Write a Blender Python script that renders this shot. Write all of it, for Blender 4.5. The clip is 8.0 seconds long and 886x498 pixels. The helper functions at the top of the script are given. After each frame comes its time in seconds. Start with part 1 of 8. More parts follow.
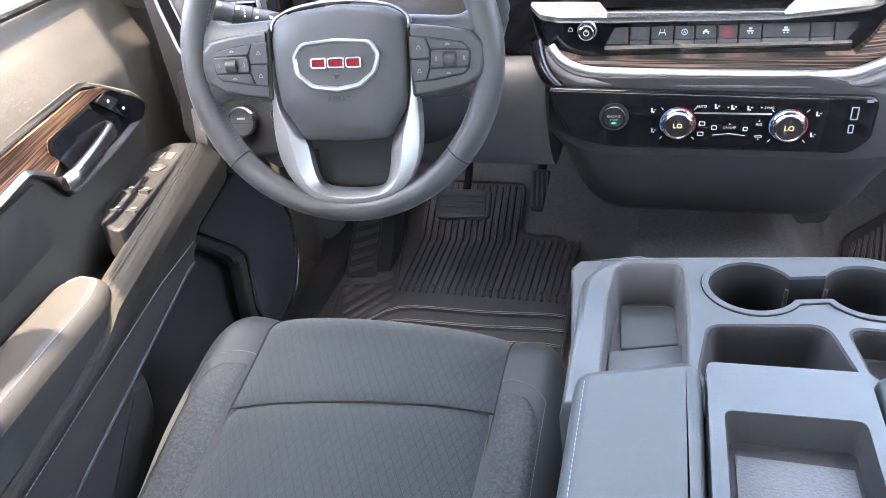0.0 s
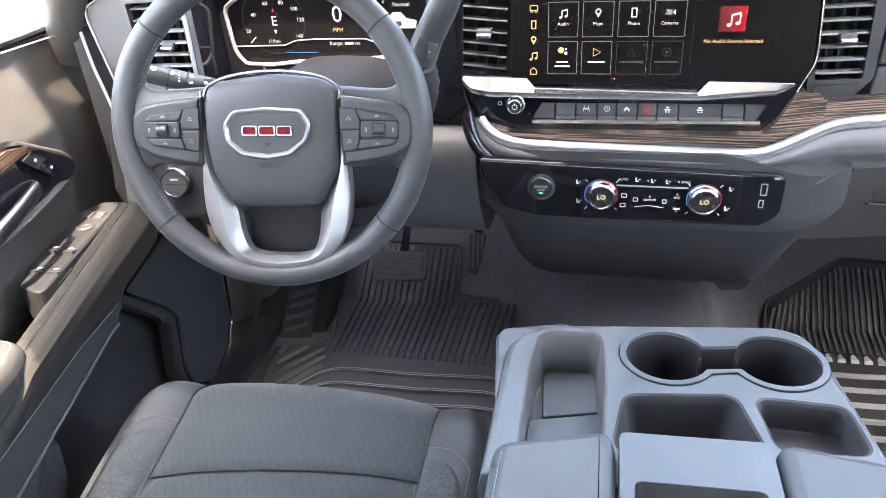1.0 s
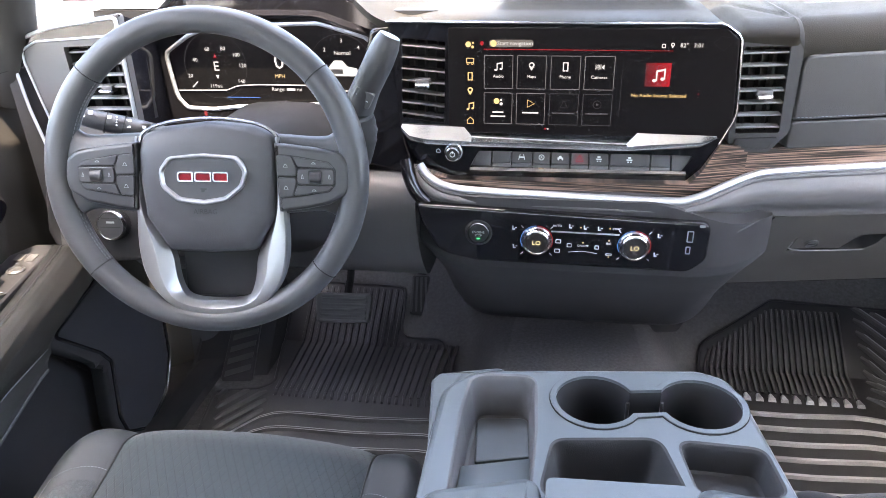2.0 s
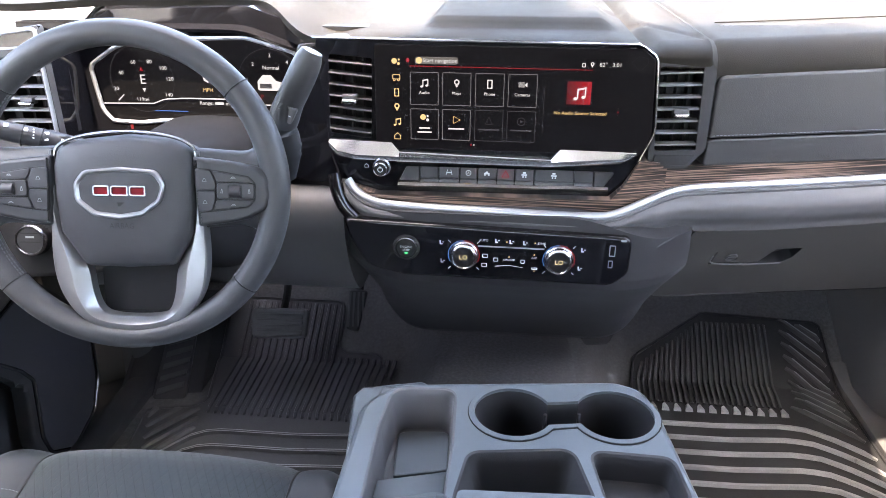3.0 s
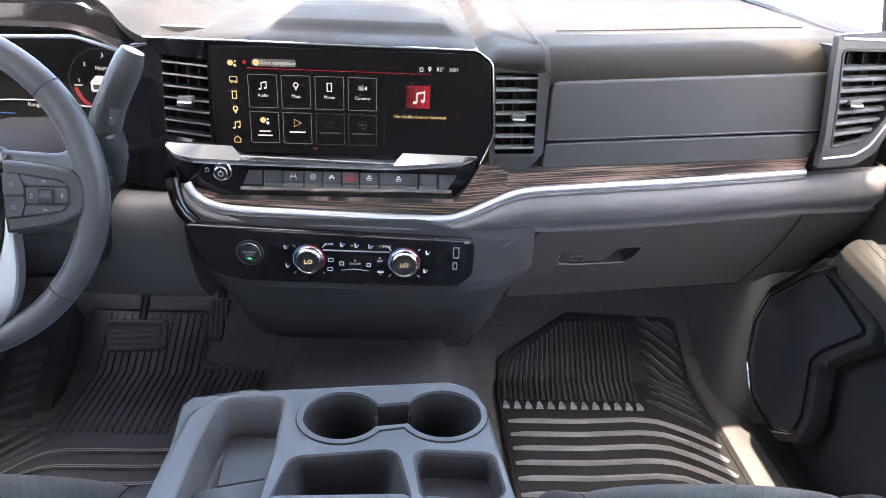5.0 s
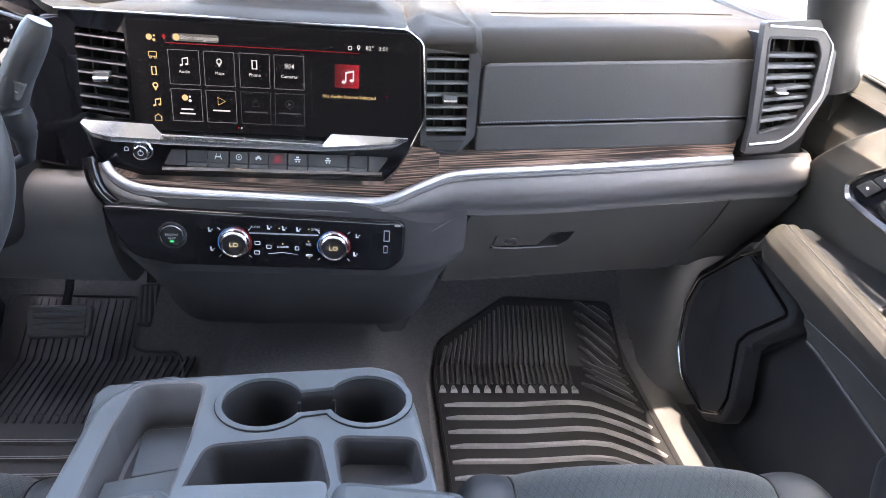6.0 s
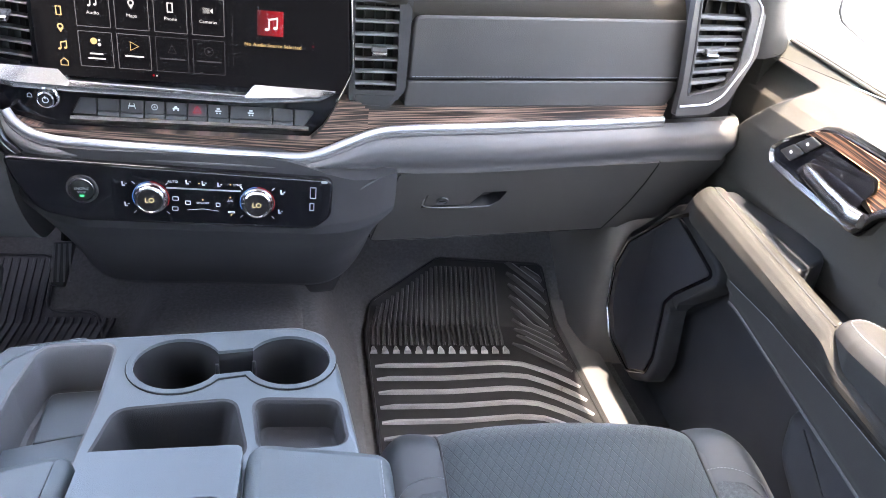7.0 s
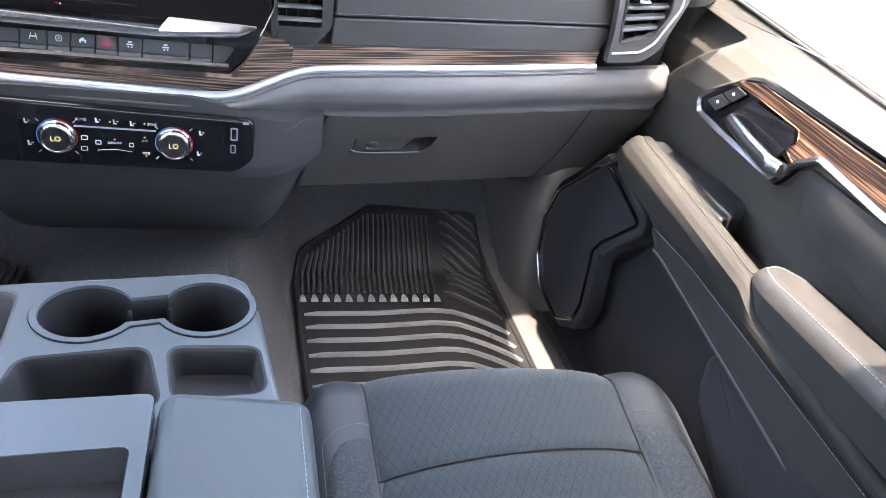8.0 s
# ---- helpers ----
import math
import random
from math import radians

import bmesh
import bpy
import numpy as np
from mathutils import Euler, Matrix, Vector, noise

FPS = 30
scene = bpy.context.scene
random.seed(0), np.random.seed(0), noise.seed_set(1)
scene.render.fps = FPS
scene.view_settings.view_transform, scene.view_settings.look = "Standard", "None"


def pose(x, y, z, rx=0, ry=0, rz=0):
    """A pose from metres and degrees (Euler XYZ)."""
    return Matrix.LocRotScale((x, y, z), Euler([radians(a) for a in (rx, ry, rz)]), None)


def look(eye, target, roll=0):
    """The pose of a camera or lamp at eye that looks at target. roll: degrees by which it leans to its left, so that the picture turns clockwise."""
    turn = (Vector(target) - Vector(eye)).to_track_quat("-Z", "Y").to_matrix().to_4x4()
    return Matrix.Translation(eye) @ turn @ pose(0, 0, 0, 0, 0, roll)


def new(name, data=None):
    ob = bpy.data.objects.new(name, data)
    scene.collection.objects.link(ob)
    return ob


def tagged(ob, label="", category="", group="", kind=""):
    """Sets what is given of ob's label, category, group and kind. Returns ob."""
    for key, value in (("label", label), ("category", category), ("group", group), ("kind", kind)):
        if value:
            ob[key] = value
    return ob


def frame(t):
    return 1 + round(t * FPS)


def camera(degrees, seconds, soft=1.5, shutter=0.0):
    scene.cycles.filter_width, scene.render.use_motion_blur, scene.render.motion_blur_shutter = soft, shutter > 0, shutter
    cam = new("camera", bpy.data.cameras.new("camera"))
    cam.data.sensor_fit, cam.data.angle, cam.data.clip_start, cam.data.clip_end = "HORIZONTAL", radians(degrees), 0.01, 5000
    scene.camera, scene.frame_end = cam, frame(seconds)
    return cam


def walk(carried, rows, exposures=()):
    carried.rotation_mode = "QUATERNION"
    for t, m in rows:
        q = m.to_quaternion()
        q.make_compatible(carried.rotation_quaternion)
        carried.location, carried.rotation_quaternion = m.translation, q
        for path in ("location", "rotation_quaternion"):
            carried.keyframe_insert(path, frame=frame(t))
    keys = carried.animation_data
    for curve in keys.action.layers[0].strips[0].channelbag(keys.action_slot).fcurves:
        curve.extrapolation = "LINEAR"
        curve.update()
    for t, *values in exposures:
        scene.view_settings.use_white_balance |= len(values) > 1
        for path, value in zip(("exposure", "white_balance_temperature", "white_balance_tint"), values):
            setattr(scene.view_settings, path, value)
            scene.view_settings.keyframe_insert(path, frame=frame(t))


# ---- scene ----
cam = camera(62.6, 8.0, soft=0.5)
PATH = [
    (0, (-0.1, 0.0, 0.881), (-0.64, 1.609, -0.178), -6.6),
    (0.5, (-0.086, 0.002, 0.888), (-0.56, 1.667, -0.114), -4.8),
    (1, (-0.074, 0.003, 0.898), (-0.484, 1.72, -0.042), -3.3),
    (1.5, (-0.064, 0.001, 0.909), (-0.414, 1.758, 0.021), -2.2),
    (3, (-0.007, -0.001, 0.914), (-0.182, 1.816, 0.098), 0.2),
    (3.5, (0.02, 0.0, 0.914), (-0.098, 1.826, 0.108), 0.7),
    (4, (0.043, -0.001, 0.913), (-0.01, 1.832, 0.115), 1.2),
    (4.5, (0.066, -0.001, 0.911), (0.076, 1.836, 0.121), 1.7),
    (6, (0.116, 0.01, 0.903), (0.325, 1.822, 0.082), 4.2),
    (6.5, (0.125, 0.018, 0.896), (0.414, 1.802, 0.039), 5.5),
    (7, (0.133, 0.026, 0.89), (0.51, 1.772, -0.008), 7.1),
    (7.5, (0.141, 0.034, 0.883), (0.608, 1.733, -0.063), 8.8),
    (8, (0.15, 0.035, 0.879), (0.696, 1.682, -0.115), 10.4),
]
EXPOSURE = [(0.0, 5.64, 7100, 16), (1.5, 5.46, 7100, 16), (3.0, 5.06, 6850, 17), (4.5, 4.96, 6800, 17), (6.0, 4.96, 6750, 17), (6.6, 5.14, 6700, 16), (7.4, 5.34, 6660, 16), (8.0, 5.11, 6660, 16)]
walk(cam, [(t, look(eye, target, roll)) for t, eye, target, roll in PATH], EXPOSURE)


# ---- light ----
SUN_WAY = Vector((0.02, 0.30, -1.0)).normalized()
world = bpy.data.worlds.new("sky")
scene.world = world
world.use_nodes = True
wn = world.node_tree.nodes
sky = wn.new("ShaderNodeTexSky")
sky.sky_type = "NISHITA"
sky.sun_disc = False
sky.sun_elevation = math.asin(-SUN_WAY.z)
sky.sun_rotation = math.atan2(-SUN_WAY.x, -SUN_WAY.y)
sky.dust_density = 4.0
world.node_tree.links.new(sky.outputs[0], wn["Background"].inputs[0])
wn["Background"].inputs[1].default_value = 0.15
sun_data = bpy.data.lights.new("sun", "SUN")
sun_data.energy, sun_data.angle, sun_data.color = 1.4, radians(0.6), (1.0, 0.87, 0.70)
sun = new("sun", sun_data)
sun.matrix_world = look((0, 0, 6), Vector((0, 0, 6)) + SUN_WAY)


# ---- materials ----
def material(name, colour, rough=0.5, metal=0.0, grain=0.0, grain_size=900.0, mottle=0.12, mottle_size=9.0, coat=0.0,
             spec=0.5, wear=0.0, sheen=0.0):
    """A surface with fine relief (grain) and two scales of colour and gloss variation."""
    m = bpy.data.materials.new(name)
    m.use_nodes = True
    nt = m.node_tree
    b = nt.nodes["Principled BSDF"]
    b.inputs["Metallic"].default_value = metal
    b.inputs["Coat Weight"].default_value = coat
    b.inputs["Specular IOR Level"].default_value = spec * (1.0 if metal > 0.5 else 0.62)
    b.inputs["Sheen Weight"].default_value = sheen
    place = nt.nodes.new("ShaderNodeTexCoord")
    big = nt.nodes.new("ShaderNodeTexNoise")
    big.inputs["Scale"].default_value = mottle_size
    big.inputs["Detail"].default_value = 5
    fine = nt.nodes.new("ShaderNodeTexNoise")
    fine.inputs["Scale"].default_value = grain_size
    fine.inputs["Detail"].default_value = 2
    for n in (big, fine):
        nt.links.new(place.outputs["Object"], n.inputs["Vector"])
    ramp = nt.nodes.new("ShaderNodeMapRange")
    ramp.inputs["From Min"].default_value, ramp.inputs["From Max"].default_value = 0.3, 0.7
    ramp.inputs["To Min"].default_value, ramp.inputs["To Max"].default_value = 1 - mottle, 1 + mottle
    nt.links.new(big.outputs["Fac"], ramp.inputs["Value"])
    speck = nt.nodes.new("ShaderNodeMapRange")
    speck.inputs["From Min"].default_value, speck.inputs["From Max"].default_value = 0.3, 0.7
    speck.inputs["To Min"].default_value, speck.inputs["To Max"].default_value = 1 - mottle, 1 + mottle
    nt.links.new(fine.outputs["Fac"], speck.inputs["Value"])
    both = nt.nodes.new("ShaderNodeMath")
    both.operation = "MULTIPLY"
    nt.links.new(ramp.outputs[0], both.inputs[0])
    nt.links.new(speck.outputs[0], both.inputs[1])
    tint = nt.nodes.new("ShaderNodeVectorMath")
    tint.operation = "SCALE"
    tint.inputs[0].default_value = colour
    nt.links.new(both.outputs[0], tint.inputs["Scale"])
    nt.links.new(tint.outputs[0], b.inputs["Base Color"])
    gloss = nt.nodes.new("ShaderNodeMath")
    gloss.operation = "MULTIPLY"
    gloss.inputs[1].default_value = rough
    nt.links.new(ramp.outputs[0], gloss.inputs[0])
    nt.links.new(gloss.outputs[0], b.inputs["Roughness"])
    if grain:
        bump = nt.nodes.new("ShaderNodeBump")
        bump.inputs["Strength"].default_value = grain
        bump.inputs["Distance"].default_value = 0.0006
        nt.links.new(fine.outputs["Fac"], bump.inputs["Height"])
        nt.links.new(bump.outputs[0], b.inputs["Normal"])
    return m


def glow(name, colour, strength=1.0):
    m = bpy.data.materials.new(name)
    m.use_nodes = True
    b = m.node_tree.nodes["Principled BSDF"]
    b.inputs["Base Color"].default_value = (0.01, 0.01, 0.01, 1)
    b.inputs["Emission Color"].default_value = (*colour, 1)
    b.inputs["Emission Strength"].default_value = strength
    b.inputs["Roughness"].default_value = 0.22
    b.inputs["Specular IOR Level"].default_value = 0.10
    return m


def wood_material(name, scale, turn, dark=(0.006, 0.004, 0.0035), light=(0.19, 0.125, 0.095)):
    """Open-pore striped veneer; the pores run along the way with the small scale, after the turn in degrees."""
    m = bpy.data.materials.new(name)
    m.use_nodes = True
    nt = m.node_tree
    b = nt.nodes["Principled BSDF"]
    place = nt.nodes.new("ShaderNodeTexCoord")
    swing = nt.nodes.new("ShaderNodeMapping")
    swing.inputs["Rotation"].default_value = [radians(a) for a in turn]
    nt.links.new(place.outputs["Object"], swing.inputs["Vector"])
    size = nt.nodes.new("ShaderNodeMapping")
    size.inputs["Scale"].default_value = scale
    nt.links.new(swing.outputs[0], size.inputs["Vector"])
    lines = nt.nodes.new("ShaderNodeTexNoise")
    lines.inputs["Scale"].default_value, lines.inputs["Detail"].default_value = 1.0, 3
    lines.inputs["Distortion"].default_value = 0.2
    nt.links.new(size.outputs[0], lines.inputs["Vector"])
    ramp = nt.nodes.new("ShaderNodeValToRGB")
    ramp.color_ramp.elements[0].position, ramp.color_ramp.elements[0].color = 0.47, (*dark, 1)
    ramp.color_ramp.elements[1].position, ramp.color_ramp.elements[1].color = 0.59, (*light, 1)
    nt.links.new(lines.outputs["Fac"], ramp.inputs["Fac"])
    nt.links.new(ramp.outputs[0], b.inputs["Base Color"])
    b.inputs["Roughness"].default_value = 0.36
    b.inputs["Specular IOR Level"].default_value = 0.4
    bump = nt.nodes.new("ShaderNodeBump")
    bump.inputs["Strength"].default_value, bump.inputs["Distance"].default_value = 0.4, 0.0005
    nt.links.new(lines.outputs["Fac"], bump.inputs["Height"])
    nt.links.new(bump.outputs[0], b.inputs["Normal"])
    return m


def cloth_material(name, colour, quilt=False):
    """Woven seat cloth; quilt adds a diagonal stitched lattice pressed into it."""
    m = material(name, colour, 0.9, 0, 0.9, 1200, 0.14, 420, sheen=0.12, spec=0.15)
    if not quilt:
        return m
    nt = m.node_tree
    b = nt.nodes["Principled BSDF"]
    place = nt.nodes.new("ShaderNodeTexCoord")
    axes = nt.nodes.new("ShaderNodeSeparateXYZ")
    nt.links.new(place.outputs["Object"], axes.inputs[0])
    lows = []
    for sx, sy, width in ((1.0, 0.62, 84.0), (1.0, -0.62, 84.0)):
        a = nt.nodes.new("ShaderNodeMath"); a.operation = "MULTIPLY"; a.inputs[1].default_value = sx * width
        c = nt.nodes.new("ShaderNodeMath"); c.operation = "MULTIPLY_ADD"; c.inputs[1].default_value = sy * width
        f = nt.nodes.new("ShaderNodeMath"); f.operation = "FRACT"
        d = nt.nodes.new("ShaderNodeMath"); d.operation = "SUBTRACT"; d.inputs[1].default_value = 0.5
        e = nt.nodes.new("ShaderNodeMath"); e.operation = "ABSOLUTE"
        g = nt.nodes.new("ShaderNodeMapRange"); g.interpolation_type = "SMOOTHSTEP"
        g.inputs["From Min"].default_value, g.inputs["From Max"].default_value = 0.0, 0.08
        nt.links.new(axes.outputs["X"], a.inputs[0])
        nt.links.new(axes.outputs["Y"], c.inputs[0])
        nt.links.new(a.outputs[0], c.inputs[2])
        nt.links.new(c.outputs[0], f.inputs[0])
        nt.links.new(f.outputs[0], d.inputs[0])
        nt.links.new(d.outputs[0], e.inputs[0])
        nt.links.new(e.outputs[0], g.inputs["Value"])
        lows.append(g)
    low = nt.nodes.new("ShaderNodeMath"); low.operation = "MINIMUM"
    nt.links.new(lows[0].outputs[0], low.inputs[0])
    nt.links.new(lows[1].outputs[0], low.inputs[1])
    bump = nt.nodes.new("ShaderNodeBump")
    bump.inputs["Strength"].default_value, bump.inputs["Distance"].default_value = 0.4, 0.0012
    nt.links.new(low.outputs[0], bump.inputs["Height"])
    first = b.inputs["Normal"].links[0].from_node
    nt.links.new(first.outputs[0], bump.inputs["Normal"])
    nt.links.new(bump.outputs[0], b.inputs["Normal"])
    # the stitching thread is darker than the cloth
    old = b.inputs["Base Color"].links[0].from_socket
    dye = nt.nodes.new("ShaderNodeMapRange")
    dye.inputs["To Min"].default_value, dye.inputs["To Max"].default_value = 0.55, 1.0
    nt.links.new(low.outputs[0], dye.inputs["Value"])
    scale = nt.nodes.new("ShaderNodeVectorMath"); scale.operation = "SCALE"
    nt.links.new(old, scale.inputs[0])
    nt.links.new(dye.outputs[0], scale.inputs["Scale"])
    nt.links.new(scale.outputs[0], b.inputs["Base Color"])
    return m


def glass_material(name, colour=(0.88, 0.93, 0.90, 1)):
    m = bpy.data.materials.new(name)
    m.use_nodes = True
    b = m.node_tree.nodes["Principled BSDF"]
    b.inputs["Transmission Weight"].default_value = 1.0
    b.inputs["Roughness"].default_value = 0.0
    b.inputs["IOR"].default_value = 1.02
    b.inputs["Base Color"].default_value = colour
    return m


DASH = material("dash_plastic", (0.056, 0.055, 0.056), 0.52, 0, 0.45, 1300, 0.10, spec=0.5)
TOPPAD = material("top_pad_vinyl", (0.0128, 0.0112, 0.0090), 0.75, 0, 0.7, 1000, 0.10, spec=0.16)
SOFT = material("soft_touch_vinyl", (0.022, 0.0215, 0.022), 0.50, 0, 0.6, 1000, 0.10, spec=0.5)
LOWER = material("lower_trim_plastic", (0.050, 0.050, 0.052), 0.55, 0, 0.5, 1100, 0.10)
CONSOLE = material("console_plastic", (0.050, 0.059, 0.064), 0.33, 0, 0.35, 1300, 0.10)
ARMPAD = material("armrest_vinyl", (0.040, 0.048, 0.051), 0.50, 0, 0.28, 900, 0.06)
LEATHER = material("wheel_leather", (0.027, 0.0285, 0.031), 0.40, 0, 0.35, 1500, 0.08, spec=0.45)
HUBSKIN = material("hub_skin", (0.027, 0.028, 0.031), 0.46, 0, 0.4, 1600, 0.08, spec=0.4)
GLOSS = material("gloss_black", (0.005, 0.005, 0.006), 0.06, 0, 0, 900, 0.1, spec=0.40)
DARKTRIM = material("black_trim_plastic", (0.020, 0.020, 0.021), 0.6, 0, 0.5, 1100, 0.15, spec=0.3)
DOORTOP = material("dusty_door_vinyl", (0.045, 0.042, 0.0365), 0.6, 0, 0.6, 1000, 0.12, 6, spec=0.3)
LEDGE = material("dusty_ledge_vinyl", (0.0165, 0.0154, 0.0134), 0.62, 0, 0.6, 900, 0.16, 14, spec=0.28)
DARKTHREAD = material("dark_thread", (0.090, 0.092, 0.098), 0.8, 0, 0.3, 3000)
DOORSOFT = material("door_vinyl", (0.0235, 0.0228, 0.0215), 0.52, 0, 0.25, 1000, 0.12, spec=0.35)
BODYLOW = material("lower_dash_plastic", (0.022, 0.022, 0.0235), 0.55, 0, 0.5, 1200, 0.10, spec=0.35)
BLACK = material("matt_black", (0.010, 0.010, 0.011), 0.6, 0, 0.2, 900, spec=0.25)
SATIN = material("satin_silver", (0.36, 0.37, 0.39), 0.42, 0.85, 0.08, 2500, 0.05)
WHEELSILVER = material("wheel_silver", (0.21, 0.215, 0.225), 0.36, 0.8, 0.06, 2500, 0.05)
SILVER = material("silver_paint", (0.55, 0.56, 0.58), 0.24, 0.95, 0.04, 2500, 0.05)
CHROME = material("bright_chrome", (0.62, 0.63, 0.65), 0.17, 1.0, 0, 900, 0.04)
DARKCHROME = material("dark_chrome", (0.26, 0.265, 0.28), 0.26, 1.0, 0, 900, 0.05)
# Mat base darker than its ribs: the shade between them is in the colour.
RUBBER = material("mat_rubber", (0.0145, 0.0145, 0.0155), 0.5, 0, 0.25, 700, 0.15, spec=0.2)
DRIVER_RUBBER = material("driver_mat_rubber", (0.026, 0.0265, 0.029), 0.46, 0, 0.3, 700, 0.28, 16, spec=0.4)
RIB_RUBBER = material("ribbed_mat_rubber", (0.032, 0.032, 0.033), 0.42, 0, 0.3, 700, 0.15, spec=0.5)
GRILLE = material("speaker_cloth", (0.024, 0.024, 0.027), 0.55, 0, 0.9, 1500, 0.12, spec=0.35)
SHROUD = material("column_plastic", (0.012, 0.012, 0.013), 0.75, 0, 0.5, 1100, 0.10, spec=0.12)
GLOVE = material("glove_box_plastic", (0.041, 0.039, 0.0365), 0.50, 0, 0.45, 1300, 0.10, spec=0.5)
KEYTOP = material("key_plastic", (0.022, 0.022, 0.024), 0.38, 0, 0.15, 1500, 0.08, spec=0.4)
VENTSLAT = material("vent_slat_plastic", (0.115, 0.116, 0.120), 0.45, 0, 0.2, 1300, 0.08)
# Paler rubber that paints the light caught on rib tops and teeth.
LIT_RUBBER = material("lit_mat_rubber", (0.165, 0.166, 0.170), 0.34, 0, 0.3, 700, 0.20, 18, spec=0.8)
VENTSILVER = material("satin_vent_frame", (0.036, 0.036, 0.037), 0.42, 0.2, 0.1, 1500, 0.08)
VENTFRAME = material("dark_satin_frame", (0.020, 0.020, 0.021), 0.42, 0, 0.1, 1500, 0.08, spec=0.2)
POD = material("switch_pod_plastic", (0.017, 0.018, 0.020), 0.42, 0, 0.4, 1300, 0.10)
# Paler, warmer copy of LOWER that paints bounced light on the passenger's column.
LIT_KICK = material("lit_kick_plastic", (0.090, 0.084, 0.076), 0.55, 0, 0.5, 1100, 0.12)
CARPET = material("carpet", (0.070, 0.069, 0.070), 1.0, 0, 0.9, 1100, 0.20, 160, spec=0.1)
WOOD = wood_material("wood_trim", (6, 0, 560), (0, 2.5, 0))
WOOD_FLAT = wood_material("wood_trim_flat", (6, 0, 560), (0, -1.5, 0))
DOOR_WOOD = wood_material("door_wood_trim", (0, 6, 520), (-3.6, 0, 0), (0.022, 0.010, 0.006), (0.26, 0.130, 0.072))
QUILT = cloth_material("quilted_cloth", (0.0245, 0.0315, 0.0355), True)
CLOTH = material("heather_cloth", (0.036, 0.041, 0.045), 0.95, 0, 1.0, 800, 0.34, 260, spec=0.1)
SEATVINYL = material("seat_vinyl", (0.021, 0.0245, 0.028), 0.52, 0, 0.35, 1400, 0.08, spec=0.38)
SEATTHREAD = material("blue_grey_thread", (0.12, 0.13, 0.145), 0.8, 0, 0.3, 3000)
THREAD = material("grey_thread", (0.20, 0.21, 0.225), 0.8, 0, 0.3, 3000)
SCREEN = glow("screen_dark", (0.013, 0.011, 0.015), 0.012)
SCREEN.node_tree.nodes["Principled BSDF"].inputs["Base Color"].default_value = (0.003, 0.003, 0.003, 1)
SCREEN.node_tree.nodes["Principled BSDF"].inputs["Specular IOR Level"].default_value = 0.06
WHITE_UI = glow("screen_white", (0.9, 0.9, 0.88), 0.032)
FRAME_UI = glow("tile_grey", (0.5, 0.5, 0.52), 0.013)
DIM_UI = glow("screen_dim", (0.3, 0.3, 0.33), 0.007)
AMBER_UI = glow("screen_amber", (1.0, 0.72, 0.32), 0.032)
RED_UI = glow("screen_red", (0.9, 0.02, 0.04), 0.014)
ALBUM_UI = glow("album_red", (0.9, 0.02, 0.04), 0.012)
GREEN_UI = glow("lamp_green", (0.05, 0.9, 0.3), 0.05)
BLUE_UI = glow("lamp_blue", (0.1, 0.35, 1.0), 0.022)
CREAM_UI = glow("dial_cream", (1.0, 0.86, 0.50), 0.045)
PILL_UI = glow("pill_grey", (0.5, 0.47, 0.42), 0.010)
SOFTPRINT = material("grey_print", (0.22, 0.23, 0.24), 0.6)
PRINT = material("white_print", (0.42, 0.43, 0.45), 0.6)
REDPAINT = material("red_enamel", (0.11, 0.004, 0.007), 0.45, spec=0.15)
GLASS = glass_material("window_glass")
TINTED = glass_material("privacy_glass", (0.10, 0.11, 0.11, 1))
ROOFCLOTH = material("headliner_cloth", (0.46, 0.45, 0.44), 0.95, 0, 0.5, 1500)
PAINT = material("white_car_paint", (0.75, 0.76, 0.77), 0.25, 0, 0, 900, 0.03, coat=0.5)
CONCRETE = material("light_concrete", (0.45, 0.43, 0.40), 0.9, 0, 0.5, 60, 0.15, 0.6)


# the picture on the music tile fades from bright to dark red
nt = ALBUM_UI.node_tree
place, fade = nt.nodes.new("ShaderNodeTexCoord"), nt.nodes.new("ShaderNodeMapRange")
axes = nt.nodes.new("ShaderNodeSeparateXYZ")
nt.links.new(place.outputs["Generated"], axes.inputs[0])
nt.links.new(axes.outputs["X"], fade.inputs["Value"])
fade.inputs["To Min"].default_value, fade.inputs["To Max"].default_value = 0.003, 0.015
nt.links.new(fade.outputs[0], nt.nodes["Principled BSDF"].inputs["Emission Strength"])


# ---- shape tools ----
def fillet(pts, r, n=5):
    """A polygon with its corners rounded to the radius r (a number, or one for each corner)."""
    out, k = [], len(pts)
    for i, p in enumerate(pts):
        ri = r[i] if isinstance(r, (list, tuple)) else r
        p, a, b = Vector(p), Vector(pts[i - 1]), Vector(pts[(i + 1) % k])
        da, db = a - p, b - p
        ang = da.angle(db)
        cut = min(ri / max(math.tan(ang / 2), 1e-3), 0.48 * da.length, 0.48 * db.length)
        if ri <= 0 or cut < 1e-5 or ang > 3.1:
            out.append(p)
            continue
        s, e = p + da.normalized() * cut, p + db.normalized() * cut
        for j in range(n + 1):
            u = j / n
            out.append((1 - u) ** 2 * s + 2 * u * (1 - u) * p + u ** 2 * e)
    return out


def resample(pts, n, closed=True):
    """n points evenly along a line."""
    pts = [Vector(p) for p in pts]
    if closed:
        pts = pts + [pts[0]]
    run = [0.0]
    for a, b in zip(pts, pts[1:]):
        run.append(run[-1] + (b - a).length)
    out, j = [], 0
    for i in range(n):
        s = run[-1] * i / (n if closed else n - 1)
        while j < len(run) - 2 and run[j + 1] < s:
            j += 1
        u = (s - run[j]) / max(run[j + 1] - run[j], 1e-9)
        out.append(pts[j].lerp(pts[j + 1], min(max(u, 0), 1)))
    return out


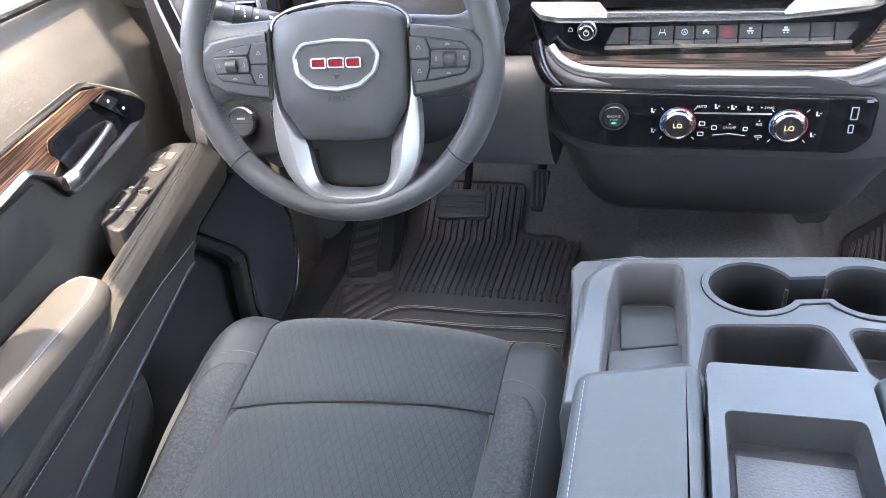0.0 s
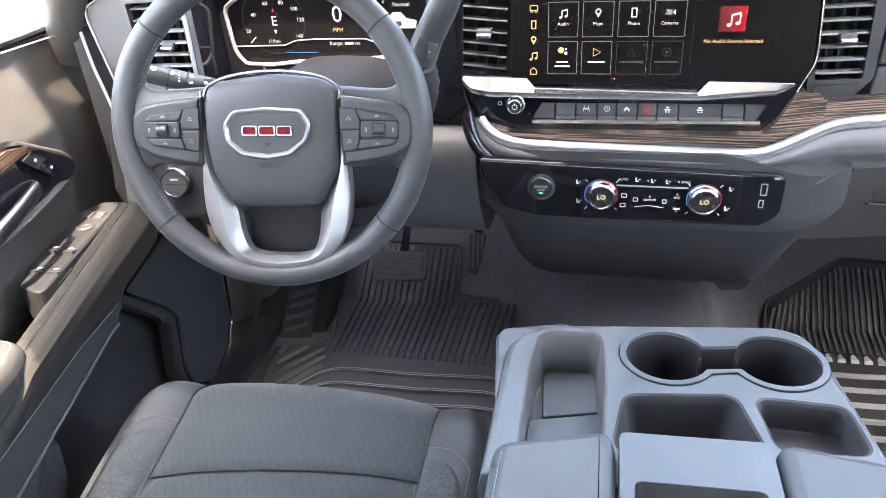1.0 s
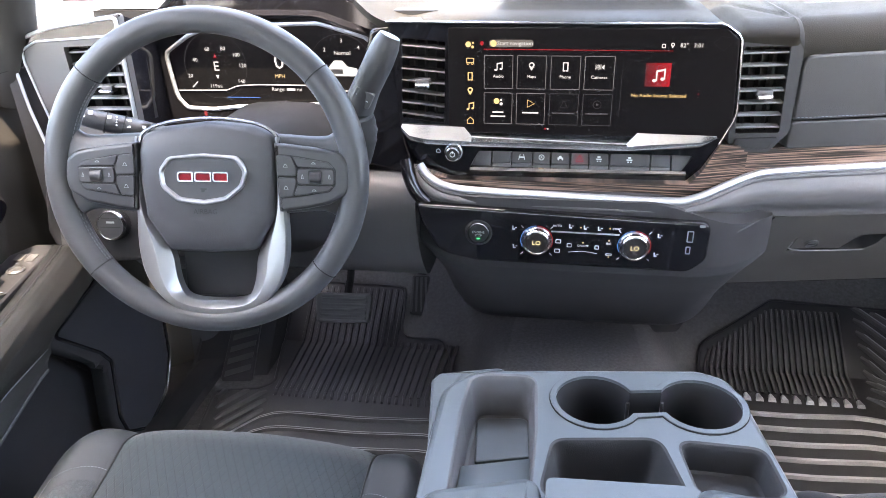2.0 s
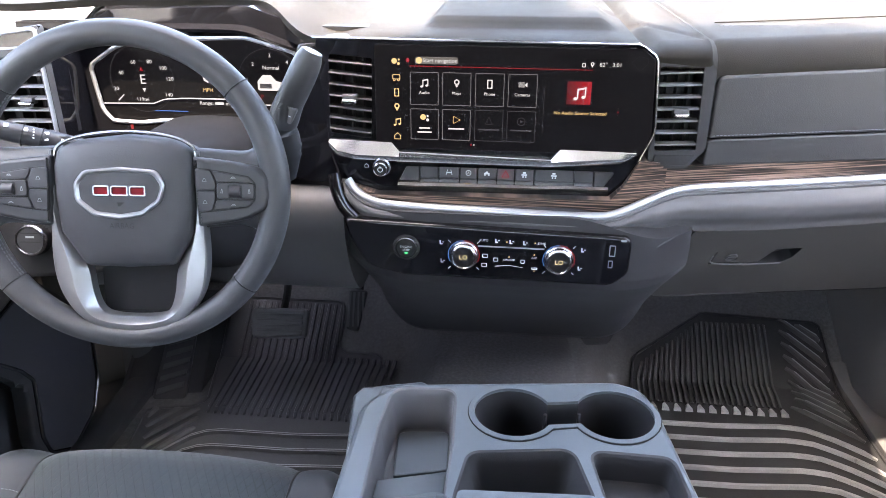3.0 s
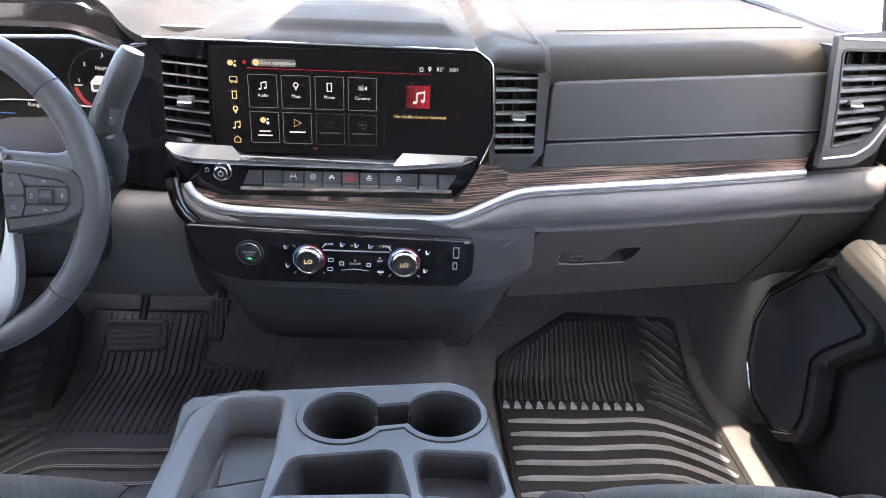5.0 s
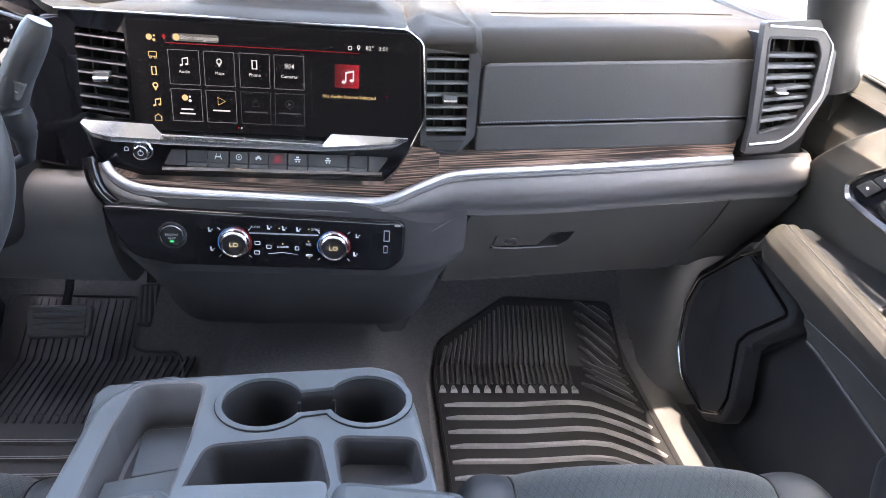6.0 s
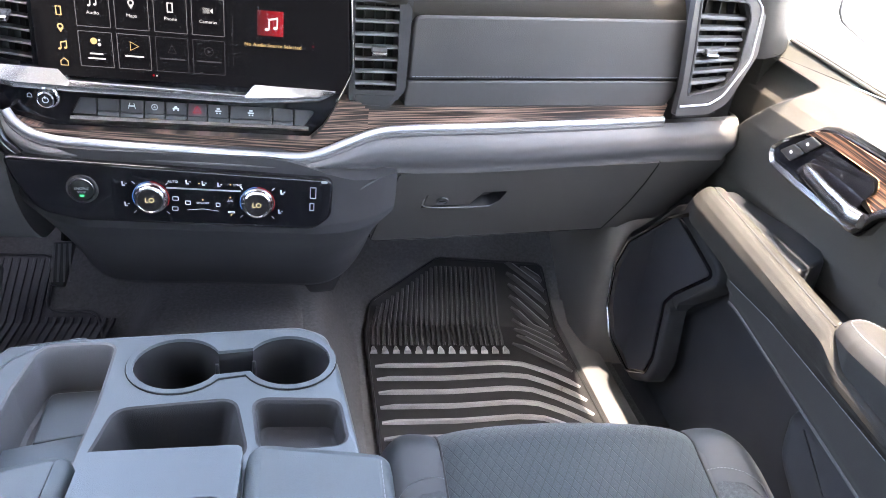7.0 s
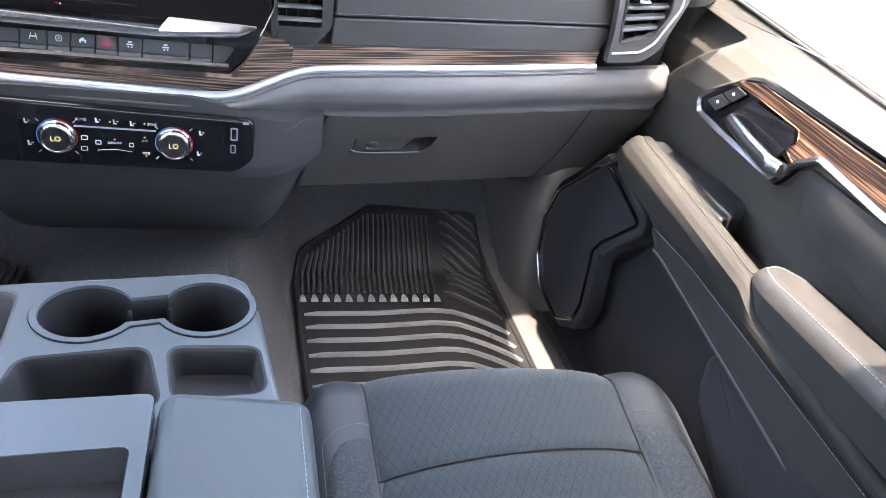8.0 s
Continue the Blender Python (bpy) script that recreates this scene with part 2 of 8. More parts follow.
def oval(cx, cy, rx, ry, n=32):
    return [Vector((cx + rx * math.cos(2 * math.pi * i / n), cy + ry * math.sin(2 * math.pi * i / n))) for i in range(n)]


def rect(x0, y0, x1, y1, r=0.0, n=4):
    pts = [Vector((x0, y0)), Vector((x1, y0)), Vector((x1, y1)), Vector((x0, y1))]
    return fillet(pts, r, n) if r else pts


def scaled(pts, k, ky=None):
    c = sum((Vector(p) for p in pts), Vector([0] * len(pts[0]))) / len(pts)
    if ky is None or len(c) > 2:
        return [c + (Vector(p) - c) * k for p in pts]
    return [Vector((c[0] + (p[0] - c[0]) * k, c[1] + (p[1] - c[1]) * ky)) for p in pts]


def inset(pts, d):
    """A 2D polygon drawn in by d."""
    k, out = len(pts), []
    area = sum(pts[i][0] * pts[(i + 1) % k][1] - pts[(i + 1) % k][0] * pts[i][1] for i in range(k))
    s = 1 if area > 0 else -1
    for i in range(k):
        a, p, b = Vector(pts[i - 1]), Vector(pts[i]), Vector(pts[(i + 1) % k])
        t = ((p - a).normalized() + (b - p).normalized())
        if t.length < 1e-6:
            out.append(p)
            continue
        t.normalize()
        out.append(p + Vector((-t.y, t.x)) * d * s)
    return out


def chaikin(pts, times=2):
    """A closed outline with its corners cut smooth."""
    pts = [Vector(p) for p in pts]
    for _ in range(times):
        pts = [q for a, b in zip(pts, pts[1:] + pts[:1]) for q in (a.lerp(b, 0.25), a.lerp(b, 0.75))]
    return pts


def loft(loops, cap=(True, True), closed=True, bm=None):
    """Skin through loops of equal length."""
    bm = bm or bmesh.new()
    rows = [[bm.verts.new(p) for p in lp] for lp in loops]
    n = len(rows[0])
    for a, b in zip(rows, rows[1:]):
        for i in range(n if closed else n - 1):
            j = (i + 1) % n
            bm.faces.new((a[i], a[j], b[j], b[i]))
    if cap[0]:
        bm.faces.new(rows[0][::-1])
    if cap[1]:
        bm.faces.new(rows[-1])
    bmesh.ops.recalc_face_normals(bm, faces=bm.faces)
    return bm


def prism(pts, way, edge=0.0, seg=2, bm=None):
    """A flat outline pushed along way; edge: the width of its rounded rim at the far end."""
    way = Vector(way)
    pts = [Vector(p) for p in pts]
    if edge:
        c = sum(pts, Vector((0, 0, 0))) / len(pts)
        n = way.normalized()
        size = max((p - c).length for p in pts)
        loops = [pts, [p + way - n * edge for p in pts]]
        flat = Frame(pts[0], (pts[1] - pts[0]).normalized() if (pts[1] - pts[0]).length > 1e-9 else (pts[2] - pts[0]).normalized(), n)
        uv = [flat.back(p) for p in pts]
        for i in range(1, seg + 1):
            a = math.pi / 2 * i / seg
            ins = inset(uv, edge * (1 - math.cos(a)))
            loops.append([flat(q[0], q[1]) + way - n * edge * (1 - math.sin(a)) for q in ins])
        return loft(loops, bm=bm)
    return loft([pts, [p + way for p in pts]], bm=bm)


class Frame:
    """A plane with its own u, v and w (outward) axes."""

    def __init__(self, o, u, w):
        self.o, self.w = Vector(o), Vector(w).normalized()
        u = Vector(u)
        self.u = (u - self.w * u.dot(self.w)).normalized()
        self.v = self.w.cross(self.u)

    def __call__(self, u, v, w=0.0):
        return self.o + self.u * u + self.v * v + self.w * w

    def back(self, p):
        d = Vector(p) - self.o
        return Vector((d.dot(self.u), d.dot(self.v)))

    def put(self, pts, w=0.0):
        return [self(p[0], p[1], w) for p in pts]


def box(x0, x1, y0, y1, z0, z1, edge=0.0, seg=2, bm=None):
    own = bmesh.new()
    bmesh.ops.create_cube(own, size=1)
    for v in own.verts:
        v.co = Vector((x0 + (v.co.x + .5) * (x1 - x0), y0 + (v.co.y + .5) * (y1 - y0), z0 + (v.co.z + .5) * (z1 - z0)))
    if edge:
        bmesh.ops.bevel(own, geom=own.edges[:], offset=edge, segments=seg, affect="EDGES", profile=0.5)
    if bm is None:
        return own
    return joined(bm, own)


def joined(bm, other):
    me = bpy.data.meshes.new("tmp")
    other.to_mesh(me)
    other.free()
    bm.from_mesh(me)
    bpy.data.meshes.remove(me)
    return bm


def tube(path, r, n=8, closed=False, bm=None, flat=1.0, up=(0, 0, 1)):
    """A round bar along a path. r: one radius or one for each point."""
    path = [Vector(p) for p in path]
    k, loops, last = len(path), [], None
    for i, p in enumerate(path):
        a = path[i - 1] if (i or closed) else p
        b = path[(i + 1) % k] if (i < k - 1 or closed) else p
        t = (b - a).normalized()
        s = t.cross(Vector(up))
        s = s.normalized() if s.length > 1e-4 else t.orthogonal().normalized()
        if last and s.dot(last) < 0 and not closed:
            s = -s
        last = s
        q = s.cross(t)
        ri = r[i] if isinstance(r, (list, tuple)) else r
        loops.append([p + s * ri * math.cos(2 * math.pi * j / n) + q * ri * flat * math.sin(2 * math.pi * j / n) for j in range(n)])
    if closed:
        loops.append(loops[0])
        bm2 = loft(loops, (False, False))
        bmesh.ops.remove_doubles(bm2, verts=bm2.verts, dist=1e-6)
        bmesh.ops.recalc_face_normals(bm2, faces=bm2.faces)
        return bm2 if bm is None else joined(bm, bm2)
    return loft(loops, bm=bm)


def turned(profile, o, axis, n=32, bm=None):
    """A turned body: profile of (radius, height along the axis)."""
    w = Vector(axis).normalized()
    u = w.orthogonal().normalized()
    v = w.cross(u)
    o = Vector(o)
    loops = [[o + w * h + (u * math.cos(2 * math.pi * i / n) + v * math.sin(2 * math.pi * i / n)) * max(r, 1e-4) for i in range(n)]
             for r, h in profile]
    return loft(loops, bm=bm)


def knurled(profile, o, axis, n, rows):
    """A turned knob with fine grip teeth on the named rows of its profile."""
    bm = turned(profile, o, axis, n)
    bm.verts.ensure_lookup_table()
    for row in range(rows[0] - 1, rows[1]):
        for i in range(0, n, 2):
            v = bm.verts[row * n + i]
            c = Vector(o) + Vector(axis).normalized() * (v.co - Vector(o)).dot(Vector(axis).normalized())
            v.co = c + (v.co - c) * 0.965
    return bm


def sheet(f, nu, nv, bm=None):
    """A surface f(u, v), u and v from 0 to 1."""
    return loft([[f(i / nu, j / nv) for i in range(nu + 1)] for j in range(nv + 1)], (False, False), False, bm)


def thick(bm, way):
    """Gives an open surface a depth: its back is the same surface moved along way."""
    way = Vector(way)
    rim = [e for e in bm.edges if len(e.link_faces) == 1]
    faces, twin = bm.faces[:], {}
    for v in bm.verts[:]:
        twin[v] = bm.verts.new(v.co + way)
    for f in faces:
        bm.faces.new([twin[v] for v in reversed(f.verts[:])])
    for e in rim:
        a, b = e.verts
        bm.faces.new((a, b, twin[b], twin[a]))
    bmesh.ops.recalc_face_normals(bm, faces=bm.faces)
    return bm


def pierced(outer, holes, put, depth):
    """A plate with openings through it. put(u, v, w) lays it out; depth is its thickness downwards."""
    bm = bmesh.new()
    edges, walls = [], []
    for lp in [outer, *holes]:
        vs = [bm.verts.new(put(p[0], p[1], 0)) for p in lp]
        edges += [bm.edges.new((vs[i - 1], vs[i])) for i in range(len(vs))]
        walls.append((vs, lp))
    bmesh.ops.triangle_fill(bm, use_beauty=True, use_dissolve=False, edges=edges)
    for vs, lp in walls:
        low = [bm.verts.new(put(p[0], p[1], -depth)) for p in lp]
        for i in range(len(vs)):
            bm.faces.new((vs[i - 1], vs[i], low[i], low[i - 1]))
    bmesh.ops.recalc_face_normals(bm, faces=bm.faces)
    return bm


def thing(name, at, label, category, group="", kind=""):
    ob = new(name)
    ob.empty_display_size = 0.05
    ob.location = at
    return tagged(ob, label, category, group, kind)


def part(name, bm, mat, parent=None, label="", sharp=0.6):
    """Links a bmesh, in world places, as one mesh under a thing or a part."""
    for e in bm.edges:
        if len(e.link_faces) == 2 and e.calc_face_angle(0) > sharp:
            e.smooth = False
    for f in bm.faces:
        f.smooth = len(f.verts) <= 6
    me = bpy.data.meshes.new(name)
    bm.to_mesh(me)
    bm.free()
    me.materials.append(mat)
    ob = new(name, me)
    if parent:
        ob.parent = parent
        m = Matrix.Translation(parent.location) if parent.parent is None else Matrix.Identity(4)
        ob.matrix_parent_inverse = m.inverted()
    if label:
        ob["label"] = label
    return ob


def words(name, text, size, fr, u, v, w, mat, parent, align="CENTER", wide=1.0):
    """Raised lettering in a frame's plane, with the built-in font."""
    cu = bpy.data.curves.new(name, "FONT")
    cu.body, cu.size, cu.align_x, cu.align_y, cu.extrude = text, size, align, "CENTER", 0.0001
    cu.resolution_u = 2
    tmp = bpy.data.objects.new(name, cu)
    me = bpy.data.meshes.new_from_object(tmp)
    bpy.data.objects.remove(tmp)
    bpy.data.curves.remove(cu)
    for p in me.vertices:
        p.co = fr(u + p.co.x * wide, v + p.co.y, w + p.co.z)
    me.materials.append(mat)
    ob = new(name, me)
    ob.parent = parent
    m = Matrix.Translation(parent.location) if parent.parent is None else Matrix.Identity(4)
    ob.matrix_parent_inverse = m.inverted()
    return ob


def stitches(name, path, parent, mat=None, pitch=0.0055, r=0.0006, long=0.7):
    """A row of single thread stitches along a path, sunk a little into the cover."""
    path = [Vector(p) for p in path]
    length = sum((b - a).length for a, b in zip(path, path[1:]))
    n = max(int(length / pitch), 2) * 2
    pts = resample(path, n + 1, False)
    verts, faces = [], []
    for i in range(0, n, 2):
        a, b = pts[i], pts[i].lerp(pts[i + 2] if i + 2 <= n else pts[i + 1], long)
        t = (b - a).normalized()
        s = t.orthogonal().normalized()
        q = t.cross(s)
        k = len(verts)
        for c in (a, a.lerp(b, .5) , b):
            rr = r if c is not a and c is not b else r * 0.6
            verts += [c + s * rr, c + q * rr, c - s * rr, c - q * rr]
        for h in (0, 4):
            faces += [(k + h + j, k + h + (j + 1) % 4, k + h + 4 + (j + 1) % 4, k + h + 4 + j) for j in range(4)]
    me = bpy.data.meshes.new(name)
    me.from_pydata([tuple(v) for v in verts], [], faces)
    me.materials.append(mat or THREAD)
    ob = new(name, me)
    ob.parent = parent
    m = Matrix.Translation(parent.location) if parent.parent is None else Matrix.Identity(4)
    ob.matrix_parent_inverse = m.inverted()
    ob["kind"] = "stuff"
    return ob


# ---- structure ----
TOE = 1.365          # where the floor starts to rise


def floor_z(y):
    return 0.0 if y < TOE else min((y - TOE) * 0.64, 0.75)


def smooth(a, b, x):
    t = min(max((x - a) / (b - a), 0), 1)
    return t * t * (3 - 2 * t)


def carpet(u, v):
    x = -0.80 + 1.60 * u
    y = -1.10 + 2.95 * v
    hump = 0.115 * (1 - smooth(0.145, 0.245, abs(x - 0.010)))
    return Vector((x, y, floor_z(y) - 0.004 + hump * (1 - smooth(1.30, 1.6, y) * 0.4)))


tagged(part("floor", thick(sheet(carpet, 96, 60), (0, 0, -0.03)), CARPET), "dark grey carpet with a low tunnel hump", "floor", kind="structure")



def cover(u, v):
    """The flat covering over the tunnel, a finger's width proud of the carpet."""
    y = 0.90 + 0.62 * v
    x = 0.006 + (u - 0.5) * (0.278 - 0.030 * smooth(0.35, 0.9, v))
    return Vector((x, y, floor_z(y) + 0.004 + 0.115 * (1 - smooth(1.30, 1.6, y) * 0.4) - 0.010 * abs(2 * u - 1) ** 6))


tagged(part("tunnel_cover", thick(sheet(cover, 40, 40), (0, 0, -0.012)), CARPET), "grey carpet panel over the floor tunnel", "carpet", kind="structure")

for side in (-1, 1):
    tagged(part("floor_edge_left" if side < 0 else "floor_edge_right", prism([(0.74 * side, -1.1, -0.05), (0.96 * side, -1.1, -0.05), (0.96 * side, 1.86, -0.05), (0.74 * side, 1.86, -0.05)], (0, 0, 0.042)), DARKTRIM),
           "black plastic floor edge under the doors", "floor", kind="structure")
ground = box(-600, 600, -600, 600, -0.75, -0.60)
tagged(part("ground", ground, CONCRETE), "sunlit pale concrete forecourt around the vehicle", "ground", kind="structure")

# the cab around and behind the view: lower walls, pillars, roof
ROOF_L, ROOF_R, HEADER = -0.685, 0.695, 0.975
wall = pierced(rect(-0.90, -0.1, 0.90, 1.27), [rect(-0.62, 0.78, 0.62, 1.18, 0.05)], lambda u, v, w=0.0: Vector((u, -1.10 + w, v)), 0.06)
tagged(part("wall_rear", wall, LOWER), "dark rear cab wall around the back window", "wall", kind="structure")
for side, x, n in ((-1, -0.955, "wall_left"), (1, 0.955, "wall_right")):
    w = prism([(x, -1.1, -0.1), (x, 1.90, -0.1), (x, 1.90, 0.64), (x, -1.1, 0.64)], (0.05 * side, 0, 0))
    for y0, y1, z0, z1 in ((-1.1, 0.22, 0.68, 0.80), (-1.1, 0.22, 1.17, 1.27), (-1.1, -0.86, 0.80, 1.17), (0.02, 0.22, 0.80, 1.17)):
        xa, xb = 0.93 - 0.322 * (z0 - 0.68), 0.93 - 0.322 * (z1 - 0.68)
        joined(w, loft([[Vector((xa * side, y0, z0)), Vector((xa * side, y1, z0)), Vector(((xa - 0.04) * side, y1, z0)), Vector(((xa - 0.04) * side, y0, z0))],
                        [Vector((xb * side, y0, z1)), Vector((xb * side, y1, z1)), Vector(((xb - 0.04) * side, y1, z1)), Vector(((xb - 0.04) * side, y0, z1))]]))
    tagged(part(n, w, LOWER), "dark outer side wall of the cab", "wall", kind="structure")
for side, n in ((-1, "wall_cowl_left"), (1, "wall_cowl_right")):
    w = prism([(0.885 * side, 1.16, -0.1), (0.885 * side, 1.86, -0.1), (0.885 * side, 1.86, 0.70), (0.885 * side, 1.16, 0.70)], (0.05 * side, 0, 0))
    joined(w, prism([(0.80 * side, 1.32, -0.1), (0.885 * side, 1.24, -0.1), (0.885 * side, 1.24, 0.70), (0.80 * side, 1.32, 0.70)], (0.01 * side, 0.03, 0)))
    tagged(part(n, w, DOORTOP), "dark inner side of the cab ahead of the door", "wall", kind="structure")
pane = box(-0.63, 0.63, -1.082, -1.076, 0.77, 1.19)
ob = tagged(part("window_rear", pane, GLASS), "clear rear window", "window", kind="structure")
ob.visible_shadow = False
for side, n in ((-1, "window_rear_left"), (1, "window_rear_right")):
    xa, xb = 0.93 - 0.322 * 0.12 - 0.02, 0.93 - 0.322 * 0.49 - 0.02
    pane = loft([[Vector((xa * side, y, 0.80)) for y in (-0.87, 0.03)] + [Vector(((xa - 0.004) * side, y, 0.80)) for y in (0.03, -0.87)],
                 [Vector((xb * side, y, 1.17)) for y in (-0.87, 0.03)] + [Vector(((xb - 0.004) * side, y, 1.17)) for y in (0.03, -0.87)]])
    tagged(part(n, pane, TINTED), "dark tinted rear side window", "window", kind="structure")
wall = prism([(-0.95, 1.86, -0.1), (0.95, 1.86, -0.1), (0.95, 1.86, 0.80), (-0.95, 1.86, 0.80)], (0, 0.05, 0))
tagged(part("wall_front", wall, LOWER), "dark bulkhead behind the dashboard", "wall", kind="structure")
# the unseen roof's notched edge is cut to set where sun falls inside
plan = fillet([Vector((ROOF_L, -1.45)), Vector((ROOF_R, -1.45)), Vector((ROOF_R, 0.45)), Vector((0.668, 0.72)), Vector((0.690, 0.825)), Vector((0.870, 0.835)), Vector((0.870, 0.885)), Vector((0.700, 0.935)), Vector((0.58, 0.990)), Vector((0.46, 1.035)), Vector((0.32, 1.080)), Vector((0.14, 1.100)),
               Vector((-0.10, 1.060)), Vector((-0.16, 0.900)), Vector((-0.50, 0.870)), Vector((-0.90, 0.825)), Vector((-0.90, 0.715)), Vector((-0.817, 0.680)), Vector((-0.735, 0.340)), Vector((-0.655, 0.285))], [0.1, 0.1, 0.2, 0.1, 0.02, 0.01, 0.01, 0.02, 0.06, 0.06, 0.05, 0.05, 0.05, 0.03, 0.05, 0.05, 0.02, 0.05, 0.05, 0.1], 6)
roof = prism([Vector((p.x - 0.014, p.y, 1.25)) for p in plan], (0, 0, 0.06), 0.03)
tagged(part("ceiling", roof, ROOFCLOTH), "grey cloth headliner, its unseen edge cut to place the sunlight", "ceiling", kind="structure")
for side, top in ((-1, ROOF_L), (1, ROOF_R)):
    # pillar_b is out of view; its side offsets place its shadow edge
    for nm, y0, y1, yt0, yt1 in (("pillar_b", 0.13 + 0.07 * side, 0.31 + 0.08 * side, 0.04 + 0.06 * side, 0.17 + 0.07 * side), ("pillar_c", -1.12, -0.85, -1.1, -0.9)):
        low = [Vector((0.885 * side, y0, 0.70)), Vector((0.885 * side, y1, 0.70)), Vector((0.835 * side, y1, 0.70)), Vector((0.835 * side, y0, 0.70))]
        high = [Vector((top, yt0, 1.26)), Vector((top, yt1, 1.26)), Vector((top - 0.05 * side, yt1, 1.26)), Vector((top - 0.05 * side, yt0, 1.26))]
        tagged(part(nm, loft([low, high]), DASH), "dark plastic-covered roof pillar", "pillar", kind="structure")
    path = [Vector((-0.915, 1.045, 0.655)), Vector((-0.905, 1.040, 0.675)), Vector((-0.872, 1.015, 0.752)), Vector((-0.800, 0.950, 0.940)), Vector((-0.700, 0.800, 1.26))]
    wide = [0.042, 0.042, 0.042, 0.052, 0.060]
    if side > 0:
        path = [Vector((0.868, 1.152, 0.704)), Vector((0.862, 1.148, 0.72)), Vector((0.831, 1.126, 0.786)), Vector((0.770, 1.060, 0.95)), Vector((0.680, 0.90, 1.26))]
        wide = [0.040, 0.040, 0.040, 0.055, 0.065]
    tagged(part("pillar_a", tube(path, wide, 24), DOORSOFT), "dark plastic windscreen pillar", "pillar", kind="structure")
    pane = loft([[Vector((0.868 * side, 0.36, 0.70)), Vector((0.868 * side, 1.24, 0.70)), Vector((0.872 * side, 1.24, 0.70)), Vector((0.872 * side, 0.36, 0.70))],
                 [Vector((top + 0.03 * side, 0.30, 1.25)), Vector((top + 0.03 * side, 1.0, 1.25)), Vector((top + 0.034 * side, 1.0, 1.25)), Vector((top + 0.034 * side, 0.30, 1.25))]])
    ob = tagged(part("window_left" if side < 0 else "window_right", pane, GLASS), "clear side window glass, closed", "window", kind="structure")
    ob.visible_shadow = False
screen_glass = loft([[Vector((x, 1.80 - 0.25 * (x / 0.86) ** 2 - d, 0.80)) for x in np.linspace(-0.86, 0.86, 13)] +
                     [Vector((x, 1.805 - 0.25 * (x / 0.86) ** 2 - d, 0.80)) for x in np.linspace(0.86, -0.86, 13)] for d in (0.0,)] +
                    [[Vector((ROOF_L + (ROOF_R - ROOF_L) * i / 12, HEADER, 1.26)) for i in range(13)] +
                     [Vector((ROOF_R - (ROOF_R - ROOF_L) * i / 12, HEADER + 0.005, 1.26)) for i in range(13)]])
ob = tagged(part("window_front", screen_glass, GLASS), "clear sloping windscreen", "window", kind="structure")
ob.visible_shadow = False


# ---- dashboard ----
dash = thing("dashboard", (0.0, 1.2, 0.4), "dark grey moulded pickup dashboard with wood and silver trim", "dashboard")
PF = Frame((0.27, 1.052, 0.0), (1, 0.145, 0), (0.145, -1, 0))     # passenger side of the fascia
SF = Frame((0.0, 1.03, 0.0), (1, 0, 0), (0, -1, 0))               # centre stack
CF = Frame((0.0, 0.985, 0.0), (1, 0, 0), (0, -1, 0))              # climate panel


def edge_y(x):
    """How far forward the top pad's rear edge lies."""
    if x > -0.30:
        return 1.040 + (0.012 + 0.145 * max(x - 0.27, 0)) * smooth(0.258, 0.274, x)
    return 1.040 + 0.085 * smooth(-0.30, -0.40, x)


def edge_z(x):
    if x > 0.17:
        return 0.7495 - 0.0255 * smooth(0.258, 0.276, x) + 0.020 * smooth(0.2, 0.8, x)
    return 0.766 + 0.045 * smooth(-0.27, -0.40, x) - 0.01 * smooth(-0.62, -0.80, x)


def dash_top(u, v):
    x = -0.85 + 1.70 * u
    y0, z0 = edge_y(x), edge_z(x)
    rise = 0.020 * smooth(0.17, 0.20, x) + 0.025 * smooth(0.255, 0.28, x) + 0.008 * (1 - smooth(0.12, 0.19, x)) * smooth(-0.28, -0.22, x)
    r = 0.05
    if v < 0.25:
        a = v / 0.25 * math.pi / 2
        return Vector((x, y0 + r * (1 - math.cos(a)) , z0 - 0.004 + rise * math.sin(a)))
    s = (v - 0.25) / 0.75
    y = y0 + r + (1.84 - y0 - r) * s
    # a low plateau in the middle, and the crease that parts it from the passenger's pad
    low = 0.014 * smooth(-0.150, -0.128, x) * (1 - smooth(0.115, 0.150, x)) * smooth(1.125, 1.165, y)
    crease = 0.262 - 0.52 * max(y - 1.10, 0) + 0.45 * max(y - 1.10, 0) ** 2
    low -= 0.0045 * math.exp(-((x - crease) / 0.006) ** 2) * smooth(1.06, 1.10, y)
    return Vector((x, y, z0 - 0.004 + rise + low + 0.012 * s))


part("top_pad", thick(sheet(dash_top, 300, 72), (0, 0.004, -0.012)), TOPPAD, dash, "grey grained soft top pad in the sun")

# stitched passenger panel, upper and lower field
panel = fillet([Vector((0.004, 0.722)), Vector((0.002, 0.6335)), Vector((0.464, 0.6475)), Vector((0.457, 0.740))], [0.014, 0.006, 0.006, 0.012], 4)
part("fascia_panel", prism(PF.put(panel, -0.03), PF.w * 0.034, 0.004, 3), SOFT, dash, "grey vinyl-covered fascia panel")
panel = fillet([Vector((0.002, 0.6315)), Vector((0.000, 0.592)), Vector((0.438, 0.603)), Vector((0.464, 0.6455))], [0.006, 0.006, 0.012, 0.006], 4)
part("fascia_panel", prism(PF.put(panel, -0.03), PF.w * 0.033, 0.003, 3), SOFT, dash, "grey vinyl-covered fascia panel")
stitches("stitching", [PF(0.008, 0.6375, 0.0042), PF(0.23, 0.6443, 0.0042), PF(0.46, 0.6512, 0.0042)], dash)

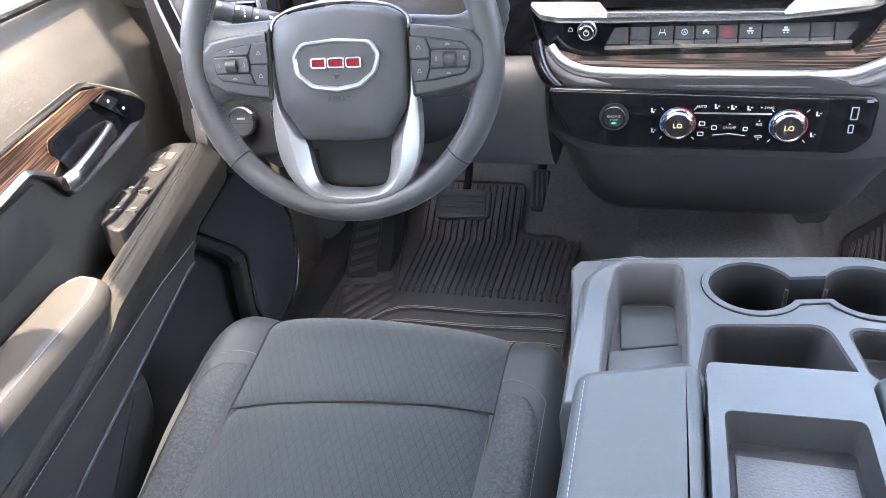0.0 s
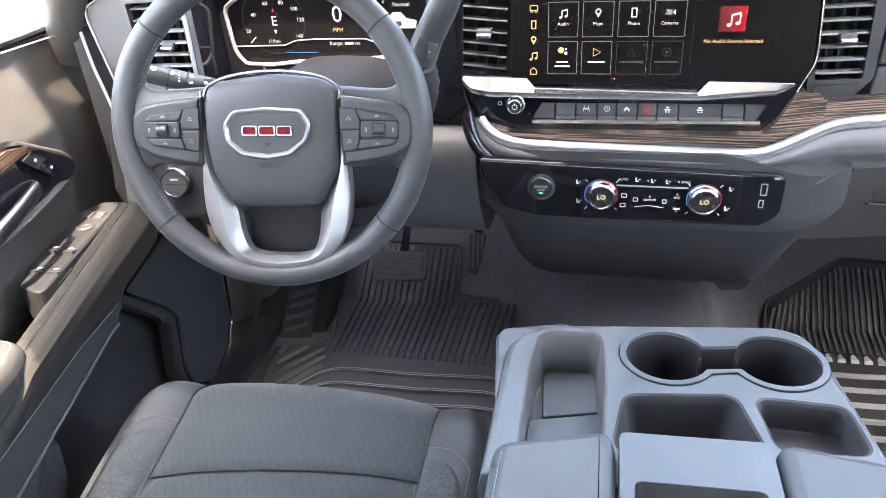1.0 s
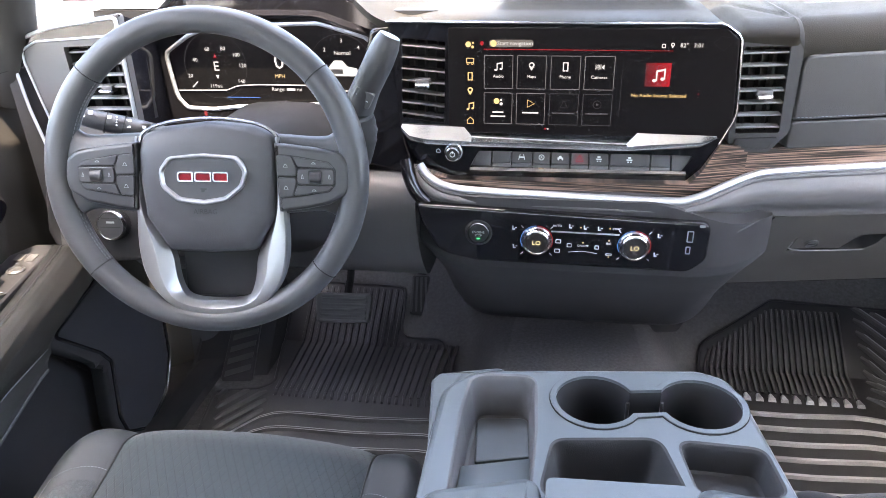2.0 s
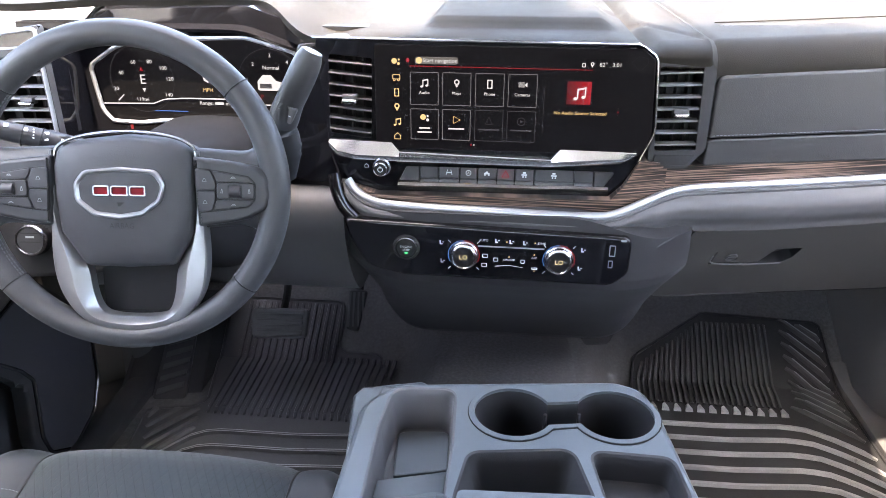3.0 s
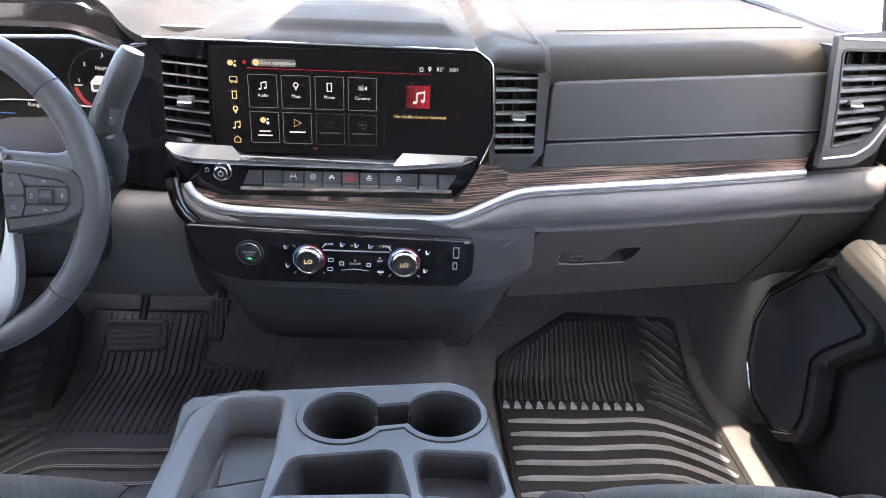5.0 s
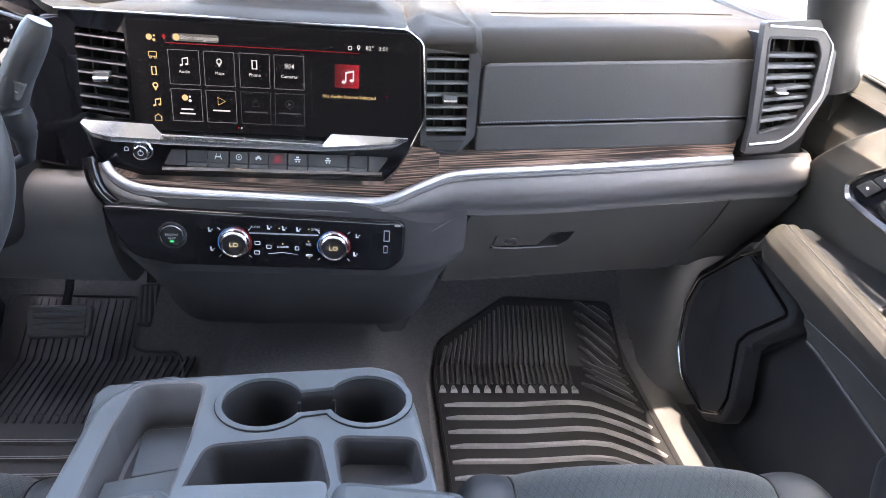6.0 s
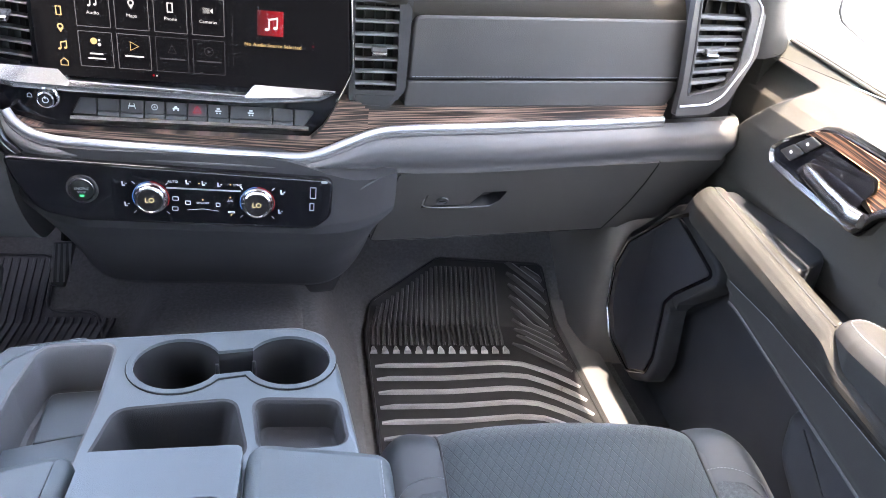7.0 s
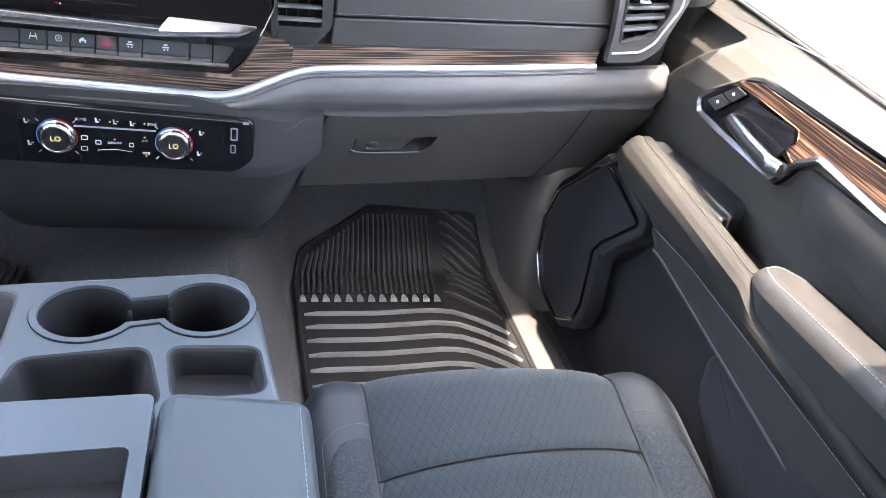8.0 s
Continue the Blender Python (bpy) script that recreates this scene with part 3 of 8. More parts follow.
# wood trim under the screen and along the passenger side
wood = [Vector((-0.250, 0.560)), Vector((-0.236, 0.545)), Vector((-0.212, 0.532)), Vector((0.128, 0.520)), Vector((0.170, 0.536)),
        Vector((0.226, 0.553)), Vector((0.226, 0.595)), Vector((0.178, 0.603)), Vector((0.158, 0.568)), Vector((0.139, 0.5475)), Vector((-0.203, 0.5445)), Vector((-0.246, 0.5565))]
part("wood_trim", prism([Vector((p.x, 1.045 + 0.036 * smooth(0.13, 0.235, p.x), p.y)) for p in wood], (0, -0.033, 0)), WOOD_FLAT, dash, "dark striped open-pore wood trim")
wood = [Vector((-0.100, 0.545)), Vector((0.05, 0.556)), Vector((0.44, 0.575)), Vector((0.445, 0.606)), Vector((0.0, 0.594)), Vector((-0.100, 0.592))]
part("wood_trim", prism(PF.put(wood, -0.03), PF.w * 0.030), WOOD, dash, "dark striped open-pore wood trim")

STRIP = [Vector(p) for p in ((-0.247, 1.012, 0.565), (-0.236, 1.006, 0.549), (-0.210, 1.002, 0.5345), (-0.165, 1.0, 0.530), (0.0, 0.998, 0.527),
                             (0.125, 0.999, 0.5235), (0.155, 1.003, 0.531), (0.195, 1.020, 0.5455), (0.230, 1.036, 0.5560), (0.262, 1.044, 0.5595),
                             (0.40, 1.064, 0.5645), (0.55, 1.086, 0.5710), (0.706, 1.109, 0.5805))]
def rounded(pts, times=3):
    """Chaikin's corner cutting on an open line."""
    for _ in range(times):
        out = [pts[0]]
        for a, b in zip(pts, pts[1:]):
            out += [a.lerp(b, 0.25), a.lerp(b, 0.75)]
        pts = out + [pts[-1]]
    return pts


STRIP = rounded(STRIP)
part("silver_strip", tube([p + Vector((0, 0.001, 0.001)) for p in resample(STRIP, 150, False)], 0.0062, 12), SATIN, dash, "bright silver trim strip")
part("satin_lip", tube([p + Vector((0, -0.0008, -0.0062)) for p in resample(STRIP, 150, False)], 0.0048, 10), DASH, dash, "grey lower lip of the trim strip")


def band(u, v):
    """The grey moulding that runs below the silver strip."""
    x = -0.262 + 1.134 * u
    pts = STRIP + [Vector((0.86, 1.131, 0.590))]
    for a, b in zip(pts, pts[1:]):
        if x <= b.x:
            break
    t = min(max((x - a.x) / (b.x - a.x), 0), 1)
    top = a.lerp(b, t)
    low_z = 0.506 - 0.018 * smooth(0.15, 0.30, x) + 0.02 * smooth(0.35, 0.80, x)
    low_y = top.y - 0.004 + 0.012 * smooth(0.15, 0.30, x)
    if x < -0.2:
        low_z += 0.012 * smooth(-0.2, -0.26, x)
    out = 0.017 * math.sin(math.pi * min(v * 1.15, 1)) * (0.45 + 0.55 * smooth(0.1, 0.3, x))
    end = max(x - 0.844, 0) / 0.028
    return Vector((x - 0.010 * abs(2 * v - 1) ** 2 * end, top.y + (low_y - top.y) * v - out + 0.028 * (1 - math.sqrt(max(1 - end ** 2, 0))), top.z - 0.005 + (low_z - top.z + 0.005) * v))


part("moulding_end", tube(rounded([Vector((-0.268, 1.014, 0.572)), Vector((-0.262, 1.004, 0.548)), Vector((-0.252, 1.000, 0.526)), Vector((-0.236, 1.000, 0.510))], 2), 0.0105, 12), GLOSS, dash, "gloss black rim at the end of the moulding")
part("lower_moulding", thick(sheet(band, 110, 12), (0, 0.02, 0)), DASH, dash, "grey soft moulding below the silver strip")


def bolster(u, v):
    """The centre body below the controls: it slopes away, ends in a rounded lip and turns under."""
    prof = [(0.990, 0.528), (0.988, 0.47), (0.986, 0.430), (0.992, 0.412), (1.006, 0.392), (1.035, 0.354), (1.068, 0.312), (1.092, 0.280), (1.104, 0.264), (1.112, 0.256), (1.124, 0.2525), (1.15, 0.256), (1.25, 0.275)]
    s = v * (len(prof) - 1)
    i = min(int(s), len(prof) - 2)
    y, z = (a + (b - a) * (s - i) for a, b in zip(prof[i], prof[i + 1]))
    w = 2 * u - 1
    d = smooth(0.47, 0.25, z)
    x = 0.003 + w * (0.266 - 0.012 * d)
    k = max(abs(w) - 0.50, 0) / 0.50
    return Vector((x, y + (0.055 + 0.03 * d) * k ** 2.6, min(z + 0.085 * d * k ** 3.2, 0.526 - 0.032 * smooth(0.08, 0.23, x))))


# the shade on this downward face is put into the darker plastic
part("centre_bolster", thick(sheet(bolster, 120, 110), (0, 0.02, 0.008)), BODYLOW, dash, "dark grey centre body under the climate controls")
line = [Vector((0.172, 0.9905, 0.462)), Vector((0.209, 1.0015, 0.480)), Vector((0.243, 1.011, 0.4985))]
part("crease_line", tube(resample(line, 12, False), [0.0012] * 9 + [0.0010, 0.0008, 0.0005], 8), LOWER, dash, "thin crease line")
for s in (1,):
    flap = fillet([Vector((s * 0.122, 0.265)), Vector((s * 0.128, 0.215)), Vector((s * 0.148, 0.185)), Vector((s * 0.190, 0.190)), Vector((s * 0.212, 0.245)), Vector((s * 0.215, 0.30))], [0, 0.01, 0.012, 0.015, 0.02, 0], 4)
    part("tunnel_flap", prism([Vector((p.x, 1.195 + 0.25 * (abs(p.x) - 0.12) + 0.2 * (0.25 - p.y), p.y)) for p in flap], (0, 0.012, 0), 0.003), BODYLOW, dash)

seal = rounded([Vector((0.835, 1.80, 0.800)), Vector((0.810, 1.50, 0.792)), Vector((0.785, 1.33, 0.786)), Vector((0.779, 1.24, 0.782)), Vector((0.800, 1.205, 0.778)), Vector((0.845, 1.195, 0.775))])
part("pillar_seal", tube(seal, 0.008, 8), BLACK, dash, "black rubber edging at the windscreen pillar")

# stitched crease across the passenger side of the top pad
for k, (y, r) in enumerate(((1.262, 0.0016), (1.226, 0.0016))):
    line = [dash_top((x + 0.85) / 1.70, 0.25 + 0.75 * (y + 0.06 * (x - 0.44) - edge_y(x) - 0.05) / (1.84 - edge_y(x) - 0.05)) + Vector((0, 0, 0.0008)) for x in np.linspace(0.31, 0.735, 40)]
    if k:
        stitches("stitching", line, dash)
    else:
        part("pad_crease", tube(line, 0.0011, 6), TOPPAD, dash)

# glove box door, its surround and the recessed latch
GF = Frame((0.27, 1.054, 0.486), (0.454, 0.065, 0.018), Vector((0.454, 0.065, 0.018)).cross(Vector((0, 0.133, -0.179))) * -1)
if GF.w.y > 0:
    GF = Frame((0.27, 1.054, 0.486), (0.454, 0.065, 0.018), -GF.w)
gd = [Vector((0.004, 0.0)), Vector((-0.010, -0.222)), Vector((0.30, -0.234)), Vector((0.460, -0.240)), Vector((0.469, -0.138)), Vector((0.467, -0.067)), Vector((0.460, 0.0))]
gd = fillet(gd, [0.004, 0.012, 0.01, 0.008, 0.05, 0.05, 0.004], 4)
hole = fillet([Vector((0.0625, -0.0670)), Vector((0.0605, -0.1110)), Vector((0.184, -0.1190)), Vector((0.199, -0.100)), Vector((0.204, -0.0695))], [0.005, 0.002, 0.016, 0.012, 0.004], 4)
glove = part("glove_box_door", pierced(gd, [hole], GF, 0.02), GLOVE, dash, "dark grey glove box lid, closed")
rec = [GF.put(hole, -0.001), GF.put(scaled(hole, 0.985, 0.95), -0.010), GF.put(scaled(hole, 0.95, 0.80), -0.019)]
# black lining puts the recess's shade into the colour
part("latch_recess", loft(rec, (False, True)), BLACK, glove)
# pale line paints the highlight on the lower and left edge
part("latch_edge", tube([GF(p.x, p.y, 0.0002) for p in rounded([Vector((0.0610, -0.080)), Vector((0.0600, -0.1112)), Vector((0.165, -0.1180)), Vector((0.186, -0.1175))], 2)], 0.0012, 6, up=GF.w), VENTSLAT, glove, "pale line that paints the highlight on the latch recess edge")
flap = fillet([Vector((0.0655, -0.0690)), Vector((0.0640, -0.1075)), Vector((0.147, -0.1125)), Vector((0.164, -0.0690))], [0.004, 0.003, 0.004, 0.003], 3)
part("latch_flap", prism(GF.put(flap, -0.014), GF.w * 0.0125, 0.0015), GLOVE, glove, "grey latch flap")
part("lock", turned([(0.0105, 0), (0.0105, 0.0035), (0.0095, 0.0045), (0.0085, 0.0030), (0.001, 0.0030)], GF(0.094, -0.0905, -0.0025), GF.w, 24), LOWER, glove, "round key lock")
part("lock_slot", prism([GF(0.094 + p.x, -0.0905 + p.y, 0.0004) for p in rect(-0.006, -0.0012, 0.006, 0.0012)], GF.w * 0.0006), BLACK, glove)
part("gap_line", tube(GF.put(gd[1:], 0.0003), 0.0013, 6), BLACK, glove)
surr = [Vector((0.462, 0.0)), Vector((0.469, -0.067)), Vector((0.471, -0.138)), Vector((0.463, -0.241)), Vector((0.561, -0.250)), Vector((0.585, -0.163)), Vector((0.601, -0.105)), Vector((0.601, -0.02)), Vector((0.597, 0.0))]
part("glove_box_surround", prism(GF.put(surr, -0.03), GF.w * 0.028, 0.003), GLOVE, dash)
under = [Vector((0.24, 1.19, 0.31)), Vector((0.82, 1.30, 0.32)), Vector((0.82, 1.60, 0.42)), Vector((0.20, 1.55, 0.42))]
part("underside", prism(under, (0, 0, 0.02)), BLACK, dash)

# driver's knee panel and the parts behind the wheel
knee = rounded([Vector((-0.255, y, z)) for y, z in ((1.060, 0.545), (1.022, 0.540), (1.006, 0.522), (1.004, 0.490), (1.014, 0.445), (1.040, 0.395), (1.080, 0.350), (1.115, 0.330), (1.250, 0.330))], 2) + [Vector((-0.255, 1.25, 0.545))]
part("knee_panel", loft([knee, [p + Vector((-0.27, 0.0, 0.0)) for p in knee], [p + Vector((-0.50, -0.02, -0.01)) for p in knee]]), LOWER, dash, "dark grey knee panel under the steering column")
fill = [Vector((-0.352, 0.555)), Vector((-0.256, 0.536)), Vector((-0.272, 0.60)), Vector((-0.286, 0.762)), Vector((-0.318, 0.756)), Vector((-0.345, 0.66))]
part("side_fascia", prism([Vector((p.x, 1.075, p.y)) for p in fillet(fill, 0.01, 4)], (0, -0.035, 0), 0.006, 3), GLOSS, dash, "gloss black filler beside the touchscreen")
dark = prism([Vector((-0.80, 1.13, 0.56)), Vector((-0.20, 1.13, 0.56)), Vector((-0.20, 1.13, 0.77)), Vector((-0.80, 1.13, 0.77))], (0, 0.03, 0))
part("cluster_backing", dark, BLACK, dash)


# ---- centre stack: screen, switches ----
stack = thing("infotainment_display", (-0.05, 1.06, 0.55), "wide lit touchscreen in a gloss black panel with switch row", "touchscreen")
outline = fillet([Vector((-0.288, 0.766)), Vector((-0.276, 0.62)), Vector((-0.266, 0.588)), Vector((-0.247, 0.556)), Vector((-0.203, 0.544)), Vector((0.137, 0.547)),
                  Vector((0.156, 0.566)), Vector((0.176, 0.602)), Vector((0.194, 0.64)), Vector((0.187, 0.748)), Vector((0.165, 0.764))], 0.006, 4)
vent_hole = fillet([Vector((-0.270, 0.746)), Vector((-0.274, 0.632)), Vector((-0.212, 0.624)), Vector((-0.208, 0.741))], 0.004, 3)
key_hole = fillet([Vector((-0.161, 0.584)), Vector((-0.177, 0.556)), Vector((0.126, 0.556)), Vector((0.146, 0.585))], 0.004, 3)
part("panel", pierced(outline, [vent_hole, key_hole], SF, 0.05), GLOSS, stack, "gloss black surround panel")
glass = fillet([Vector((-0.204, 0.760)), Vector((-0.205, 0.612)), Vector((0.178, 0.612)), Vector((0.189, 0.640)), Vector((0.183, 0.747)), Vector((0.166, 0.760))], 0.003, 3)
screen = part("screen", prism(SF.put(glass, 0.0), SF.w * 0.004, 0.0015), SCREEN, stack, "lit black touchscreen with app tiles")
bar = [(-0.274, 0.6232, 0.6120), (-0.262, 0.6225, 0.5990), (-0.236, 0.6218, 0.5940), (-0.182, 0.6205, 0.5930), (-0.171, 0.6070, 0.5925), (0.051, 0.6015, 0.5915), (0.063, 0.6172, 0.5925), (0.148, 0.6160, 0.5990), (0.171, 0.6155, 0.6125)]
loops = []
for x, zt, zb in bar:
    m = min(zb + 0.0085, zt - 0.0005)     # a sloped upper face over a face that turns under
    loops.append([SF(x, zb, -0.001), SF(x, zb, 0.0075), SF(x, zb + 0.0012, 0.0098), SF(x, m, 0.0135), SF(x, m + 0.0006, 0.0136), SF(x, zt - 0.0012, 0.0052), SF(x, zt, 0.0044), SF(x, zt, -0.001)])
part("silver_bar", loft(loops), SILVER, stack, "satin silver bar below the screen")
trim = [Vector((-0.292, 0.7672)), Vector((0.163, 0.7650)), Vector((0.186, 0.7490)), Vector((0.1935, 0.655)), Vector((0.1925, 0.640)), Vector((0.176, 0.602))]
part("top_trim", tube(SF.put(resample(trim, 70, False), 0.0005), [0.0019] * 44 + [0.0014] * 26, 8, up=(0, 1, 0)), CHROME, stack, "thin bright edge of the panel")


# ---- climate panel ----
climate = thing("climate_panel", (-0.04, 1.0, 0.42), "gloss black climate control panel with two silver dials", "control panel")
co = fillet([Vector((-0.250, 0.516)), Vector((-0.240, 0.485)), Vector((-0.214, 0.440)), Vector((-0.160, 0.428)), Vector((0.148, 0.425)), Vector((0.171, 0.446)), Vector((0.172, 0.503))],
            [0.008, 0.03, 0.04, 0.03, 0.028, 0.022, 0.014], 7)
part("panel", prism(CF.put(co, -0.01), CF.w * 0.016, 0.004, 3), GLOSS, climate, "gloss black fascia")


# ---- steering wheel ----
wheel = thing("steering_wheel", (-0.47, 0.80, 0.60), "black leather steering wheel with silver lower spokes", "steering wheel")
TILT = 0.2528
WF = Frame((-0.4676, 0.7867, 0.6218), (0.99870, 0.051, 0), (0.1094, -math.cos(TILT), math.sin(TILT)))
RIM, rim_r = 0.1818, 0.0165
loops = []
for a in np.linspace(0, 2 * math.pi, 121):
    # the grips at the sides and below are a little fuller than the top
    full = rim_r + 0.0008 * math.cos(2 * a)
    loops.append([WF((RIM + full * math.cos(t)) * math.cos(a), (RIM + full * math.cos(t)) * math.sin(a), full * 1.06 * math.sin(t)) for t in np.linspace(0, 2 * math.pi, 22, endpoint=False)])
bm = loft(loops, (False, False))
bmesh.ops.remove_doubles(bm, verts=bm.verts, dist=1e-6)
part("rim", bm, LEATHER, wheel, "black leather-wrapped rim")
HU = 0.006
hub = [Vector((HU + x, y)) for x, y in ((-0.083, 0.030), (-0.078, 0.048), (-0.056, 0.0575), (0.0, 0.0645), (0.056, 0.0595), (0.080, 0.049), (0.085, 0.030), (0.083, -0.020), (0.079, -0.053), (0.066, -0.073), (0.054, -0.092), (0.0, -0.0945), (-0.052, -0.093), (-0.064, -0.074), (-0.079, -0.052), (-0.083, -0.010))]
hub = fillet(hub, 0.016, 5)
loops = []
for k, w in ((1.0, -0.024), (1.0, 0.004), (0.985, 0.011), (0.955, 0.0165), (0.90, 0.0205), (0.72, 0.0245), (0.50, 0.0262), (0.25, 0.0268)):
    loops.append(WF.put([Vector((p.x, p.y - 0.014 * (1 - k))) for p in scaled(hub, k)], w))
part("hub", loft(loops), HUBSKIN, wheel, "dark padded centre with moulded lettering")


# ---- centre console ----
con = thing("centre_console", (0.01, 0.55, 0.0), "blue-grey plastic console with two cup holders and open trays", "console")
ZD = 0.410


def deck(u, v, w=0.0):
    return Vector((u, v, ZD + w))


deck_out = fillet([Vector((-0.166, 0.48)), Vector((-0.168, 0.685)), Vector((-0.130, 0.726)), Vector((-0.06, 0.735)), Vector((0.130, 0.757)), Vector((0.163, 0.742)), Vector((0.176, 0.68)), Vector((0.200, 0.48))],
                  [0, 0.06, 0.05, 0.03, 0.04, 0.035, 0.03, 0], 6)
CUPS = ((0.008, 0.679), (0.121, 0.685))


def cup_outline(r, neck):
    """Two round wells joined by a straight neck."""
    (ax, ay), (bx, by) = CUPS
    a0 = math.asin(neck / r)
    pts = [Vector((ax + r * math.cos(a), ay + r * math.sin(a))) for a in np.linspace(a0, 2 * math.pi - a0, 26)]
    pts += [Vector((bx + r * math.cos(a), by + r * math.sin(a))) for a in np.linspace(math.pi + a0, 3 * math.pi - a0, 26)]
    return pts


wells = cup_outline(0.0435, 0.020)
tray = fillet([Vector((-0.137, 0.640)), Vector((-0.132, 0.711)), Vector((-0.062, 0.716)), Vector((-0.058, 0.62)), Vector((-0.060, 0.50)), Vector((-0.134, 0.50))], [0.02, 0.022, 0.016, 0.02, 0, 0], 6)
bin_l = fillet([Vector((-0.036, 0.606)), Vector((0.069, 0.620)), Vector((0.087, 0.540)), Vector((-0.048, 0.525))], 0.016, 6)
bin_r = fillet([Vector((0.090, 0.620)), Vector((0.171, 0.617)), Vector((0.178, 0.555)), Vector((0.100, 0.550))], 0.013, 6)
part("deck", pierced(inset(deck_out, 0.009), [inset(w, -0.004) for w in (wells, tray, bin_l, bin_r)], deck, 0.006), CONSOLE, con, "blue-grey moulded top deck")


def well(name, lp, depth, k, mat, label=""):
    lp2 = scaled(lp, k)
    loops = [[deck(p.x, p.y, 0.0) for p in inset(lp, -0.004)], [deck(p.x, p.y, -0.0012) for p in inset(lp, -0.0015)], [deck(p.x, p.y, -0.004) for p in lp]]
    for t in (0.15, 0.5, 0.85, 0.96):
        loops.append([deck(p.x + (q.x - p.x) * t, p.y + (q.y - p.y) * t, -depth * t) for p, q in zip(lp, lp2)])
    loops.append([deck(q.x, q.y, -depth) for q in scaled(lp2, 0.9)])
    bm = loft(loops, (False, True))
    bmesh.ops.reverse_faces(bm, faces=bm.faces)
    return part(name, bm, mat, con, label)


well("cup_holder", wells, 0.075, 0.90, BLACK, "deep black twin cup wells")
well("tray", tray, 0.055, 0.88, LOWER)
# both bins are darker than the console: their shade is in the colour
well("bin", bin_l, 0.085, 0.74, DARKTRIM, "deep storage bin, its inner shade put into dark plastic")
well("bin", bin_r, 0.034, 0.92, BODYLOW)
skirt = [[Vector((p.x, p.y, ZD)) for p in inset(deck_out, 0.009)], [Vector((p.x, p.y, ZD - 0.0012)) for p in inset(deck_out, 0.005)], [Vector((p.x, p.y, ZD - 0.004)) for p in inset(deck_out, 0.0018)], [Vector((p.x, p.y, ZD - 0.010)) for p in deck_out], [Vector((p.x, p.y + 0.004 * (p.y > 0.6), ZD - 0.02)) for p in scaled(deck_out, 1.012)],
         [Vector((p.x, p.y - 0.004 * (p.y > 0.6), 0.34)) for p in deck_out], [Vector((p.x, p.y - 0.04 * (p.y > 0.6), 0.20)) for p in deck_out], [Vector((p.x, p.y - 0.06 * (p.y > 0.6), 0.0)) for p in deck_out]]
part("body", loft(skirt, (False, False)), CONSOLE, con)

arm = thing("console_armrest", (0.03, 0.3, 0.40), "blue-grey padded folding armrest with a recessed tray", "armrest")


def pad(x0, x1, y1, z1):
    lp = fillet([Vector((x0, 0.12)), Vector((x1, 0.12)), Vector((x1, y1[1])), Vector((x0, y1[0]))], [0.01, 0.01, 0.02, 0.02], 5)
    loops = [[Vector((p.x, p.y, 0.30)) for p in lp], [Vector((p.x, p.y, z1 - 0.016)) for p in lp]]
    for a in (30, 60, 90):
        i = inset(lp, 0.014 * (1 - math.cos(radians(a))))
        loops.append([Vector((p.x, p.y, z1 - 0.016 + 0.016 * math.sin(radians(a)))) for p in i])
    return loft(loops)


part("side_pad", pad(-0.156, -0.047, (0.500, 0.535), 0.434), ARMPAD, arm, "stitched grey vinyl pad")
part("side_pad", pad(0.089, 0.216, (0.540, 0.520), 0.434), ARMPAD, arm, "stitched grey vinyl pad")
lid_out = fillet([Vector((-0.044, 0.12)), Vector((0.086, 0.12)), Vector((0.086, 0.533)), Vector((-0.044, 0.528))], [0, 0, 0.008, 0.008], 3)
lid_hole = fillet([Vector((-0.032, 0.22)), Vector((0.074, 0.22)), Vector((0.074, 0.474)), Vector((-0.032, 0.470))], 0.008, 3)
lid = part("lid", pierced(lid_out, [lid_hole], lambda u, v, w=0.0: Vector((u, v, 0.431 + w)), 0.06), CONSOLE, arm, "smooth grey plastic lid with a sunk tray")
low = [[Vector((p.x, p.y, 0.430)) for p in lid_hole], [Vector((p.x, p.y, 0.405)) for p in scaled(lid_hole, 0.90, 0.92)]]
bm = loft(low, (False, True))
bmesh.ops.reverse_faces(bm, faces=bm.faces)
# the sunk tray's shade is put into its dark plastic
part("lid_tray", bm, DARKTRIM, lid)


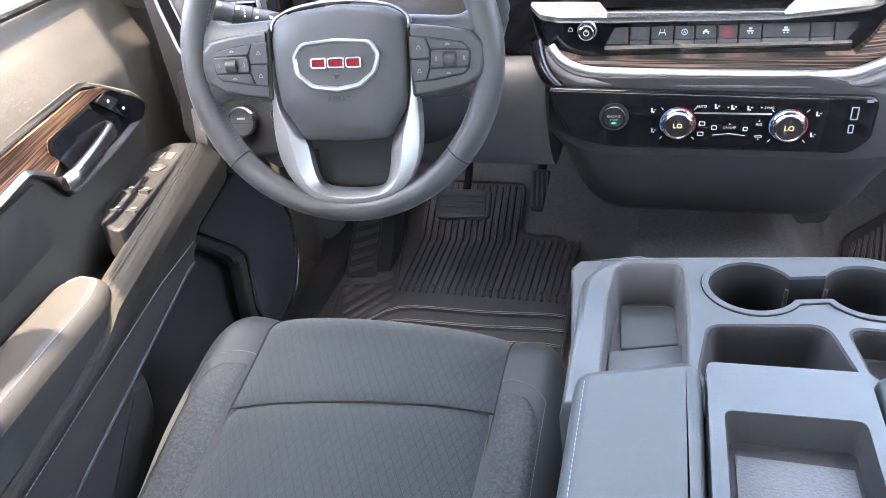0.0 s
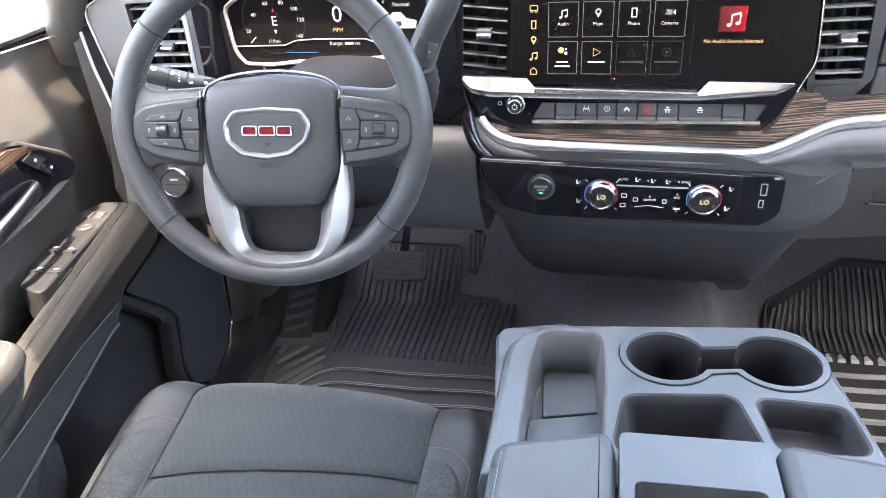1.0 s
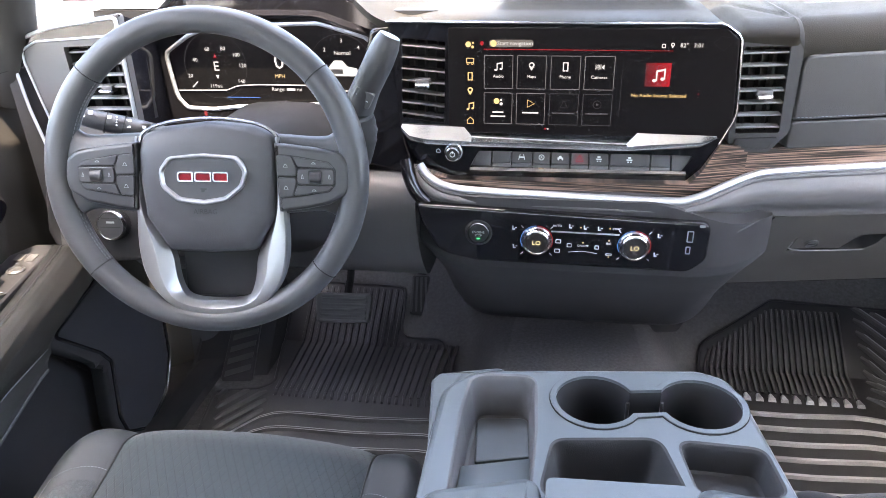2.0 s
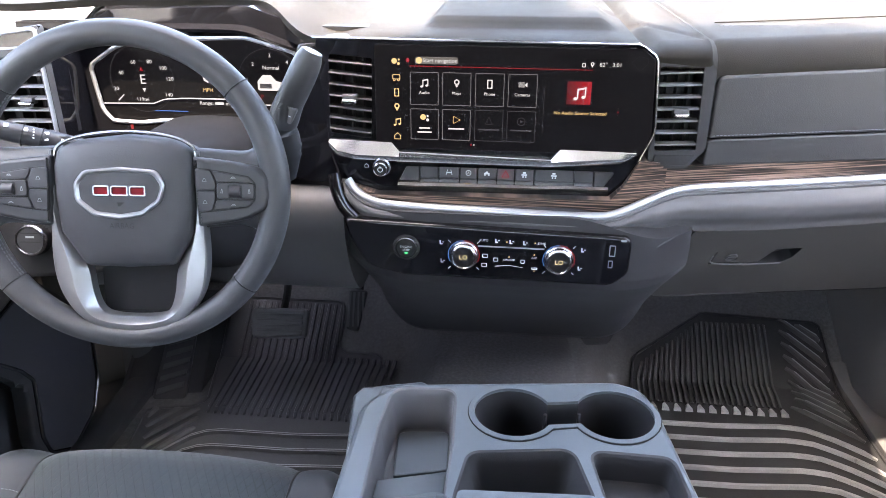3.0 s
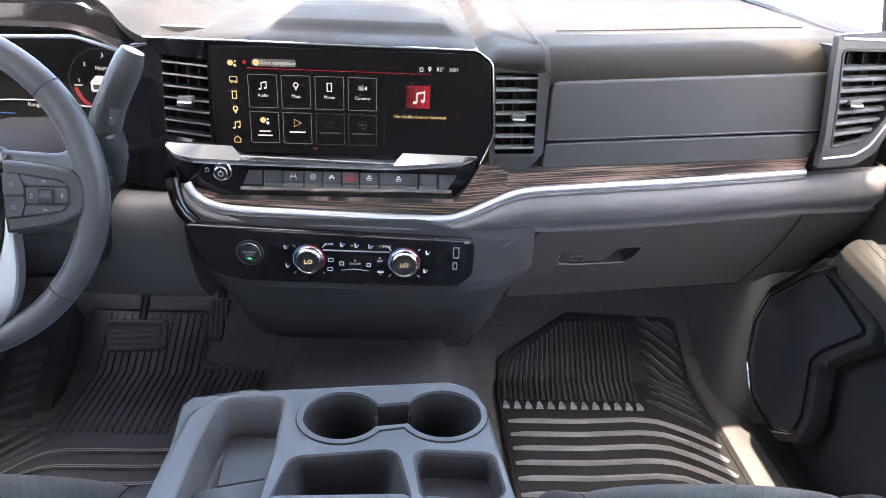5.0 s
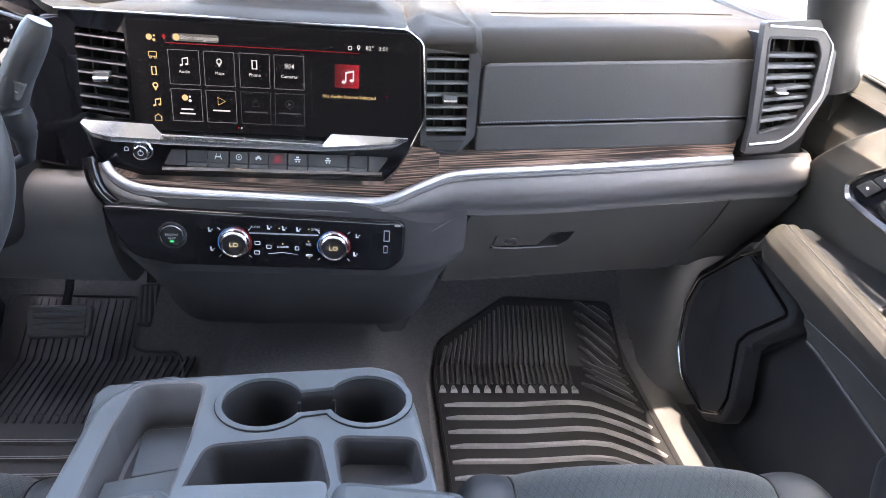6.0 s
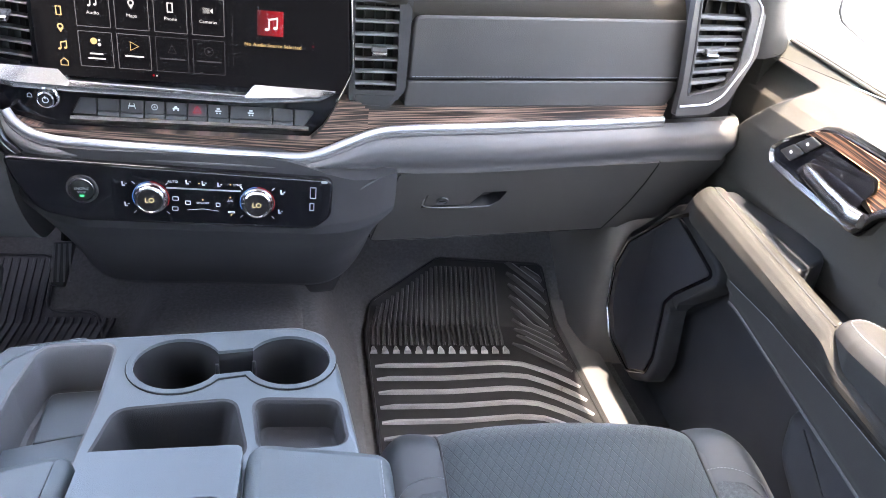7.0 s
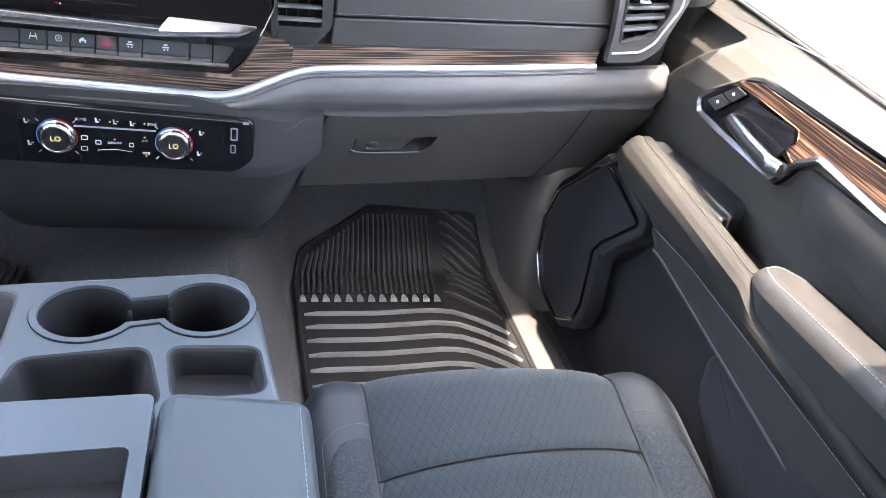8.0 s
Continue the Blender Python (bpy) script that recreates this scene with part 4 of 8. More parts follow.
# ---- seats ----
def seat(cx):
    st = thing("front_seat", (cx, 0.4, 0.0), "dark quilted cloth seat cushion with grey bolsters and stitching", "seat", "front seats")
    Z = 0.288

    def half(v):
        return 0.160 + 0.008 * v

    def wide(v):
        return 0.258 + 0.026 * smooth(0.35, 0.70, v)

    def top(x, v):
        """A point on the cushion at x from its middle; v runs from the back to the front lip."""
        c = half(v)
        a = abs(x)
        z = Z + 0.014 * (1 - min(a / c, 1) ** 2)
        if a > c:
            t = (a - c) / (wide(v) - c)
            z += 0.022 * math.sin(math.pi * min(t, 1) ** 0.8) * (0.5 + 0.5 * (1 - v)) - 0.075 * max(t - 0.40, 0) ** 2 / 0.36
        front = 0.748 - 0.75 * max(a - 0.10, 0) ** 2 - 12.0 * max(a - 0.20, 0) ** 2
        r = 0.065
        if v < 0.75:
            y = 0.10 + (front - r - 0.10) * v / 0.75
            z -= 0.27 * (0.683 - y) + 0.006 * smooth(0.55, 0.75, v)
        else:
            q = (v - 0.75) / 0.25 * 1.75
            b = min(q, 1) * math.pi / 2
            y = front - r + r * math.sin(b)
            z -= 0.006 + 0.27 * (0.683 - front + r) + 0.075 * (1 - math.cos(b)) + max(q - 1, 0) * 0.16
        return Vector((cx + x, y, z))

    SEAM = 0.625
    def groove(v):
        return -0.006 * math.exp(-((v - SEAM) / 0.010) ** 2)

    def lean(w):
        return (0.010 * w - 0.006 * w * w if cx > 0 else 0.024 * w - 0.008)

    def centre(v0, v1):
        def f(u, v):
            vv = v0 + (v1 - v0) * v
            c = half(vv)
            bow = lean(2 * u - 1) if abs(vv - SEAM) < 0.2 else 0
            edge = min(u, 1 - u)
            p = top((2 * u - 1) * c, min(max(vv + bow * (1 - abs(vv - SEAM) / 0.2), 0), 1))
            p.z += 0.003 * smooth(0, 0.05, edge) - 0.004 * (1 - smooth(0, 0.03, min(abs(v - (0 if v0 > 0.1 else 1)), 1)))
            return p
        return f

    part("cushion_panel", thick(sheet(centre(0.0, SEAM), 26, 30), (0, -0.004, -0.02)), QUILT, st, "dark diamond-quilted cloth")
    part("cushion_panel", thick(sheet(centre(SEAM, 1.0), 26, 40), (0, -0.02, -0.012)), QUILT, st, "dark diamond-quilted cloth")
    for s in (-1, 1):
        def outer(u, v):
            c = half(v)
            if u < 0.7:
                return top(s * (c + (wide(v) - c) * u / 0.7), v)
            p = top(s * wide(v), v)
            t = (u - 0.7) / 0.3
            return Vector((p.x - s * 0.02 * t + s * 0.006 * math.sin(math.pi * t), p.y - 0.01 * t * (v > .8), p.z * (1 - t) + 0.03 * t))
        part("side_bolster", thick(sheet(outer, 48, 90), (-s * 0.012, -0.012, -0.008)), SEATVINYL, st, "dark vinyl side bolster")

        def strip(u, v):
            vv = v * 0.675
            c = half(vv)
            round_off = math.sqrt(max(1 - max((v - 0.90) / 0.10, 0) ** 2, 0))
            a = c + 0.003 + (0.054 * (0.15 + 0.85 * round_off) if v > 0.90 else 0.054) * u
            p = top(s * a, vv)
            p.z += 0.0016 + 0.0030 * min(1, 8 * min(u, 1 - u, (1 - v) * 3))
            return p
        part("bolster_insert", sheet(strip, 14, 90), CLOTH, st, "heather grey cloth insert")
        line = []
        for i in range(41):
            vv = 0.675 * i / 40
            p = top(s * (half(vv) + 0.0585), vv)
            line.append(p + Vector((0, 0, 0.0012)))
        for a in np.linspace(0, 1, 8):
            p = top(s * (half(0.68) + 0.0585 * (1 - a)), 0.678 + 0.022 * math.sin(a * math.pi / 2))
            line.append(p + Vector((0, 0, 0.0012)))
        stitches("stitching", line, st, SEATTHREAD, 0.0042, 0.00045)
    base = [[Vector((cx + x, y, z)) for x, y in ((-0.23, 0.08), (0.23, 0.08), (0.23, 0.62), (-0.23, 0.62))] for z in (0.0, 0.16)]
    part("seat_base", loft(base), BLACK, st)
    line = []
    for i in range(31):
        u = i / 30
        line.append(top((2 * u - 1) * half(SEAM), SEAM + lean(2 * u - 1)) + Vector((0, 0, 0.0008)))
    part("cross_seam", tube(line, 0.0016, 6), BLACK, st)
    for s in (-1, 1):
        part("long_seam", tube([top(s * half(v), v) + Vector((0, 0, 0.0010)) for v in np.linspace(0.02, 0.98, 60)], 0.0016, 6), BLACK, st)
    return st


seat(-0.426)
seat(0.468)



# unseen block, where a sensor cover would sit, placed to shade the dash
cover = thing("shade_block", (-0.02, 1.08, 1.1), "unseen dark block behind the windscreen, placed to shade the dash", "sensor cover")
lo = fillet([Vector((-0.150, 0.96)), Vector((0.072, 0.96)), Vector((0.072, 1.32)), Vector((-0.150, 1.32))], 0.015, 4)
part("block_shell", loft([[Vector((p.x, p.y, 1.255 - 0.50 * (p.y - 0.96))) for p in lo], [Vector((p.x, p.y, 1.225 - 0.50 * (p.y - 0.96))) for p in scaled(lo, 0.92)]]), BLACK, cover)

# closed ends of the dashboard, up against the doors
end = [Vector((-0.700, 1.045, 0.44)), Vector((-0.870, 1.000, 0.44)), Vector((-0.880, 1.000, 0.735)), Vector((-0.70, 1.045, 0.735))]
part("end_cap", prism(end, (0, 0.30, 0)), DARKTRIM, dash)
end = [Vector((0.775, 1.185, 0.46)), Vector((0.870, 1.175, 0.46)), Vector((0.880, 1.165, 0.725)), Vector((0.775, 1.175, 0.725))]
part("end_cap", prism([p + Vector((0, 0.03, 0)) for p in end], (0, 0.25, 0)), DARKTRIM, dash)


# ---- doors ----
def profile_at(prof, v):
    s = v * (len(prof) - 1)
    i = min(int(s), len(prof) - 2)
    return [a + (b - a) * (s - i) for a, b in zip(prof[i], prof[i + 1])]


def door(side, dy, dz, slope, pivot):
    """A front door trim, laid out for the passenger's side; side is -1 for the driver's."""
    def at(x, y, z):
        yy = y + dy
        return Vector(((x + slope * (yy - pivot)) * side, yy, z + dz))

    def lo(x, y, z):
        """The lower trim; on the driver's side it stands a little further in."""
        return at(x - (0.012 if side < 0 else 0.0), y, z)

    d = thing("car_door", at(0.85, 0.8, 0.0), "dark grey door trim with wood, chrome handle and window switches", "car door", "front doors")
    turn = -1 if side < 0 else 1

    def skin(f, nu, nv, depth=0.015):
        bm = sheet(f, nu, nv)
        return thick(bm, (depth * turn, 0, 0))

    sec = [(0.890, 0.752), (0.876, 0.754), (0.864, 0.747), (0.850, 0.715), (0.838, 0.680), (0.829, 0.640), (0.827, 0.590), (0.831, 0.545), (0.837, 0.505), (0.839, 0.470), (0.839, 0.41)]
    if side < 0:
        sec[:5] = [(0.893, 0.753), (0.879, 0.752), (0.864, 0.730), (0.850, 0.701), (0.838, 0.669)]
    else:
        sec[:5] = [(0.900, 0.750), (0.886, 0.748), (0.870, 0.722), (0.854, 0.695), (0.840, 0.667)]
        sec[6:] = [(0.828, 0.592), (0.838, 0.548), (0.850, 0.508), (0.860, 0.472), (0.864, 0.41)]

    def upper(u, v):
        y = 1.30 - 1.0 * u
        x, z = profile_at(sec, v)
        if side < 0:
            return at(x + 0.018 * smooth(0.99, 1.03, y) * smooth(0.15, 0.4, v), y, z - 0.012 * smooth(1.05, 1.25, y))
        if z > 0.60:                  # the ledge falls towards the rear
            z = 0.60 + (z - 0.60) * (0.124 + 0.10 * (y - 1.13)) / 0.154
        lip = 0.676 + 0.08 * (y - 0.977)
        well = smooth(0.0, 0.034, y - 0.975 - 1.4 * max(0.68 - z, 0)) * smooth(-0.004, 0.010, lip - z)
        return at(x + 0.032 * well, y, z)

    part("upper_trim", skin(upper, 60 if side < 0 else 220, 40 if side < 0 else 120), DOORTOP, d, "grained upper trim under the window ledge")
    if side < 0:
        part("window_seal", tube([at(0.872, 1.24, 0.752), at(0.870, 0.8, 0.757), at(0.870, 0.32, 0.757)], 0.006, 8), BLACK, d)
    else:
        for k, r in ((0.0, 0.0030), (0.009, 0.0036)):
            part("window_seal", tube([at(0.885 + k, 1.13, 0.722), at(0.885 + k, 0.8, 0.689), at(0.885 + k, 0.32, 0.641)], r, 8), DOORTOP, d, "grey window seal along the ledge")

    # rounded ledge beside the pull channel, which runs down into the stitched side panel
    def flank(y, v):
        fr, k = smooth(0.99, 1.085, y), smooth(0.655, 0.605, y)
        zr = 0.468 + 0.095 * (y - 0.6665) - 0.062 * fr ** 2
        xr = 0.765 - (0.014 if side > 0 else -0.008) * (y - 0.6665) + 0.022 * fr
        zb, xb = 0.443 - 0.115 * max(0.607 - y, 0), 0.7466 + 0.06 * (0.607 - y)
        xf = 0.7335 - 0.058 * (y - 0.855) + 0.030 * fr
        xs, zs = 0.7409 + 0.06 * (0.82 - y), min(0.4205 - 0.10 * max(0.70 - y, 0), zr - 0.056 + 0.026 * fr)
        xl, zl = 0.7591 - 0.06 * (y - 0.648), min(0.3498 + 0.19 * (y - 0.648), 0.386)
        front = [(xr + 0.012, zr - 0.050), (xr + 0.009, zr - 0.020), (xr + 0.0035, zr - 0.003), (xr + 0.0005, zr + 0.001), (xr - 0.004, zr + 0.004), (xr - 0.009, zr + 0.0055), (xr - 0.014, zr + 0.0048), (xr - 0.020, zr + 0.0012),
                 (xr - 0.027, zr - 0.006), (0.4 * xr + 0.6 * xf - 0.0135, zr - 0.019 + 0.006 * fr), (xf, zr - 0.040 + 0.020 * fr), (xf + 0.0015, zs + 0.012), (xs, zs), (xl - 0.004, zl + 0.014), (xl, zl)]
        rear = [(0.795, 0.430), (xb + 0.026, zb - 0.004), (xb + 0.022, zb - 0.004), (xb + 0.018, zb - 0.004), (xb + 0.014, zb - 0.003), (xb + 0.010, zb - 0.001), (xb + 0.005, zb), (xb + 0.001, zb - 0.001),
                (xb - 0.003, zb - 0.004), (xb - 0.005, zb - 0.008), (xb - 0.006, zb - 0.014), (xs - 0.003, zs + 0.008), (xs, zs), (xl - 0.004, zl + 0.014), (xl, zl)]
        (x0, z0), (x1, z1) = profile_at(front, v), profile_at(rear, v)
        x, z = x0 + (x1 - x0) * k, z0 + (z1 - z0) * k
        if v > 0.5:                   # it ends above the loudspeaker in front
            low = min(0.30 + (0.130 + 0.14 * (y - 0.865)) * smooth(0.835, 0.885, y), zr - 0.050 + 0.024 * fr)
            x, z = x + 0.5 * max(low - z, 0), max(z, low)
        return lo(x, y, z)

    SEAMV = 12 / 14
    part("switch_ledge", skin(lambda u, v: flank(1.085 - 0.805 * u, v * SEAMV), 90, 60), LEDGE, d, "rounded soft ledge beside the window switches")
    part("side_panel", skin(lambda u, v: flank(0.925 - 0.645 * u, SEAMV + (1 - SEAMV) * v), 60, 10, 0.006), DOORSOFT, d, "dark vinyl side panel with a stitched seam")
    stitches("stitching", [flank(y, SEAMV) + Vector((-0.0015 * side, 0, 0.0005)) for y in np.linspace(0.862, 0.29, 46)], d, THREAD, 0.006)
    part("ledge_trim", tube([flank(y, 3.6 / 14) + Vector((0, 0, 0.0008)) for y in np.linspace(1.03, 0.665, 30)], 0.0017, 8), BODYLOW, d, "thin grey trim line along the ledge")
    part("pocket_lip", tube([flank(y, 1.0) for y in np.linspace(0.86, 0.29, 40)], 0.0026, 8), DASH, d)

    # lower part with the map pocket and the pillar that carries the speaker
    back = [lo(0.825, 1.28, 0.0), lo(0.825, 0.28, 0.0), lo(0.825, 0.28, 0.425), lo(0.825, 1.12, 0.425), lo(0.825, 1.28, 0.40)]
    part("lower_trim", prism(back, (0.05 * side, 0, 0)), DARKTRIM, d)
    pocket = fillet([Vector((0.655, 0.347)), Vector((0.688, 0.330)), Vector((0.680, 0.262)), Vector((0.57, 0.195)), Vector((0.40, 0.11)), Vector((0.285, 0.09)), Vector((0.285, 0.347))],
                    [0.01, 0.03, 0.05, 0.10, 0.1, 0.02, 0.0], 6)
    out = [[lo(0.800, p.x, p.y) for p in pocket]]
    for w, r in ((0.775, 0.0), (0.770, 0.003), (0.767, 0.009), (0.766, 0.020)):
        out.append([lo(w, p.x, p.y) for p in inset(pocket, r)])
    part("map_pocket", loft(out), DARKTRIM, d, "rounded black map pocket wall")

    # armrest pad with stitched edge
    fo, wo = (0.014, 0.008) if side > 0 else (0.032, 0.016)
    pts = fillet([Vector((0.752, 0.20)), Vector((0.743, 0.60 + fo)), Vector((0.752, 0.646 + fo)), Vector((0.786 + wo, 0.650 + fo)), Vector((0.804 + wo, 0.61 + fo)), Vector((0.808 + wo, 0.20))], [0, 0.03, 0.03, 0.03, 0.03, 0], 5)

    def arm_z(y):
        return 0.473 + 0.008 * smooth(0.64, 0.50, y)

    loops = [[lo(p.x + 0.010 * (p.x < 0.76), p.y, 0.425) for p in pts], [lo(p.x + 0.004 * (p.x < 0.76), p.y, 0.455) for p in pts], [lo(p.x + 0.002 * (p.x < 0.76), p.y, arm_z(p.y) - 0.004) for p in pts], [lo(p.x, p.y, arm_z(p.y)) for p in pts]]
    for a in (25, 50, 75, 90):
        q = inset(pts, 0.020 * (1 - math.cos(radians(a))))
        loops.append([lo(p.x, p.y, arm_z(p.y) + 0.020 * math.sin(radians(a))) for p in q])
    rest = part("armrest", loft(loops), DOORSOFT, d, "padded vinyl armrest with a stitched edge")
    q = inset(pts, 0.012)
    line = [lo(p.x, p.y, arm_z(p.y) + 0.0185) for p in q if p.y > 0.205]
    stitches("stitching", line[:-1], rest, THREAD, 0.0055)

    box_o = fillet([Vector((0.800, 0.645 + fo)), Vector((0.822, 0.668 + fo)), Vector((0.842, 0.658 + fo)), Vector((0.852, 0.60)), Vector((0.852, 0.205)), Vector((0.800, 0.205))], [0.01, 0.02, 0.02, 0.02, 0, 0], 4)
    part("grip_pocket", prism([lo(p.x, p.y, 0.43) for p in box_o], (0, 0, 0.036), 0.004, 3), BLACK, d, "black grip pocket beside the armrest")

    # switch pod with the recessed window switches, and the pull cup behind it
    def pz(x, y, z):
        return at(x - 0.004, y, z + 0.022 - 0.05 * (1.0 - y))

    pod = fillet([Vector((0.775, 1.034)), Vector((0.812, 1.028)), Vector((0.836, 0.985)), Vector((0.826, 0.815)), Vector((0.812, 0.775)), Vector((0.768, 0.755))], [0.006, 0.012, 0.012, 0.02, 0.02, 0.012], 4)
    if side > 0:
        def top_z(x, y, w=0.0):
            return at(x, y, 0.463 + 0.095 * (y - 0.9) + w)

        pod = fillet([Vector((0.780, 1.065)), Vector((0.833, 1.070)), Vector((0.845, 0.976)), Vector((0.872, 0.870)), Vector((0.846, 0.822)), Vector((0.785, 0.786))], [0.005, 0.012, 0.03, 0.018, 0.018, 0.010], 5)
        podm = part("switch_pod", prism([top_z(p.x, p.y, -0.055) for p in pod], (0, 0, 0.055), 0.006, 4), POD, d, "black plastic switch pod")
        part("pod_seam", tube([top_z(0.790, 1.034, 0.0004), top_z(0.808, 1.042, 0.0006), top_z(0.832, 1.038, -0.0006)], 0.0010, 6), VENTSLAT, podm, "pale seam line across the pod")
        well = fillet([Vector((0.795, 0.950)), Vector((0.833, 0.956)), Vector((0.828, 0.916)), Vector((0.793, 0.910))], 0.003, 3)
        part("switch_frame", tube([top_z(p.x, p.y, 0.0004) for p in well], 0.0011, 6, True), BODYLOW, podm)
        part("switch_well", prism([top_z(p.x, p.y, -0.002) for p in well], (0, 0, 0.0024)), BLACK, podm)
        key = [Vector((0.797, 0.934)), Vector((0.828, 0.938)), Vector((0.8255, 0.918)), Vector((0.7965, 0.913))]
        part("window_switch", loft([[top_z(p.x, p.y, 0.0004) for p in key], [top_z(p.x, p.y, 0.0008 if i < 2 else 0.0050) for i, p in enumerate(key)]]), KEYTOP, podm, "rocker window switch")
        part("symbol", prism([top_z(p.x, p.y, 0.0034) for p in rect(0.808, 0.922, 0.816, 0.9255)], (0, 0, 0.0008)), PRINT, podm)
    else:
        podm = part("switch_pod", prism([pz(p.x, p.y, 0.44) for p in pod], (0, 0, 0.036), 0.005, 3), BLACK, d, "black plastic switch pod")
        for ky, kx in ((0.818, 0.7785), (0.818, 0.8035), (0.870, 0.7825), (0.870, 0.8075)):
            base = rect(kx - 0.011, ky - 0.020, kx + 0.011, ky + 0.020, 0.003)
            part("switch_well", prism([pz(p.x, p.y, 0.4755) for p in base], (0, 0, 0.0015)), BLACK, podm)
            key = [[pz(kx - 0.008, ky + 0.016, 0.477), pz(kx + 0.008, ky + 0.016, 0.477), pz(kx + 0.008, ky - 0.015, 0.477), pz(kx - 0.008, ky - 0.015, 0.477)],
                   [pz(kx - 0.0075, ky + 0.014, 0.480), pz(kx + 0.0075, ky + 0.014, 0.480), pz(kx + 0.0075, ky - 0.013, 0.490), pz(kx - 0.0075, ky - 0.013, 0.490)]]
            part("window_switch", loft(key), KEYTOP, podm, "rocker window switch")
            mark = rect(kx - 0.003, ky - 0.004, kx + 0.003, ky + 0.002)
            part("symbol", prism([pz(p.x, p.y, 0.4865 - (p.y - ky) * 0.36) for p in mark], (0, 0, 0.0008)), SOFTPRINT, podm)
    if side < 0:
        part("mirror_knob", turned([(0.013, 0), (0.013, 0.006), (0.010, 0.008), (0.009, 0.006), (0.001, 0.006)], pz(0.797, 0.938, 0.476), (0, 0, 1), 24), KEYTOP, podm, "round mirror adjuster")
        for dx in (-0.009, 0.010):
            part("lock_key", prism([pz(p.x, p.y, 0.4755) for p in rect(0.802 + dx - 0.007, 0.968, 0.802 + dx + 0.007, 0.990, 0.002)], (0, 0, 0.005), 0.001), SOFT, podm)

    # bright-edged handle bezel
    X = 0.822

    def bz(y, z, w=0.0):
        return at(X - w + 0.10 * (z - 0.6), y, z)

    low_line = fillet([Vector((0.905, 0.638)), Vector((0.966, 0.604)), Vector((0.989, 0.585)), Vector((0.973, 0.565)), Vector((0.90, 0.5585)), Vector((0.757, 0.5525)), Vector((0.735, 0.585)), Vector((0.700, 0.607)), Vector((0.585, 0.595)), Vector((0.30, 0.578))],
                      [0, 0.03, 0.012, 0.02, 0.02, 0.012, 0.03, 0.02, 0.03, 0], 7)
    line = resample(low_line, 120, False)
    across = []
    for i in range(120):
        t = (line[min(i + 1, 119)] - line[max(i - 1, 0)]).normalized()
        across.append(Vector((t.y, -t.x)))
    top = [Vector((0.30, 0.630)), Vector((0.50, 0.637)), Vector((0.84, 0.650)), Vector((0.872, 0.650)), Vector((0.895, 0.644))]
    part("bezel_carrier", prism([bz(*(p - n * 0.006), -0.030) for p, n in zip(line, across)] + [bz(p.x, p.y + 0.006, -0.030) for p in top], at(0, 0, 0) - at(0.028, 0, 0), 0.003, 4), DOORTOP, d, "grained raised surround of the bezel")
    part("bezel", prism([bz(*(p + n * 0.001), -0.014) for p, n in zip(line, across)] + [bz(p.x, p.y, -0.014) for p in top], at(0, 0, 0) - at(0.017, 0, 0), 0.002, 3), GLOSS, d, "gloss black handle bezel")
    loops = []
    for i, (p, n) in enumerate(zip(line, across)):
        n = n * (0.25 + 0.75 * smooth(2, 26, i))
        loops.append([bz(*(p - n * 0.0025), -0.006), bz(*(p - n * 0.0025), 0.0040), bz(*(p - n * 0.0008), 0.0066), bz(*(p + n * 0.0022), 0.0078), bz(*(p + n * 0.0080), 0.0036), bz(*(p + n * 0.0085), -0.002)])
    part("bright_edge", loft(loops), DARKCHROME, d, "bright chrome edge", 0.35)
    wd = fillet([Vector((0.930, 0.624)), Vector((0.905, 0.638)), Vector((0.862, 0.648)), Vector((0.50, 0.634)), Vector((0.30, 0.627)), Vector((0.30, 0.586)), Vector((0.585, 0.603)), Vector((0.690, 0.613)), Vector((0.716, 0.604)), Vector((0.742, 0.588)), Vector((0.764, 0.597)), Vector((0.748, 0.610)), Vector((0.757, 0.625)), Vector((0.855, 0.630)), Vector((0.90, 0.631))],
                [0.004, 0.012, 0.02, 0, 0, 0, 0.02, 0.015, 0.01, 0.004, 0.004, 0.010, 0.008, 0.01, 0.004], 5)
    part("wood_inlay", prism([bz(p.x, p.y, 0.0015) for p in wd], at(0, 0, 0) - at(0.003, 0, 0), 0.0008), DOOR_WOOD, d, "striped brown wood inlay")
    cup = fillet([Vector((0.912, 0.578)), Vector((0.862, 0.625)), Vector((0.766, 0.622)), Vector((0.752, 0.610)), Vector((0.764, 0.594)), Vector((0.775, 0.569))], [0.004, 0.010, 0.012, 0.010, 0.006, 0.004], 5)
    part("handle_cup", prism([bz(p.x, p.y, 0.0035) for p in cup], at(0, 0, 0) - at(0.0008, 0, 0)), GLOSS, d, "dark handle recess")
    bar = [(0.884, 0.5905, 0.004, 0.0080), (0.876, 0.5900, 0.016, 0.0095), (0.815, 0.5840, 0.022, 0.0100), (0.760, 0.5770, 0.021, 0.0108), (0.742, 0.5755, 0.012, 0.0095)]
    loops = []
    for i in range(17):
        y, z, w, r = profile_at(bar, i / 16)
        ring = []
        for q in range(14):
            t = 2 * math.pi * q / 14
            dz_, dw = r * math.copysign(abs(math.sin(t)) ** 0.6, math.sin(t)), 0.62 * r * math.copysign(abs(math.cos(t)) ** 0.6, math.cos(t))
            ring.append(bz(y + 0.06 * dz_, z + dz_, w + dw))
        loops.append(ring)
    part("door_handle", loft(loops), DARKCHROME, d, "polished metal door handle", 0.9)
